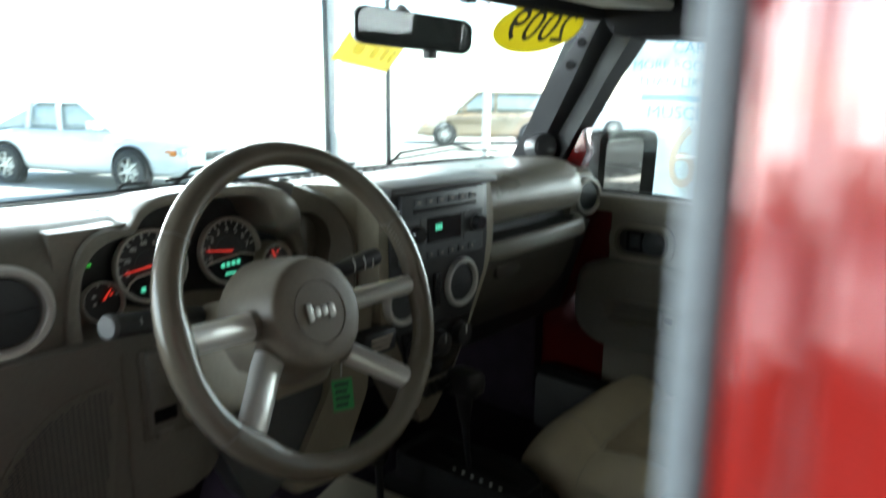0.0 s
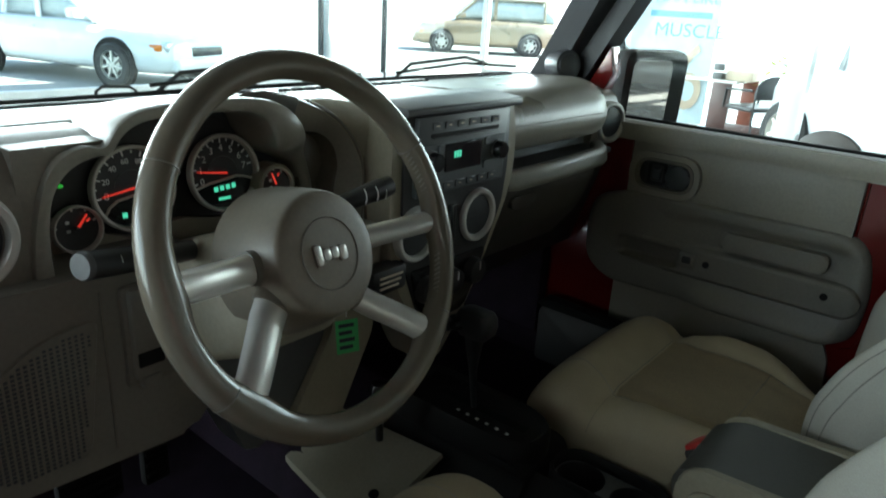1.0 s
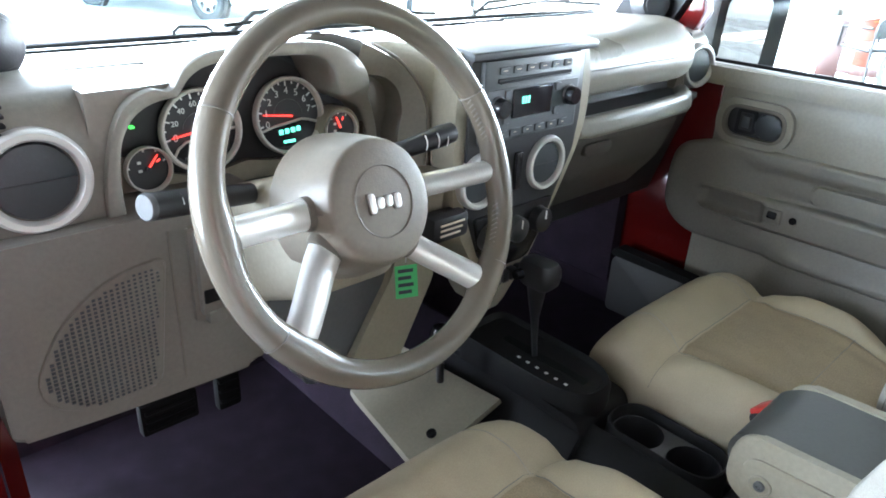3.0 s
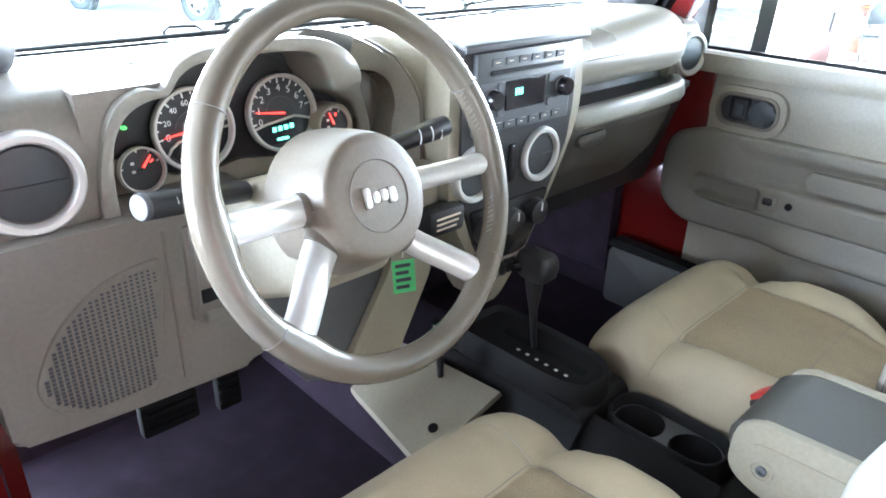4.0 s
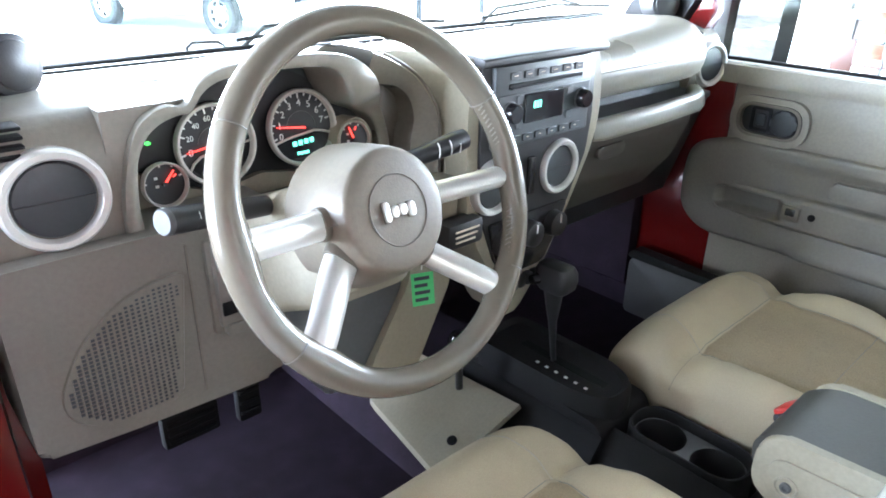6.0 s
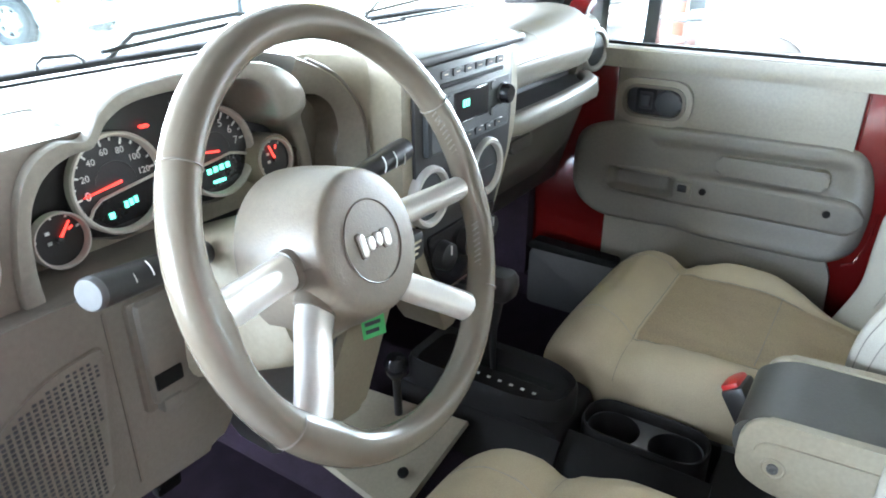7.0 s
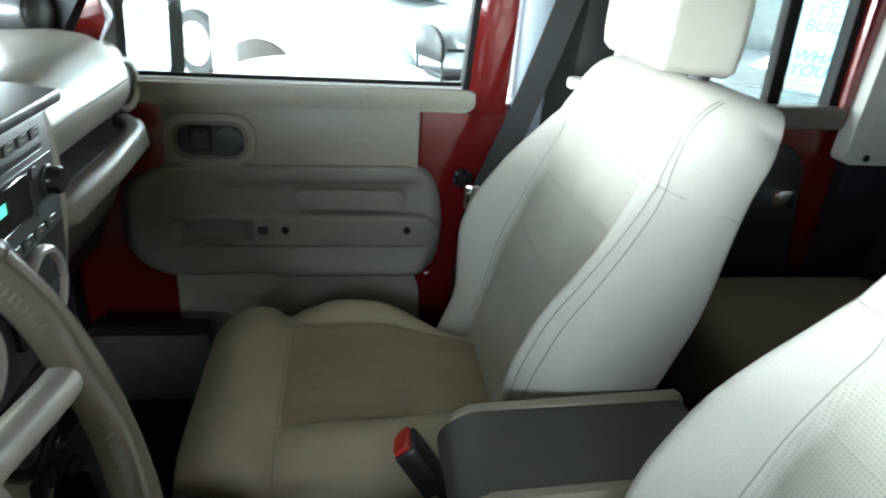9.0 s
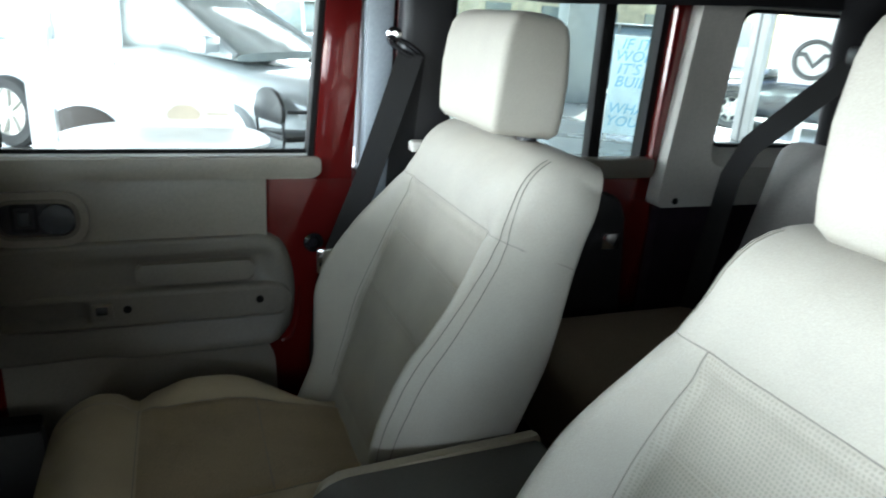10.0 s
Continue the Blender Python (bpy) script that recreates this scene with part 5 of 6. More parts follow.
def vent(x, y, z, r, normal=(0, -1, 0)):
    m = facing((x, y, z), normal)
    v = part("air_vent", lathe([(r * 1.0, -0.02), (r * 1.0, 0.0), (r * 0.98, 0.004), (r * 0.93, 0.0065), (r * 0.82, 0.006), (r * 0.765, 0.002), (r * 0.755, -0.02)], m, 48, cap=False), SILVER, dash, "round air vent in a satin silver ring")
    disc = part("vent_disc", lathe([(r * 0.75, -0.01), (r * 0.74, -0.002), (r * 0.71, 0.001), (r * 0.5, 0.002), (0.0, 0.0025)], m, 40), VENT_GREY, v, "dark grey shut vent flap")
    part("vent_bar", box(-r * 0.7, r * 0.7, -0.0006, 0.0006, -0.001, 0.0031, 0.0002, 1, m), BLACK, disc)
    return v


vent(-0.641, -0.004, 1.151, 0.0525)
vent(0.655, 0.006, 1.145, 0.047, (-0.2, -1, 0.03))
vent(0.056, -0.073, 1.06, 0.0445)
vent(-0.092, -0.073, 1.058, 0.043)

# instrument binnacle: a two-step hood over the dials and a plain bay beside them
def spline(pts, n=5):
    """A smooth line through all points."""
    out = []
    for i in range(len(pts) - 1):
        p0, p1, p2, p3 = [np.array(pts[min(max(k, 0), len(pts) - 1)], float) for k in (i - 1, i, i + 1, i + 2)]
        for k in range(n):
            t = k / n
            out.append(0.5 * (2 * p1 + (p2 - p0) * t + (2 * p0 - 5 * p1 + 4 * p2 - p3) * t * t + (3 * p1 - p0 - 3 * p2 + p3) * t ** 3))
    out.append(np.array(pts[-1], float))
    return out


HOOD = spline([(-0.582, 1.075, -0.562, 1.085, -0.008), (-0.580, 1.13, -0.563, 1.13, -0.008), (-0.572, 1.17, -0.558, 1.172, -0.009), (-0.561, 1.201, -0.546, 1.196, -0.010),
               (-0.545, 1.220, -0.530, 1.209, -0.011), (-0.523, 1.228, -0.512, 1.215, -0.012), (-0.503, 1.226, -0.497, 1.217, -0.013), (-0.488, 1.246, -0.483, 1.235, -0.015),
               (-0.466, 1.259, -0.463, 1.246, -0.017), (-0.43, 1.264, -0.43, 1.250, -0.018), (-0.375, 1.266, -0.38, 1.251, -0.022), (-0.321, 1.263, -0.335, 1.248, -0.026),
               (-0.288, 1.252, -0.314, 1.237, -0.029), (-0.266, 1.233, -0.304, 1.217, -0.03), (-0.25, 1.21, -0.292, 1.196, -0.02), (-0.228, 1.185, -0.268, 1.182, 0.012),
               (-0.208, 1.155, -0.235, 1.165, 0.028), (-0.2, 1.12, -0.219, 1.13, 0.03), (-0.202, 1.075, -0.221, 1.085, 0.03)])


def hood_ring(k, dy, squash=1.0, flat=None):
    """k: 0 outer, 1 inner edge of the lip."""
    return [Vector((xo + (xi - xo) * k, (y + dy) if flat is None else flat, 1.1 + (zo + (zi - zo) * k - 1.1) * squash)) for xo, zo, xi, zi, y in HOOD]


hood = part("instrument_hood", loft([hood_ring(0, 0, 0.8, 0.19), hood_ring(0, 0, 0.93, 0.1), hood_ring(0, 0.035, 0.985), hood_ring(0, 0.008), hood_ring(0.03, 0.003), hood_ring(0.1, 0.0005), hood_ring(0.5, 0.0), hood_ring(0.9, 0.001), hood_ring(0.98, 0.004), hood_ring(1.0, 0.01),
                                     hood_ring(1.05, 0.0, 0.985, 0.064)], cap=False, ring=False), DASH, dash, smooth=60)
part("binnacle_cheek", prism(rounded([(-0.586, 1.229), (-0.586, 1.078), (-0.57, 1.078), (-0.566, 1.168), (-0.556, 1.197), (-0.542, 1.214), (-0.523, 1.221), (-0.503, 1.22), (-0.497, 1.23)], [0.002, 0, 0, 0.01, 0.01, 0.01, 0.01, 0.004, 0.002]), "y", 0.0, 0.1, 0.002), DASH, dash)
part("instrument_panel", prism([(xi, min(zi, 1.24)) for xo, zo, xi, zi, y in HOOD], "y", 0.064, 0.075), VENT_GREY, dash)
part("dial_surround", prism(rounded([(-0.562, 1.085), (-0.556, 1.145), (-0.51, 1.132), (-0.495, 1.116), (-0.45, 1.1), (-0.39, 1.112), (-0.33, 1.102), (-0.285, 1.114), (-0.235, 1.118), (-0.221, 1.13), (-0.221, 1.085)], 0.008), "y", 0.054, 0.064, 0.003), KHAKI, dash)
part("instrument_lens", prism(rounded([(-0.556, 1.15), (-0.51, 1.135), (-0.495, 1.118), (-0.45, 1.105), (-0.39, 1.115), (-0.33, 1.106), (-0.285, 1.118), (-0.235, 1.12), (-0.232, 1.15), (-0.27, 1.172), (-0.295, 1.19), (-0.31, 1.22), (-0.34, 1.236), (-0.43, 1.238), (-0.475, 1.225), (-0.5, 1.2), (-0.53, 1.185)], 0.012), "y", 0.058, 0.0645, 0.002), BLACK, dash)
BAY = spline([(-0.262, 1.258, -0.262, 1.219), (-0.228, 1.243, -0.236, 1.213), (-0.196, 1.222, -0.208, 1.206), (-0.17, 1.192, -0.186, 1.187), (-0.155, 1.16, -0.178, 1.158), (-0.152, 1.12, -0.184, 1.128), (-0.153, 1.07, -0.188, 1.07)])


def bay_ring(k, y):
    return [Vector((xo + (xi - xo) * k, y, zo + (zi - zo) * k)) for xo, zo, xi, zi in BAY]


part("bay_surround", loft([bay_ring(0.5, 0.13), bay_ring(0.1, 0.09), bay_ring(-0.06, 0.05), bay_ring(-0.06, -0.012), bay_ring(0.0, -0.018), bay_ring(0.1, -0.017), bay_ring(0.9, 0.0), bay_ring(1.0, 0.004)], cap=False, ring=False), DASH, dash, smooth=50)
part("bay_bowl", loft([bay_ring(1.0, 0.0045), bay_ring(1.06, 0.008), bay_ring(1.3, 0.05)], cap=False, ring=False), BOWL, dash, "dark glossy hollow beside the dials", smooth=50)
part("bay_back", box(-0.222, -0.168, 0.034, 0.046, 1.065, 1.225, 0.003), BOWL, dash)
part("bay_groove", tube([Vector((xo + 0.003, -0.0185, zo + 0.002)) for xo, zo, xi, zi in BAY[2:]], 0.0022, 6), KHAKI_DARK, dash)
edge_z, edge_x = [1.06, 1.12, 1.162, 1.194, 1.2255, 1.244], [-0.1455, -0.1455, -0.1485, -0.164, -0.192, -0.226]
secs = []
for i in range(22):
    z = 1.065 + 0.178 * (i / 21) ** 0.8
    xa = float(np.interp(z, edge_z, edge_x)) + 0.002
    back = 0.13 * (1 - math.sqrt(max(0.0, 1 - (max(0.0, z - 1.075) / 0.17) ** 2)))
    row = []
    for k in range(11):
        f = k / 10
        row.append(Vector((xa + (-0.131 - xa) * f, -0.022 + back * (1 - 0.8 * f ** 3) - 0.04 * f ** 1.6, z)))
    secs.append(row)
part("side_pad", loft(secs, ring=False), KHAKI, dash, smooth=60)


def gauge(x, z, r, y, marks, needle, numbers=(), a0=195, a1=10, deep=0.01):
    """A dial whose scale runs from a0 to a1 degrees."""
    m = facing((x, y, z), (0, -1, 0.12))
    g = part("gauge", lathe([(0.0, 0.0), (r, 0.0), (r, 0.002), (0.0, 0.002)], m, 40), BLACK, dash, "black dial with white markings")
    part("gauge_ring", lathe([(r * 0.99, 0.0), (r * 1.1, 0.0), (r * 1.11, deep), (r * 1.08, deep + 0.0018), (r * 1.03, deep + 0.0015), (r * 1.0, deep - 0.001), (r * 0.985, 0.003)], m, 48, cap=False), DIAL_RING, g, "pale dial ring")
    for q in range(marks + 1):
        a = radians(a0 + (a1 - a0) * q / marks)
        long = 0.14 if q % 2 == 0 else 0.07
        part("dial_mark", box(r * (0.97 - long), r * 0.97, -0.0009, 0.0009, 0.002, 0.0028, 0, 1, m @ Matrix.Rotation(a, 4, "Z")), WHITE_MARK, g)
    for text, k in numbers:
        a = radians(a0 + (a1 - a0) * k)
        part("dial_number", letters(text, r * (0.27 if len(text) == 1 else 0.2), m @ Matrix.Translation((r * 0.7 * math.cos(a), r * 0.7 * math.sin(a), 0.003)), 0.0003), WHITE_MARK, g, smooth=0)
    part("needle", prism([(-0.1 * r, -0.0013), (r * 0.8, -0.0006), (r * 0.82, 0.0), (r * 0.8, 0.0006), (-0.1 * r, 0.0013)], "z", 0.004, 0.006, 0, 1, m @ Matrix.Rotation(radians(needle), 4, "Z")), RED_GLOW, g)
    if r > 0.03:
        part("dial_arc", tube([m @ Vector((r * 0.47 * math.cos(a), r * 0.47 * math.sin(a), 0.0025)) for a in np.linspace(radians(170), radians(0), 19)], 0.0004, 4), GREY, g)
    else:
        part("needle_hub", lathe([(0.003, 0.003), (0.003, 0.007), (0.0, 0.0075)], m, 12), BLACK, g)
        part("warning_mark", box(r * 0.55, r * 0.75, -0.0009, 0.0009, 0.002, 0.003, 0, 1, m @ Matrix.Rotation(radians(a1 + 10), 4, "Z")), RED_GLOW, g)
        for k in (0.35, 0.75):
            part("dial_symbol", box(-0.002, 0.002, -0.0015, 0.0015, 0.002, 0.003, 0, 1, m @ Matrix.Translation((-r * 0.35, r * (k - 0.4), 0))), WHITE_MARK, g)
    return g, m


gauge(-0.518, 1.127, 0.0238, 0.046, 4, 50, (), 170, 20)
g, gm = gauge(-0.45, 1.161, 0.0448, 0.05, 12, 188, [(str(20 * k), k / 6) for k in range(0, 7)], 190, 8)
part("display_window", prism(rounded([(-0.036, -0.022), (-0.022, -0.012), (0.043, -0.004), (0.04, -0.02), (0.022, -0.039), (-0.016, -0.04)], 0.004), "z", 0.002, 0.0034, 0, 1, gm), BLACK_GLOSS, g)
part("display_frame", tube([gm @ Vector((x, y, 0.004)) for x, y in ((-0.036, -0.027), (-0.03, -0.018), (-0.02, -0.0115), (0.0, -0.0085), (0.025, -0.005), (0.045, -0.002))], 0.0017, 6), DIAL_RING, g)
part("lit_digit", box(-0.017, -0.0115, -0.032, -0.026, 0.0045, 0.005, 0, 1, gm), GREEN_GLOW, g)
for i in range(3):
    part("lit_digit", box(0.001 + 0.0055 * i, 0.0048 + 0.0055 * i, -0.026 + 0.001 * i, -0.0195 + 0.001 * i, 0.0045, 0.005, 0, 1, gm), GREEN_GLOW, g)
g, gm = gauge(-0.332, 1.162, 0.0448, 0.05, 14, 172, [(str(k), k / 7) for k in range(0, 8)])
part("display_window", prism(rounded([(-0.041, -0.016), (-0.02, -0.011), (0.022, -0.007), (0.042, -0.014), (0.026, -0.038), (-0.026, -0.038)], 0.006), "z", 0.002, 0.0035, 0, 1, gm), BLACK_GLOSS, g)
part("display_frame", tube([gm @ Vector((x, y, 0.004)) for x, y in ((-0.042, -0.016), (-0.022, -0.011), (0.0, -0.0085), (0.018, -0.006), (0.028, -0.008), (0.043, -0.013))], 0.0017, 6), DIAL_RING, g)
for i in range(4):
    part("lit_digit", box(-0.016 + 0.0085 * i, -0.0105 + 0.0085 * i, -0.0225 + 0.0006 * i, -0.0165 + 0.0006 * i, 0.004, 0.0045, 0, 1, gm), GREEN_GLOW, g)
part("lit_digit", box(-0.011, 0.006, -0.034, -0.0305, 0.004, 0.0045, 0, 1, gm), GREEN_GLOW, g)
gauge(-0.264, 1.138, 0.023, 0.032, 4, 110, (), 200, 60, 0.006)
part("gauge_tube", lathe([(0.031, -0.03), (0.0305, 0.004), (0.0285, 0.008), (0.0258, 0.007)], facing((-0.264, 0.034, 1.138), (0, -1, 0.12)), 40, cap=False), KHAKI, dash)
part("indicator_lamp", box(-0.529, -0.523, 0.05, 0.056, 1.173, 1.1765, 0.001, 1), LAMP_GREEN, dash)
part("indicator_lamp", box(-0.412, -0.402, 0.05, 0.056, 1.205, 1.208, 0.001, 1), RED_GLOW, dash)

# lower driver panel with the speaker grille
part("knee_panel", prism(rounded([(-0.718, 1.1), (-0.716, 0.883), (-0.6, 0.874), (-0.44, 0.868), (-0.41, 0.9), (-0.41, 1.1)], [0.01, 0.012, 0.06, 0.02, 0.02, 0.01]), "y", -0.028, 0.1, 0.012, 4), KNEE_SHADED, dash)
grille_edge = rounded([(-0.684, 0.948), (-0.677, 0.915), (-0.629, 0.888), (-0.561, 0.895), (-0.539, 1.052), (-0.6, 1.045), (-0.655, 1.005)], [0.02, 0.02, 0.03, 0.015, 0.012, 0.03, 0.03])
grille = part("speaker_grille", prism(grille_edge, "y", -0.0315, -0.027, 0.002), KNEE_SHADED, dash)
part("grille_groove", tube([(x, -0.0285, z) for x, z in grille_edge], 0.0017, 5, True), KHAKI_DARK, grille)
gx, gz = sum(p[0] for p in grille_edge) / len(grille_edge), sum(p[1] for p in grille_edge) / len(grille_edge)
inner = [(gx + (x - gx) * 0.9, gz + (z - gz) * 0.91) for x, z in grille_edge]


def inside(x, z):
    """Whether a hole lies within the grille's inner outline."""
    odd = False
    for (xa, za), (xb, zb) in zip(inner, inner[1:] + inner[:1]):
        if (za > z) != (zb > z) and x < xa + (xb - xa) * (z - za) / (zb - za):
            odd = not odd
    return odd


holes = []
for i in range(25):
    for j in range(36):
        x = -0.68 + 0.0062 * i
        z = 0.886 + 0.0048 * j + 0.03 * (x + 0.61)
        q = 0.0021 - 0.0009 * i / 24
        if inside(x, z):
            holes.append(box(x - q, x + q, -0.0325, -0.0312, z - q * 0.75, z + q * 0.75))
part("grille_hole", merge(*holes), VENT_GREY, grille)["kind"] = "stuff"
part("switch_surround", box(-0.514, -0.45, -0.034, 0.02, 0.958, 1.08, 0.006), KHAKI_DARK, dash)
part("switch_panel", box(-0.508, -0.456, -0.042, 0.02, 0.968, 1.078, 0.006), KNEE_SHADED, dash)
part("switch_hole", box(-0.505, -0.475, -0.0435, -0.04, 0.985, 1.003, 0.002), RUBBER, dash)
part("panel_seam", box(-0.5335, -0.531, -0.0295, -0.02, 0.89, 1.08), KHAKI_DARK, dash)
part("release_handle", box(-0.503, -0.48, -0.046, -0.02, 0.958, 0.974, 0.004), KNEE_SHADED, dash)
part("knee_bolster", prism(rounded([(-0.21, 1.08), (-0.235, 0.94), (-0.30, 0.838), (-0.312, 0.8), (-0.24, 0.79), (-0.222, 0.79), (-0.156, 0.915), (-0.138, 1.08)], 0.012), "y", -0.05, 0.04, 0.008, 3), KHAKI, dash)

# centre stack
side_r = spline([(0.14, 1.243), (0.155, 1.19), (0.158, 1.13), (0.146, 1.078), (0.116, 1.018), (0.084, 0.962), (0.042, 0.893), (-0.02, 0.82)], 4)
side_l = spline([(-0.04, 0.82), (-0.09, 0.92), (-0.138, 1.03), (-0.14, 1.243)], 4)
stack_out = [(float(a), float(b)) for a, b in side_r + side_l]
stack = part("centre_panel", prism(stack_out, "y", -0.066, 0.02, 0.007, 3), KHAKI, dash)
part("stack_face", prism(rounded([(-0.122, 1.238), (-0.12, 1.03), (-0.08, 0.93), (-0.05, 0.9), (0.035, 0.9), (0.062, 0.945), (0.098, 1.02), (0.124, 1.07), (0.132, 1.13), (0.128, 1.238)], 0.012), "y", -0.071, -0.064, 0.002), BLACK, stack)
part("stack_visor", prism(rounded([(-0.085, 1.232), (-0.085, 1.244), (-0.03, 1.25), (0.02, 1.248), (0.02, 1.238), (-0.06, 1.236)], 0.003), "x", -0.132, 0.14, 0.002), BLACK, stack)
radio = thing("car_radio", (0, -0.08, 1.11), "dark grey car radio with a small green display", "radio")
part("faceplate", box(-0.104, 0.11, -0.08, -0.066, 1.114, 1.231, 0.004), SLATE, radio)
part("fascia_step", box(-0.098, 0.104, -0.0808, -0.079, 1.118, 1.191, 0.0008, 1), SLATE, radio)
part("disc_slot", box(-0.078, 0.085, -0.0812, -0.079, 1.1995, 1.2055, 0.0008, 1), RUBBER, radio)
part("disc_flap", box(-0.074, 0.081, -0.083, -0.0805, 1.1975, 1.1998, 0.0006, 1), SLATE, radio)
part("display", box(-0.046, 0.042, -0.0825, -0.08, 1.146, 1.188, 0.002, 1), BLACK_GLOSS, radio)
for x in (-0.024, -0.018, -0.012):
    part("lit_digit", box(x - 0.0021, x + 0.0021, -0.083, -0.082, 1.166, 1.176), GREEN_GLOW, radio)
for x in (-0.075, 0.084):
    kn = part("knob", lathe([(0.0145, 0.0), (0.0135, 0.013), (0.012, 0.015), (0.0, 0.015)], facing((x, -0.081, 1.166), (0, -1, 0)), 24), BLACK_GLOSS, radio)
    part("knob_ring", lathe([(0.0158, 0.0), (0.0158, 0.002), (0.0145, 0.003)], facing((x, -0.081, 1.166), (0, -1, 0)), 24, cap=False), GREY, kn)
for i in range(6):
    part("button", box(-0.076 + 0.028 * i, -0.056 + 0.028 * i, -0.0818, -0.0795, 1.211, 1.221, 0.0008, 1), SLATE, radio)
    part("button", box(-0.074 + 0.0275 * i, -0.052 + 0.0275 * i, -0.0826, -0.0805, 1.121, 1.131, 0.0008, 1), SLATE, radio)
    part("button_print", box(-0.07 + 0.028 * i, -0.062 + 0.028 * i, -0.0824, -0.0817, 1.2155, 1.2165), STONE_TAN, radio)
    part("button_print", box(-0.066 + 0.0275 * i, -0.061 + 0.0275 * i, -0.083, -0.0822, 1.1255, 1.1265), STONE_TAN, radio)
for z in (1.146, 1.182):
    for x in (-0.056, 0.056):
        part("button", box(x - 0.007, x + 0.007, -0.0826, -0.0805, z - 0.006, z + 0.006, 0.001, 1), SLATE, radio)
climate = thing("climate_control", (0, -0.08, 0.98), "black heater control panel with rotary knobs", "control panel")
part("panel", prism(rounded([(-0.1, 1.0), (-0.085, 0.94), (-0.05, 0.905), (0.03, 0.905), (0.056, 0.945), (0.082, 1.0)], 0.008), "y", -0.076, -0.068, 0.002), BLACK_GLOSS, climate)
for x, z in ((-0.07, 0.965), (-0.01, 0.965), (0.047, 0.968)):
    k = part("knob", lathe([(0.022, 0.0), (0.02, 0.016), (0.017, 0.018), (0.0, 0.018)], facing((x, -0.075, z), (0, -1, 0)), 28), BLACK, climate)
    part("knob_mark", box(x - 0.001, x + 0.001, -0.0945, -0.092, z + 0.004, z + 0.018), WHITE_MARK, k)
for i in range(4):
    part("switch", box(-0.045 + 0.018 * i, -0.031 + 0.018 * i, -0.08, -0.066, 0.872, 0.892, 0.002), BLACK, climate)
part("rocker", box(-0.02, -0.006, -0.079, -0.07, 1.03, 1.09, 0.003), BLACK_GLOSS, climate)

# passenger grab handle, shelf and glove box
# Shelf takes the dark kick plastic to imitate shade inside the hollow.
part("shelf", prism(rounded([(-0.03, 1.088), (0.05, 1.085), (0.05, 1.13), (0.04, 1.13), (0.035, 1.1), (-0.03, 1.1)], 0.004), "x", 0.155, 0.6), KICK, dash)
part("grab_handle", loft([[Vector((x, y + dy, z + dz)) for y, z in rounded([(-0.07, 1.075), (-0.035, 1.072), (-0.03, 1.106), (-0.062, 1.112)], 0.012)] for x, dy, dz in ((0.155, 0.04, 0.0), (0.165, 0.01, 0), (0.19, 0.0, 0), (0.35, -0.004, 0.002), (0.5, 0.0, 0.004), (0.53, 0.01, 0.006), (0.56, 0.035, 0.008))]), DASH, dash)
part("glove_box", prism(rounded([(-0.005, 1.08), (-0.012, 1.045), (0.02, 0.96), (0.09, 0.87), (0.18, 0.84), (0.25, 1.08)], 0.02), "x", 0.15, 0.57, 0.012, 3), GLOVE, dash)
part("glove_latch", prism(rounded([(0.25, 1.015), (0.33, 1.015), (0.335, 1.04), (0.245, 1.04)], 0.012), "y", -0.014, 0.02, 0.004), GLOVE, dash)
part("lower_dash", prism([(0.02, 1.08), (0.1, 0.83), (0.3, 0.83), (0.3, 1.1)], "x", -0.7, 0.7), BLACK, dash)
kick = thing("kick_panel", (0.63, 0.05, 0.5), "dark grey scuff panel with a black top rail", "panel", kind="structure")
part("side", prism(rounded([(-0.1, 0.5), (-0.1, 0.652), (0.115, 0.655), (0.125, 0.64), (0.125, 0.5)], 0.008), "x", 0.635, 0.665, 0.006), KICK, kick)
part("rail", prism(rounded([(-0.1, 0.655), (-0.1, 0.672), (0.115, 0.678), (0.13, 0.66), (0.12, 0.655)], 0.005), "x", 0.63, 0.666, 0.005), RUBBER, kick)
# Added dark sheet imitates the red side fading into shade deep in the footwell.
whole("footwell_shade_sheet", prism(rounded([(0.15, 0.5), (0.15, 1.05), (0.459, 1.05), (0.459, 0.5)], 0.01), "x", 0.665, 0.702, 0.008), CARPET, "dark sheet standing in for shade on the side of the footwell", "lining", kind="structure")
whole("passenger_hinge_pillar", box(0.7035, 0.7155, -0.036, 0.4, 0.5, 1.12, 0.003), RED, "red painted hinge pillar beside the dashboard", "pillar", kind="structure")
for sx in (-1, 1):
    sp = thing("pillar_speaker", (sx * 0.61, 0.13, 1.24), "small round black speaker pod on the dashboard corner", "speaker", "dashboard speakers")
    m = facing((sx * 0.625, 0.115, 1.262), (-sx * 0.5, -1, 0.1))
    part("pod", lathe([(0.034, -0.05), (0.036, -0.01), (0.033, 0.0), (0.028, 0.002)], m, 28), PILLAR_GREY, sp)
    part("mesh", lathe([(0.028, 0.0), (0.026, 0.004), (0.015, 0.008), (0.0, 0.009)], m, 28), BLACK, sp)

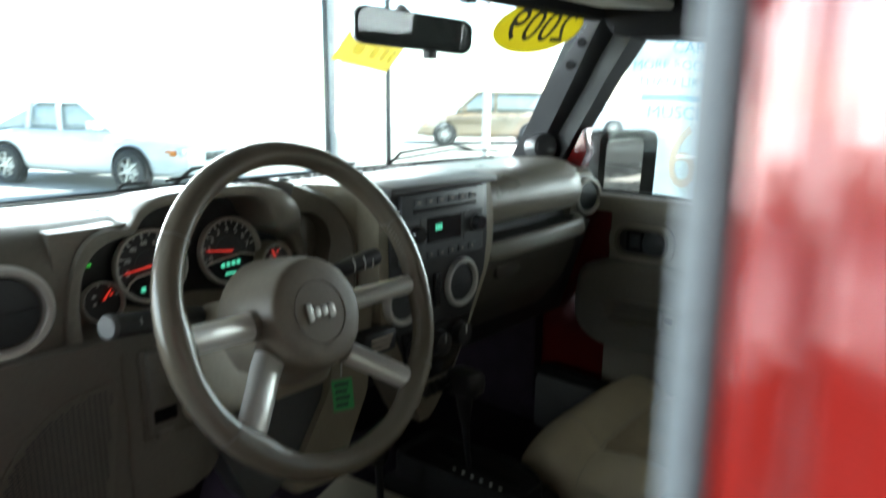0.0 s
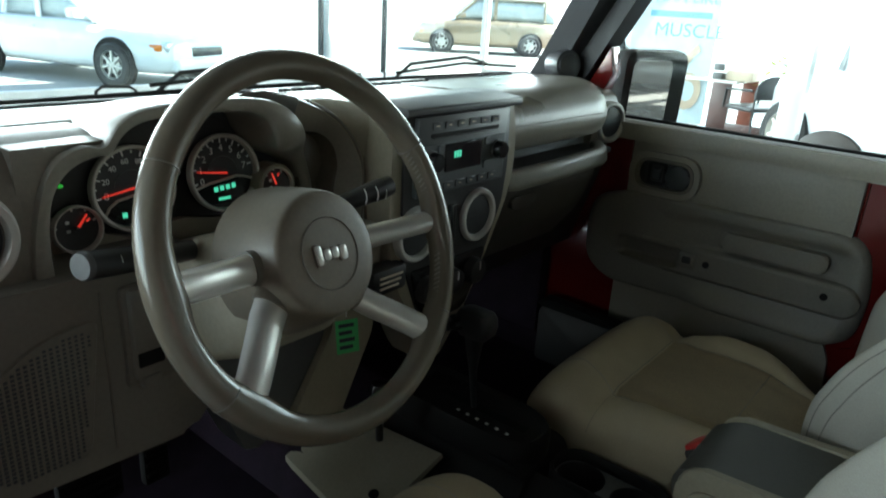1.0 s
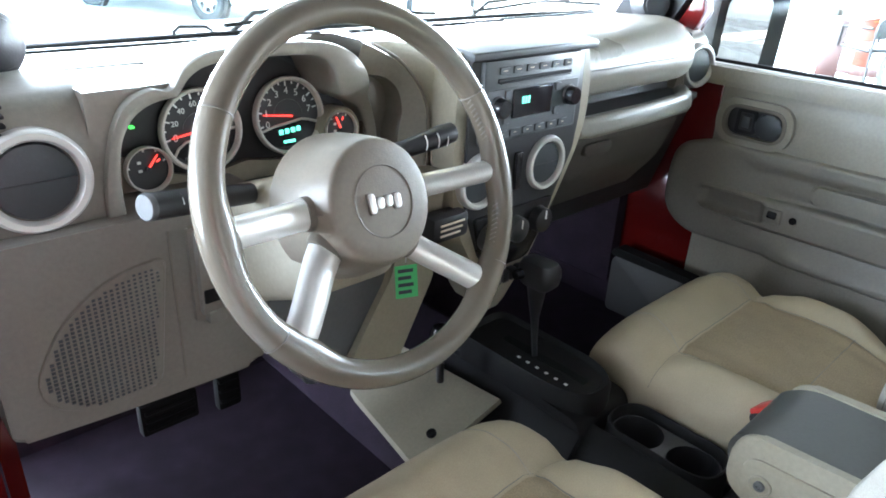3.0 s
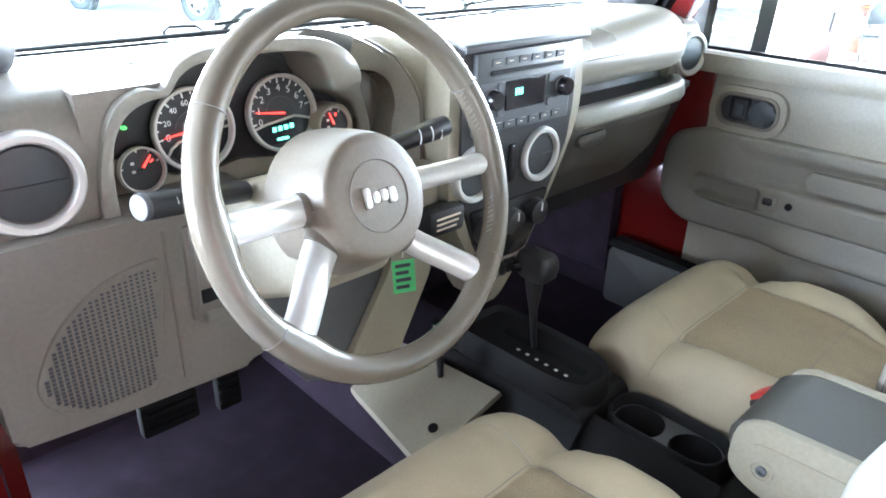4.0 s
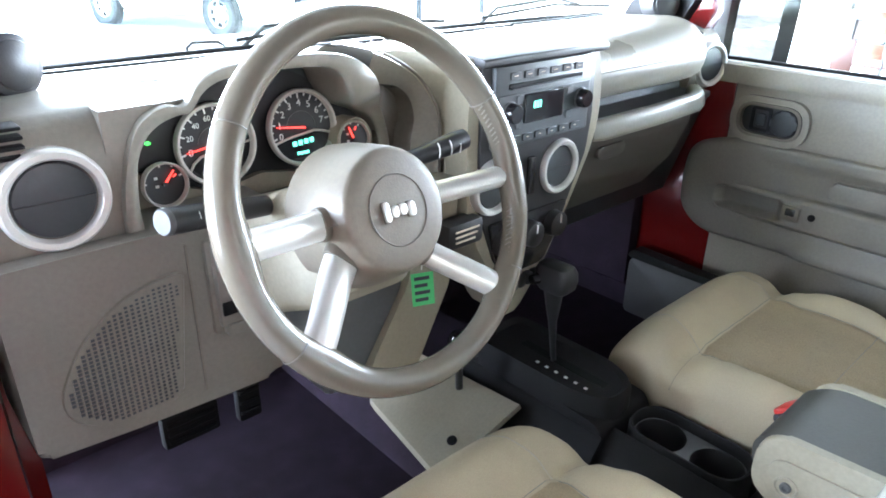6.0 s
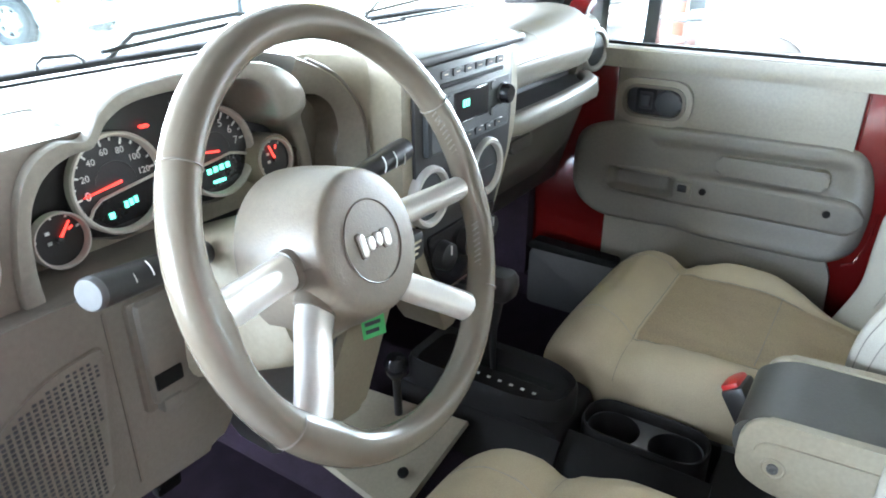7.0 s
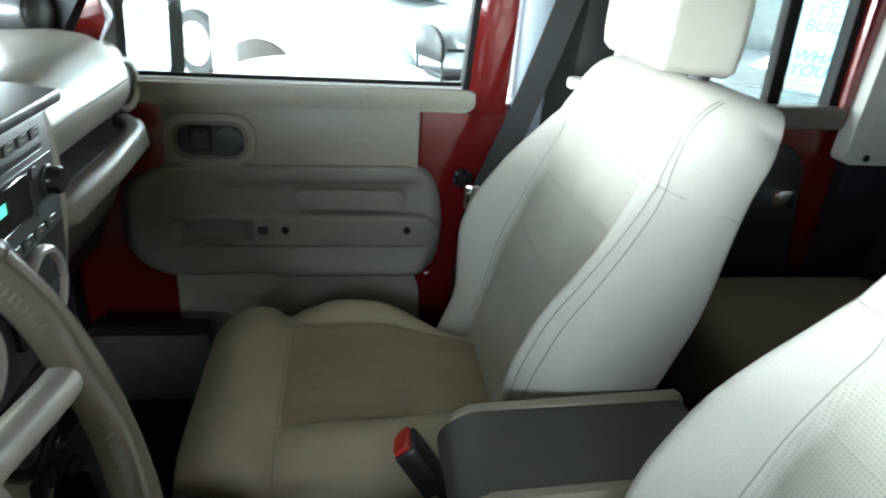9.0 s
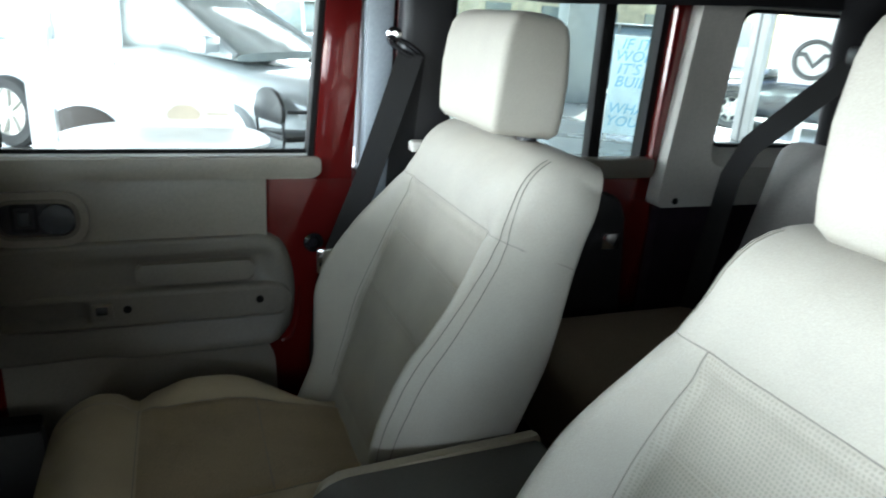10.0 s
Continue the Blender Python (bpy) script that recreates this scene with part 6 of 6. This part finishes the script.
# ---- steering wheel ----
WM = facing((-0.379, -0.203, 1.1445), Vector((0.0545, -0.931, 0.3675))) @ Matrix.Rotation(radians(-2), 4, "Z")
sw = thing("steering_wheel", (-0.379, -0.203, 1.1445), "tan leather steering wheel with four silver spokes", "steering wheel")
RIM, TR = 0.183, 0.0146
THUMB = [(radians(g), w) for g, w in ((-2, 9), (182, 9), (-46, 10), (-134, 10))]  # where the rim swells round the spoke ends
secs = []
for q in range(96):
    a = 2 * math.pi * q / 96
    row = []
    for k in range(16):
        b = 2 * math.pi * k / 16
        grip = max(math.exp(-(math.degrees(math.atan2(math.sin(a - g), math.cos(a - g))) / w) ** 2) for g, w in THUMB)
        rr = RIM + TR * math.cos(b) * (1.02 + 0.02 * math.cos(3 * b)) - 0.007 * grip * max(0.0, -math.cos(b)) ** 1.5
        row.append(WM @ Vector((rr * math.cos(a), rr * math.sin(a), TR * 1.05 * math.sin(b))))
    secs.append(row)
secs.append(secs[0])
bm = loft(secs, cap=False)
bmesh.ops.remove_doubles(bm, verts=bm.verts, dist=1e-6)
rim = part("rim", bm, LEATHER, sw)
for deg in (28, 148, -38, -145):
    a = radians(deg)
    part("rim_joint", tube([WM @ Vector(((RIM + (TR + 0.0004) * math.cos(b)) * math.cos(a), (RIM + (TR + 0.0004) * math.cos(b)) * math.sin(a), (TR * 1.05 + 0.0004) * math.sin(b))) for b in np.linspace(0, 2 * math.pi, 21)[:-1]], 0.0008, 5, True), KHAKI_DARK, rim)
stitches = []
for i in range(34):
    a = radians(26 - 64 * i / 33)
    r0, r1 = RIM - TR * 1.01, RIM - TR * 0.9
    stitches.append(tube([WM @ Vector((r0 * math.cos(a), r0 * math.sin(a), 0.001)), WM @ Vector((r1 * math.cos(a + 0.02), r1 * math.sin(a + 0.02), 0.0075))], 0.0009, 5))
part("stitching", merge(*stitches), THREAD, rim)["kind"] = "stuff"
hub = part("hub", lathe([(0.0, 0.005), (0.03, 0.0045), (0.052, 0.003), (0.0605, 0.0015), (0.0635, 0.0), (0.065, -0.003), (0.0685, -0.014), (0.0735, -0.035), (0.079, -0.062), (0.081, -0.082), (0.075, -0.09)], WM @ Matrix.Translation((0, -0.009, 0)), 56), HUB, sw)
part("hub_ring", tube([WM @ Vector((0.037 * math.cos(a), 0.037 * math.sin(a) - 0.01, 0.0045)) for a in np.linspace(0, 2 * math.pi, 49)[:-1]], 0.0007, 5, True), KHAKI_DARK, hub)
for side, (a0, a1) in ((1, (-0.063, -0.083)), (-1, (0.063, 0.083))):
    part("hub_seam", tube([WM @ Vector((side * r, -0.009, h + 0.0006)) for r, h in ((0.05, 0.0018), (0.063, -0.005), (0.071, -0.016), (0.078, -0.034))], 0.0008, 5), KHAKI_DARK, hub)
EMB = WM @ Matrix.Translation((0.0, -0.008, 0.0045)) @ Matrix.Rotation(radians(2), 4, "Z")
badge_forms = ((-0.0215, -0.0135, -0.011, 0.0095), (-0.012, -0.0025, -0.008, 0.0035), (-0.001, 0.0085, -0.008, 0.0035), (0.010, 0.0195, -0.012, 0.0035))
badge = part("badge", merge(*[prism(rounded([(x0, y0), (x1, y0), (x1, y1), (x0, y1)], 0.0036, 5), "z", 0.0005, 0.0035, 0.0012, 2, EMB) for x0, x1, y0, y1 in badge_forms]), SILVER, hub, "small silver emblem")
part("badge_base", merge(*[prism(rounded([(x0 - 0.0012, y0 - 0.0012), (x1 + 0.0012, y0 - 0.0012), (x1 + 0.0012, y1 + 0.0012), (x0 - 0.0012, y1 + 0.0012)], 0.0042, 5), "z", 0.0, 0.0016, 0, 1, EMB) for x0, x1, y0, y1 in badge_forms]), KHAKI_DARK, badge)
for x0, y0, x1, y1, w0, w1 in ((-0.062, -0.006, -0.171, -0.005, 0.0155, 0.0145), (0.062, -0.006, 0.171, -0.006, 0.0135, 0.0125), (-0.052, -0.036, -0.126, -0.113, 0.0195, 0.0175), (0.038, -0.056, 0.117, -0.125, 0.0145, 0.0155)):
    p, q = Vector((x0, y0, 0)), Vector((x1, y1, 0))
    d = (q - p).normalized()
    t = Vector((-d.y, d.x, 0))
    spk = []
    for k, h in ((0.0, -0.03), (0.3, -0.025), (0.6, -0.014), (0.85, -0.006), (1.0, -0.003)):
        w, c = w0 + (w1 - w0) * k, p + (q - p) * k
        spk.append([WM @ (c + t * (w * math.copysign(abs(math.cos(a)) ** 0.8, math.cos(a))) + Vector((0, 0, h + 0.012 * math.sin(a)))) for a in [2 * math.pi * n / 20 for n in range(20)]])
    sp = part("spoke", loft(spk), SILVER, sw, "satin silver spoke")
    part("spoke_gap", loft([[WM @ (p + d * r + t * ((w0 + g) * math.cos(a)) + Vector((0, 0, h + (0.012 + g) * math.sin(a)))) for a in [2 * math.pi * n / 24 for n in range(24)]] for r, h, g in ((0.004, -0.0298, 0.0022), (0.0145, -0.0286, 0.0022), (0.0155, -0.0285, 0.0006))]), KHAKI_DARK, sp)


col = thing("steering_column", (-0.388, -0.1, 1.1), "khaki steering column shroud with two stalks", "steering column")
part("shroud", loft([[WM @ Vector((x * k, y * k - 0.015, h)) for x, y in rounded([(-0.075, -0.085), (0.075, -0.085), (0.07, 0.05), (-0.07, 0.05)], 0.03)] for k, h in ((0.85, -0.07), (1.0, -0.09), (1.05, -0.2), (1.05, -0.3))]), KHAKI, col)
part("lower_shroud", prism(rounded([(-0.23, 1.04), (-0.42, 1.04), (-0.425, 0.93), (-0.37, 0.8), (-0.315, 0.82), (-0.24, 0.935)], 0.015), "y", -0.04, 0.02, 0.008), GREY, col)
lst = part("stalk", tube([(-0.46, -0.085, 1.125), (-0.53, -0.1, 1.137), (-0.575, -0.109, 1.144)], [0.011, 0.013, 0.0135], 16), BLACK, col, "black indicator stalk with a pale tip")
part("stalk_end", lathe([(0.0135, -0.002), (0.0135, 0.002), (0.012, 0.004), (0.0, 0.004)], facing((-0.577, -0.11, 1.1445), (-0.93, -0.3, 0.12)), 20), GREY, lst)
for x in (-0.545, -0.53, -0.51):
    part("stalk_print", tube([(x, -0.104 - 0.0125 * math.cos(b), 1.139 + 0.0125 * math.sin(b)) for b in np.linspace(0.2, 1.3, 6)], 0.0006, 5), WHITE_MARK, lst)
rst = part("stalk", tube([(-0.31, -0.085, 1.135), (-0.26, -0.098, 1.142), (-0.2, -0.1, 1.15), (-0.182, -0.1, 1.152)], [0.008, 0.011, 0.014, 0.013], 14), BLACK, col, "black wiper stalk with white print")
for x in (-0.235, -0.215, -0.2):
    part("stalk_print", tube([(x, -0.1 - 0.014 * math.cos(b), 1.147 + 0.014 * math.sin(b)) for b in np.linspace(-0.5, 0.9, 8)], 0.0008, 5), WHITE_MARK, rst)
part("ignition", box(-0.19, -0.12, -0.085, -0.05, 0.985, 1.025, 0.008, 2, None), BLACK, col)
for k in range(3):
    part("ignition_print", box(-0.178, -0.14 + 0.004 * k, -0.0865, -0.084, 0.996 + 0.008 * k, 0.9985 + 0.008 * k), STONE_TAN, col)
tag = thing("price_tag", (-0.24, -0.085, 0.95), "small green card tag hanging from the column", "tag")
TM = facing((-0.241, -0.088, 0.95), (-0.35, -0.9, 0.2))
part("card", box(-0.016, 0.016, -0.024, 0.022, -0.0006, 0.0006, 0, 1, TM), TAG_GREEN, tag)
for i in range(4):
    part("print_bar", box(-0.012, 0.01 - 0.003 * (i % 2), 0.012 - 0.01 * i, 0.017 - 0.01 * i, 0.0006, 0.001, 0, 1, TM), INK, tag)
part("string", tube([TM @ Vector((0, 0.026, 0)), (-0.235, -0.08, 1.0), (-0.23, -0.07, 1.03)], 0.0008, 5), WHITE_MARK, tag)
for x, w, z0, z1 in ((-0.485, 0.046, 0.652, 0.71), (-0.386, 0.021, 0.642, 0.72)):
    ped = thing("pedal", (x, 0.22, 0.62), "worn dark grey rubber foot pedal", "pedal", "foot pedals")
    pad = part("pad", box(x - w, x + w, 0.185, 0.205, z0, z1, 0.006), RUBBER, ped)
    for k in range(3):
        z = z0 + (z1 - z0) * (0.25 + 0.25 * k)
        part("tread_rib", box(x - w * 0.85, x + w * 0.85, 0.182, 0.187, z - 0.004, z + 0.004, 0.0015, 1), RUBBER, pad)
    part("arm", tube([(x, 0.2, 0.68), (x, 0.25, 0.8), (x, 0.28, 0.95)], 0.008, 8), BLACK, ped)

# ---- centre console ----
tun = thing("tunnel_trim", (-0.12, 0.0, 0.55), "khaki plastic tunnel cover with one screw", "trim panel")
part("panel", loft([[Vector(p) for p in s] for s in (
    [(-0.16, 0.16, 0.585), (-0.04, 0.15, 0.64), (-0.035, 0.15, 0.63), (-0.16, 0.16, 0.57)],
    [(-0.175, 0.05, 0.58), (-0.04, 0.04, 0.65), (-0.035, 0.04, 0.64), (-0.175, 0.05, 0.565)],
    [(-0.2, -0.08, 0.585), (-0.03, -0.1, 0.655), (-0.025, -0.1, 0.645), (-0.2, -0.08, 0.57)])]), KHAKI, tun)
part("screw", lathe([(0.0, 0.0), (0.009, 0.0), (0.009, 0.003), (0.006, 0.005), (0.0, 0.004)], facing((-0.146, -0.054, 0.612), (-0.4, 0, 1), (0, 1, 0)), 18), RUBBER, tun)

con = thing("centre_console", (0.04, -0.3, 0.5), "black plastic centre console with two cup holders", "console")
part("base", prism(rounded([(0.06, 0.5), (0.06, 0.66), (0.0, 0.69), (-0.24, 0.675), (-0.252, 0.64), (-0.254, 0.575), (-0.458, 0.575), (-0.462, 0.645), (-0.52, 0.645), (-0.95, 0.64), (-0.95, 0.5)], [0.02, 0.02, 0.02, 0.02, 0.01, 0.001, 0.001, 0.005, 0.005, 0.02, 0.02]), "x", 0.0, 0.14, 0.012, 3), CONSOLE, con)
part("skirt", prism(rounded([(0.001, 0.665), (0.001, 0.5), (-0.07, 0.5), (-0.062, 0.575), (-0.03, 0.625)], [0.01, 0, 0, 0.02, 0.03]), "y", -0.25, 0.06, 0.006), CONSOLE, con)
gate_out = rounded([(-0.002, 0.05), (0.0, -0.185), (0.025, -0.242), (0.098, -0.242), (0.128, -0.185), (0.128, 0.05)], [0.03, 0.03, 0.04, 0.04, 0.03, 0.03], 6)
gate = part("shift_bezel", loft([[Vector((x, y, 0.66)) for x, y in gate_out], [Vector((x, y, 0.705)) for x, y in gate_out], [Vector((0.063 + (x - 0.063) * 0.95, -0.09 + (y + 0.09) * 0.97, 0.713)) for x, y in gate_out], [Vector((0.063 + (x - 0.063) * 0.84, -0.09 + (y + 0.09) * 0.9, 0.704)) for x, y in gate_out]]), CONSOLE, con)
part("shift_slot", box(0.056, 0.074, -0.205, -0.02, 0.7035, 0.706, 0.001, 1), RUBBER, gate)
for i in range(6):
    part("shift_mark", box(0.032, 0.037, -0.188 + 0.021 * i, -0.182 + 0.021 * i, 0.7042, 0.7052), WHITE_MARK, gate)
cup_out = rounded([(0.032, -0.256), (0.032, -0.453), (0.13, -0.453), (0.13, -0.256)], 0.049, 10)


def level(pts, z):
    return [Vector((x, y, z)) for x, y in pts]


def shrunk(pts, d):
    """An outline drawn in by d all round, about the tray's middle."""
    return [(0.081 + (x - 0.081) * (1 - d / 0.049), -0.3545 + (y + 0.3545) * (1 - d / 0.0985)) for x, y in pts]


cup = part("cup_tray", loft([level(cup_out, 0.572), level(cup_out, 0.672), level(shrunk(cup_out, 0.0015), 0.6765), level(shrunk(cup_out, 0.004), 0.677), level(shrunk(cup_out, 0.006), 0.674), level(shrunk(cup_out, 0.007), 0.662), level(shrunk(cup_out, 0.008), 0.655)], cap=False), CONSOLE, con)
wells = [[(0.081 + 0.0405 * math.cos(a), yc + 0.0405 * math.sin(a)) for a in np.linspace(0, 2 * math.pi, 33)[:-1]] for yc in (-0.306, -0.403)]
bm = bmesh.new()
for pts in [shrunk(cup_out, 0.0078)] + wells:
    vs = [bm.verts.new((x, y, 0.657)) for x, y in pts]
    for a, b in zip(vs, vs[1:] + vs[:1]):
        bm.edges.new((a, b))
bmesh.ops.triangle_fill(bm, use_beauty=True, edges=bm.edges[:])
part("tray_floor", bm, GREY, cup)
for yc in (-0.306, -0.403):
    part("cup_holder", lathe([(0.0406, 0.6572), (0.039, 0.654), (0.036, 0.585), (0.03, 0.58), (0.0, 0.579)], Matrix.Translation((0.081, yc, 0)), 32, cap=False), BLACK, cup)
part("tray_side", prism(rounded([(0.031, 0.668), (0.031, 0.5), (-0.04, 0.5), (-0.032, 0.58), (0.0, 0.645)], [0.004, 0, 0, 0.03, 0.03]), "y", -0.47, -0.251, 0.006), CONSOLE, con)
part("tray_side", box(0.131, 0.145, -0.46, -0.252, 0.56, 0.655, 0.006), CONSOLE, con)
part("side_clip", tube([(-0.012, -0.39, 0.635), (-0.014, -0.41, 0.628), (-0.012, -0.43, 0.635)], 0.003, 6), GREY, con)
shift = thing("gear_lever", (0.04, -0.12, 0.7), "black automatic gear lever with a moulded knob", "gear lever")
part("stem", tube([(0.062, -0.094, 0.7), (0.047, -0.1, 0.745), (0.031, -0.107, 0.8), (0.022, -0.112, 0.84), (0.015, -0.116, 0.878)], [0.0048, 0.0055, 0.0075, 0.013, 0.0175], 16), BLACK, shift)
part("knob", loft([[Vector((0.011 + x * k, -0.118 + y * k, 0.898 + z)) for x, y in rounded([(-0.02, -0.036), (0.024, -0.036), (0.02, 0.032), (-0.02, 0.032)], 0.016)] for k, z in ((0.7, -0.026), (0.92, -0.018), (1.0, -0.003), (0.97, 0.01), (0.82, 0.019), (0.5, 0.023))]), BLACK, shift)
part("knob_button", lathe([(0.0, 0.0), (0.009, 0.0), (0.008, 0.012), (0.0, 0.013)], facing((-0.009, -0.1, 0.893), (-1, 0.2, 0)), 16), BLACK_GLOSS, shift)
tcase = thing("transfer_lever", (-0.08, 0.0, 0.66), "short black four-wheel-drive lever", "lever")
part("stem", tube([(-0.07, 0.01, 0.65), (-0.078, 0.006, 0.73)], 0.007, 10), BLACK, tcase)
part("knob", lathe([(0.008, -0.025), (0.017, -0.012), (0.02, 0.004), (0.014, 0.017), (0.0, 0.021)], Matrix.Translation((-0.079, 0.005, 0.752)), 20), BLACK_GLOSS, tcase)
arm = thing("console_armrest", (0.0, -0.65, 0.6), "dark grey padded armrest with khaki side plates", "armrest")
part("box", prism(rounded([(-0.54, 0.79), (-0.54, 0.845), (-0.80, 0.845), (-0.80, 0.6), (-0.6, 0.6)], [0.03, 0.01, 0.01, 0.01, 0.03]), "x", -0.05, 0.068, 0.006), GREY, arm)
part("lid", prism(rounded([(-0.512, 0.788), (-0.49, 0.815), (-0.489, 0.846), (-0.526, 0.871), (-0.81, 0.88), (-0.81, 0.84), (-0.55, 0.835), (-0.53, 0.8)], [0.012, 0.03, 0.03, 0.05, 0.01, 0.004, 0.02, 0.012], 8), "x", -0.058, 0.079, 0.003, 2), GREY_LID, arm)
plate_edge = [(-0.499, 0.79), (-0.498, 0.87), (-0.81, 0.887), (-0.81, 0.785), (-0.54, 0.77)]
plate = rounded(plate_edge, [0.035, 0.05, 0.01, 0.01, 0.03], 8)
inset = rounded([(-0.516, 0.795), (-0.516, 0.844), (-0.786, 0.858), (-0.786, 0.797), (-0.545, 0.783)], [0.03, 0.04, 0.01, 0.01, 0.025], 8)
for sx, x0, x1, xi in ((-1, -0.071, -0.059, -0.074), (1, 0.08, 0.094, 0.097)):
    sp = part("side_plate", prism(plate, "x", x0, x1, 0.004, 3), KHAKI, arm)
    part("plate_panel", prism(inset, "x", *sorted((xi, xi - sx * 0.006)), 0.002, 2), KHAKI, sp)
piv = part("pivot", lathe([(0.0, 0.0), (0.014, 0.0), (0.014, 0.0015), (0.0125, 0.002), (0.0105, -0.001), (0.0, -0.001)], facing((-0.0745, -0.541, 0.812), (-1, 0, 0)), 24), KHAKI, arm)
part("screw", lathe([(0.0, 0.0), (0.0065, 0.0), (0.0065, 0.003), (0.0035, 0.004), (0.003, 0.001), (0.0, 0.001)], facing((-0.0745, -0.541, 0.812), (-1, 0, 0)), 14), GREY, piv)
buc = thing("belt_buckle", (0.13, -0.47, 0.72), "black seat belt buckle with a red button", "buckle")
BM = Matrix.Translation((0.163, -0.474, 0.73)) @ Matrix.Rotation(radians(-35), 4, "X") @ Matrix.Rotation(radians(8), 4, "Y")
part("housing", box(-0.03, 0.03, -0.018, 0.018, -0.055, 0.03, 0.007, 2, BM), BLACK, buc)
part("release_button", box(-0.025, 0.025, -0.012, 0.015, 0.022, 0.037, 0.004, 2, BM), BELT_RED, buc)
part("stalk", box(-0.014, 0.014, -0.005, 0.005, -0.16, -0.05, 0.002, 1, BM), BLACK, buc)

# ---- windscreen fittings ----
rv = thing("rear_view_mirror", (-0.04, -0.05, 1.48), "black framed interior rear-view mirror", "mirror")
RM = facing((-0.055, -0.065, 1.482), (-0.36, -0.93, -0.075)) @ Matrix.Rotation(radians(-4), 4, "Z")
rpts = rounded([(-0.1, -0.023), (-0.088, -0.03), (0.092, -0.028), (0.103, -0.017), (0.101, 0.017), (0.088, 0.026), (-0.092, 0.026), (-0.103, 0.014)], 0.012)
part("shell", loft([[RM @ Vector((x * k, y * k, z)) for x, y in rpts] for k, z in ((0.7, -0.04), (0.95, -0.025), (1.0, -0.004), (0.99, 0.0))]), BLACK, rv)
part("mirror_glass", prism([(x * 0.95, y * 0.9) for x, y in rpts], "z", 0.0005, 0.002, 0, 1, RM), MIRROR, rv)
part("stem", tube([(-0.04, -0.04, 1.5), (-0.02, 0.0, 1.52), (-0.01, 0.015, 1.515)], 0.009, 10), BLACK, rv)
part("tab", box(-0.035, -0.015, -0.075, -0.06, 1.44, 1.455, 0.003), BLACK, rv)


def on_glass(x, z):
    t = (z - 1.215) / (1.545 - 1.215)
    return Vector((x, 0.285 - 0.3 * t - 0.004, z))


st = thing("year_sticker", on_glass(0.4, 1.48), "yellow oval windscreen sticker with reversed dark numerals", "sticker")
S1 = facing(on_glass(0.40, 1.525), (0, -0.74, -0.673)) @ Matrix.Rotation(radians(3), 4, "Z")
part("oval", prism([(0.15 * math.cos(a), 0.068 * math.sin(a)) for a in np.linspace(0, 2 * math.pi, 49)[:-1]], "z", -0.001, 0.0, 0, 1, S1), YELLOW, st)
for i, digit in enumerate("2009"):
    part("numeral", letters(digit, 0.112, S1 @ Matrix.Translation((0.085 - 0.057 * i, 0.0, 0.001)), 0.0004, True), INK, st, smooth=0)
pt = thing("price_sticker", on_glass(-0.08, 1.45), "yellow paper note on the windscreen with faint reversed print", "sticker")
S2 = facing(on_glass(-0.03, 1.457), (0, -0.74, -0.673)) @ Matrix.Rotation(radians(-9), 4, "Z")
part("paper", box(-0.072, 0.072, -0.034, 0.034, -0.0008, 0.0, 0, 1, S2), YELLOW_PAPER, pt)
for i, (x, w) in enumerate(((-0.03, 0.02), (0.01, 0.012), (0.035, 0.01), (0.055, 0.008))):
    part("print_bar", box(x - w / 2, x + w / 2, -0.012, 0.012, 0.0004, 0.001, 0, 1, S2), FAINT_PRINT, pt)
for x0, x1 in ((0.08, 0.56), (-0.56, -0.08)):
    v = thing("sun_visor", (x0, -0.1, 1.57), "pale grey padded sun visor folded against the roof", "sun visor", "sun visors")
    part("pad", box(x0, x1, -0.09, 0.09, -0.01, 0.01, 0.009, 3, Matrix.Translation((0, -0.13, 1.578)) @ Matrix.Rotation(radians(6), 4, "X")), HARDTOP, v)
    part("label_card", box(x0 + 0.1, x1 - 0.03, -0.06, 0.06, -0.0125, -0.0105, 0.001, 1, Matrix.Translation((0, -0.13, 1.578)) @ Matrix.Rotation(radians(6), 4, "X")), WHITE_MARK, v, "pale printed label")
    part("clip", box(x0 + 0.01, x0 + 0.04, -0.05, -0.03, 1.54, 1.57, 0.004), BLACK, v)
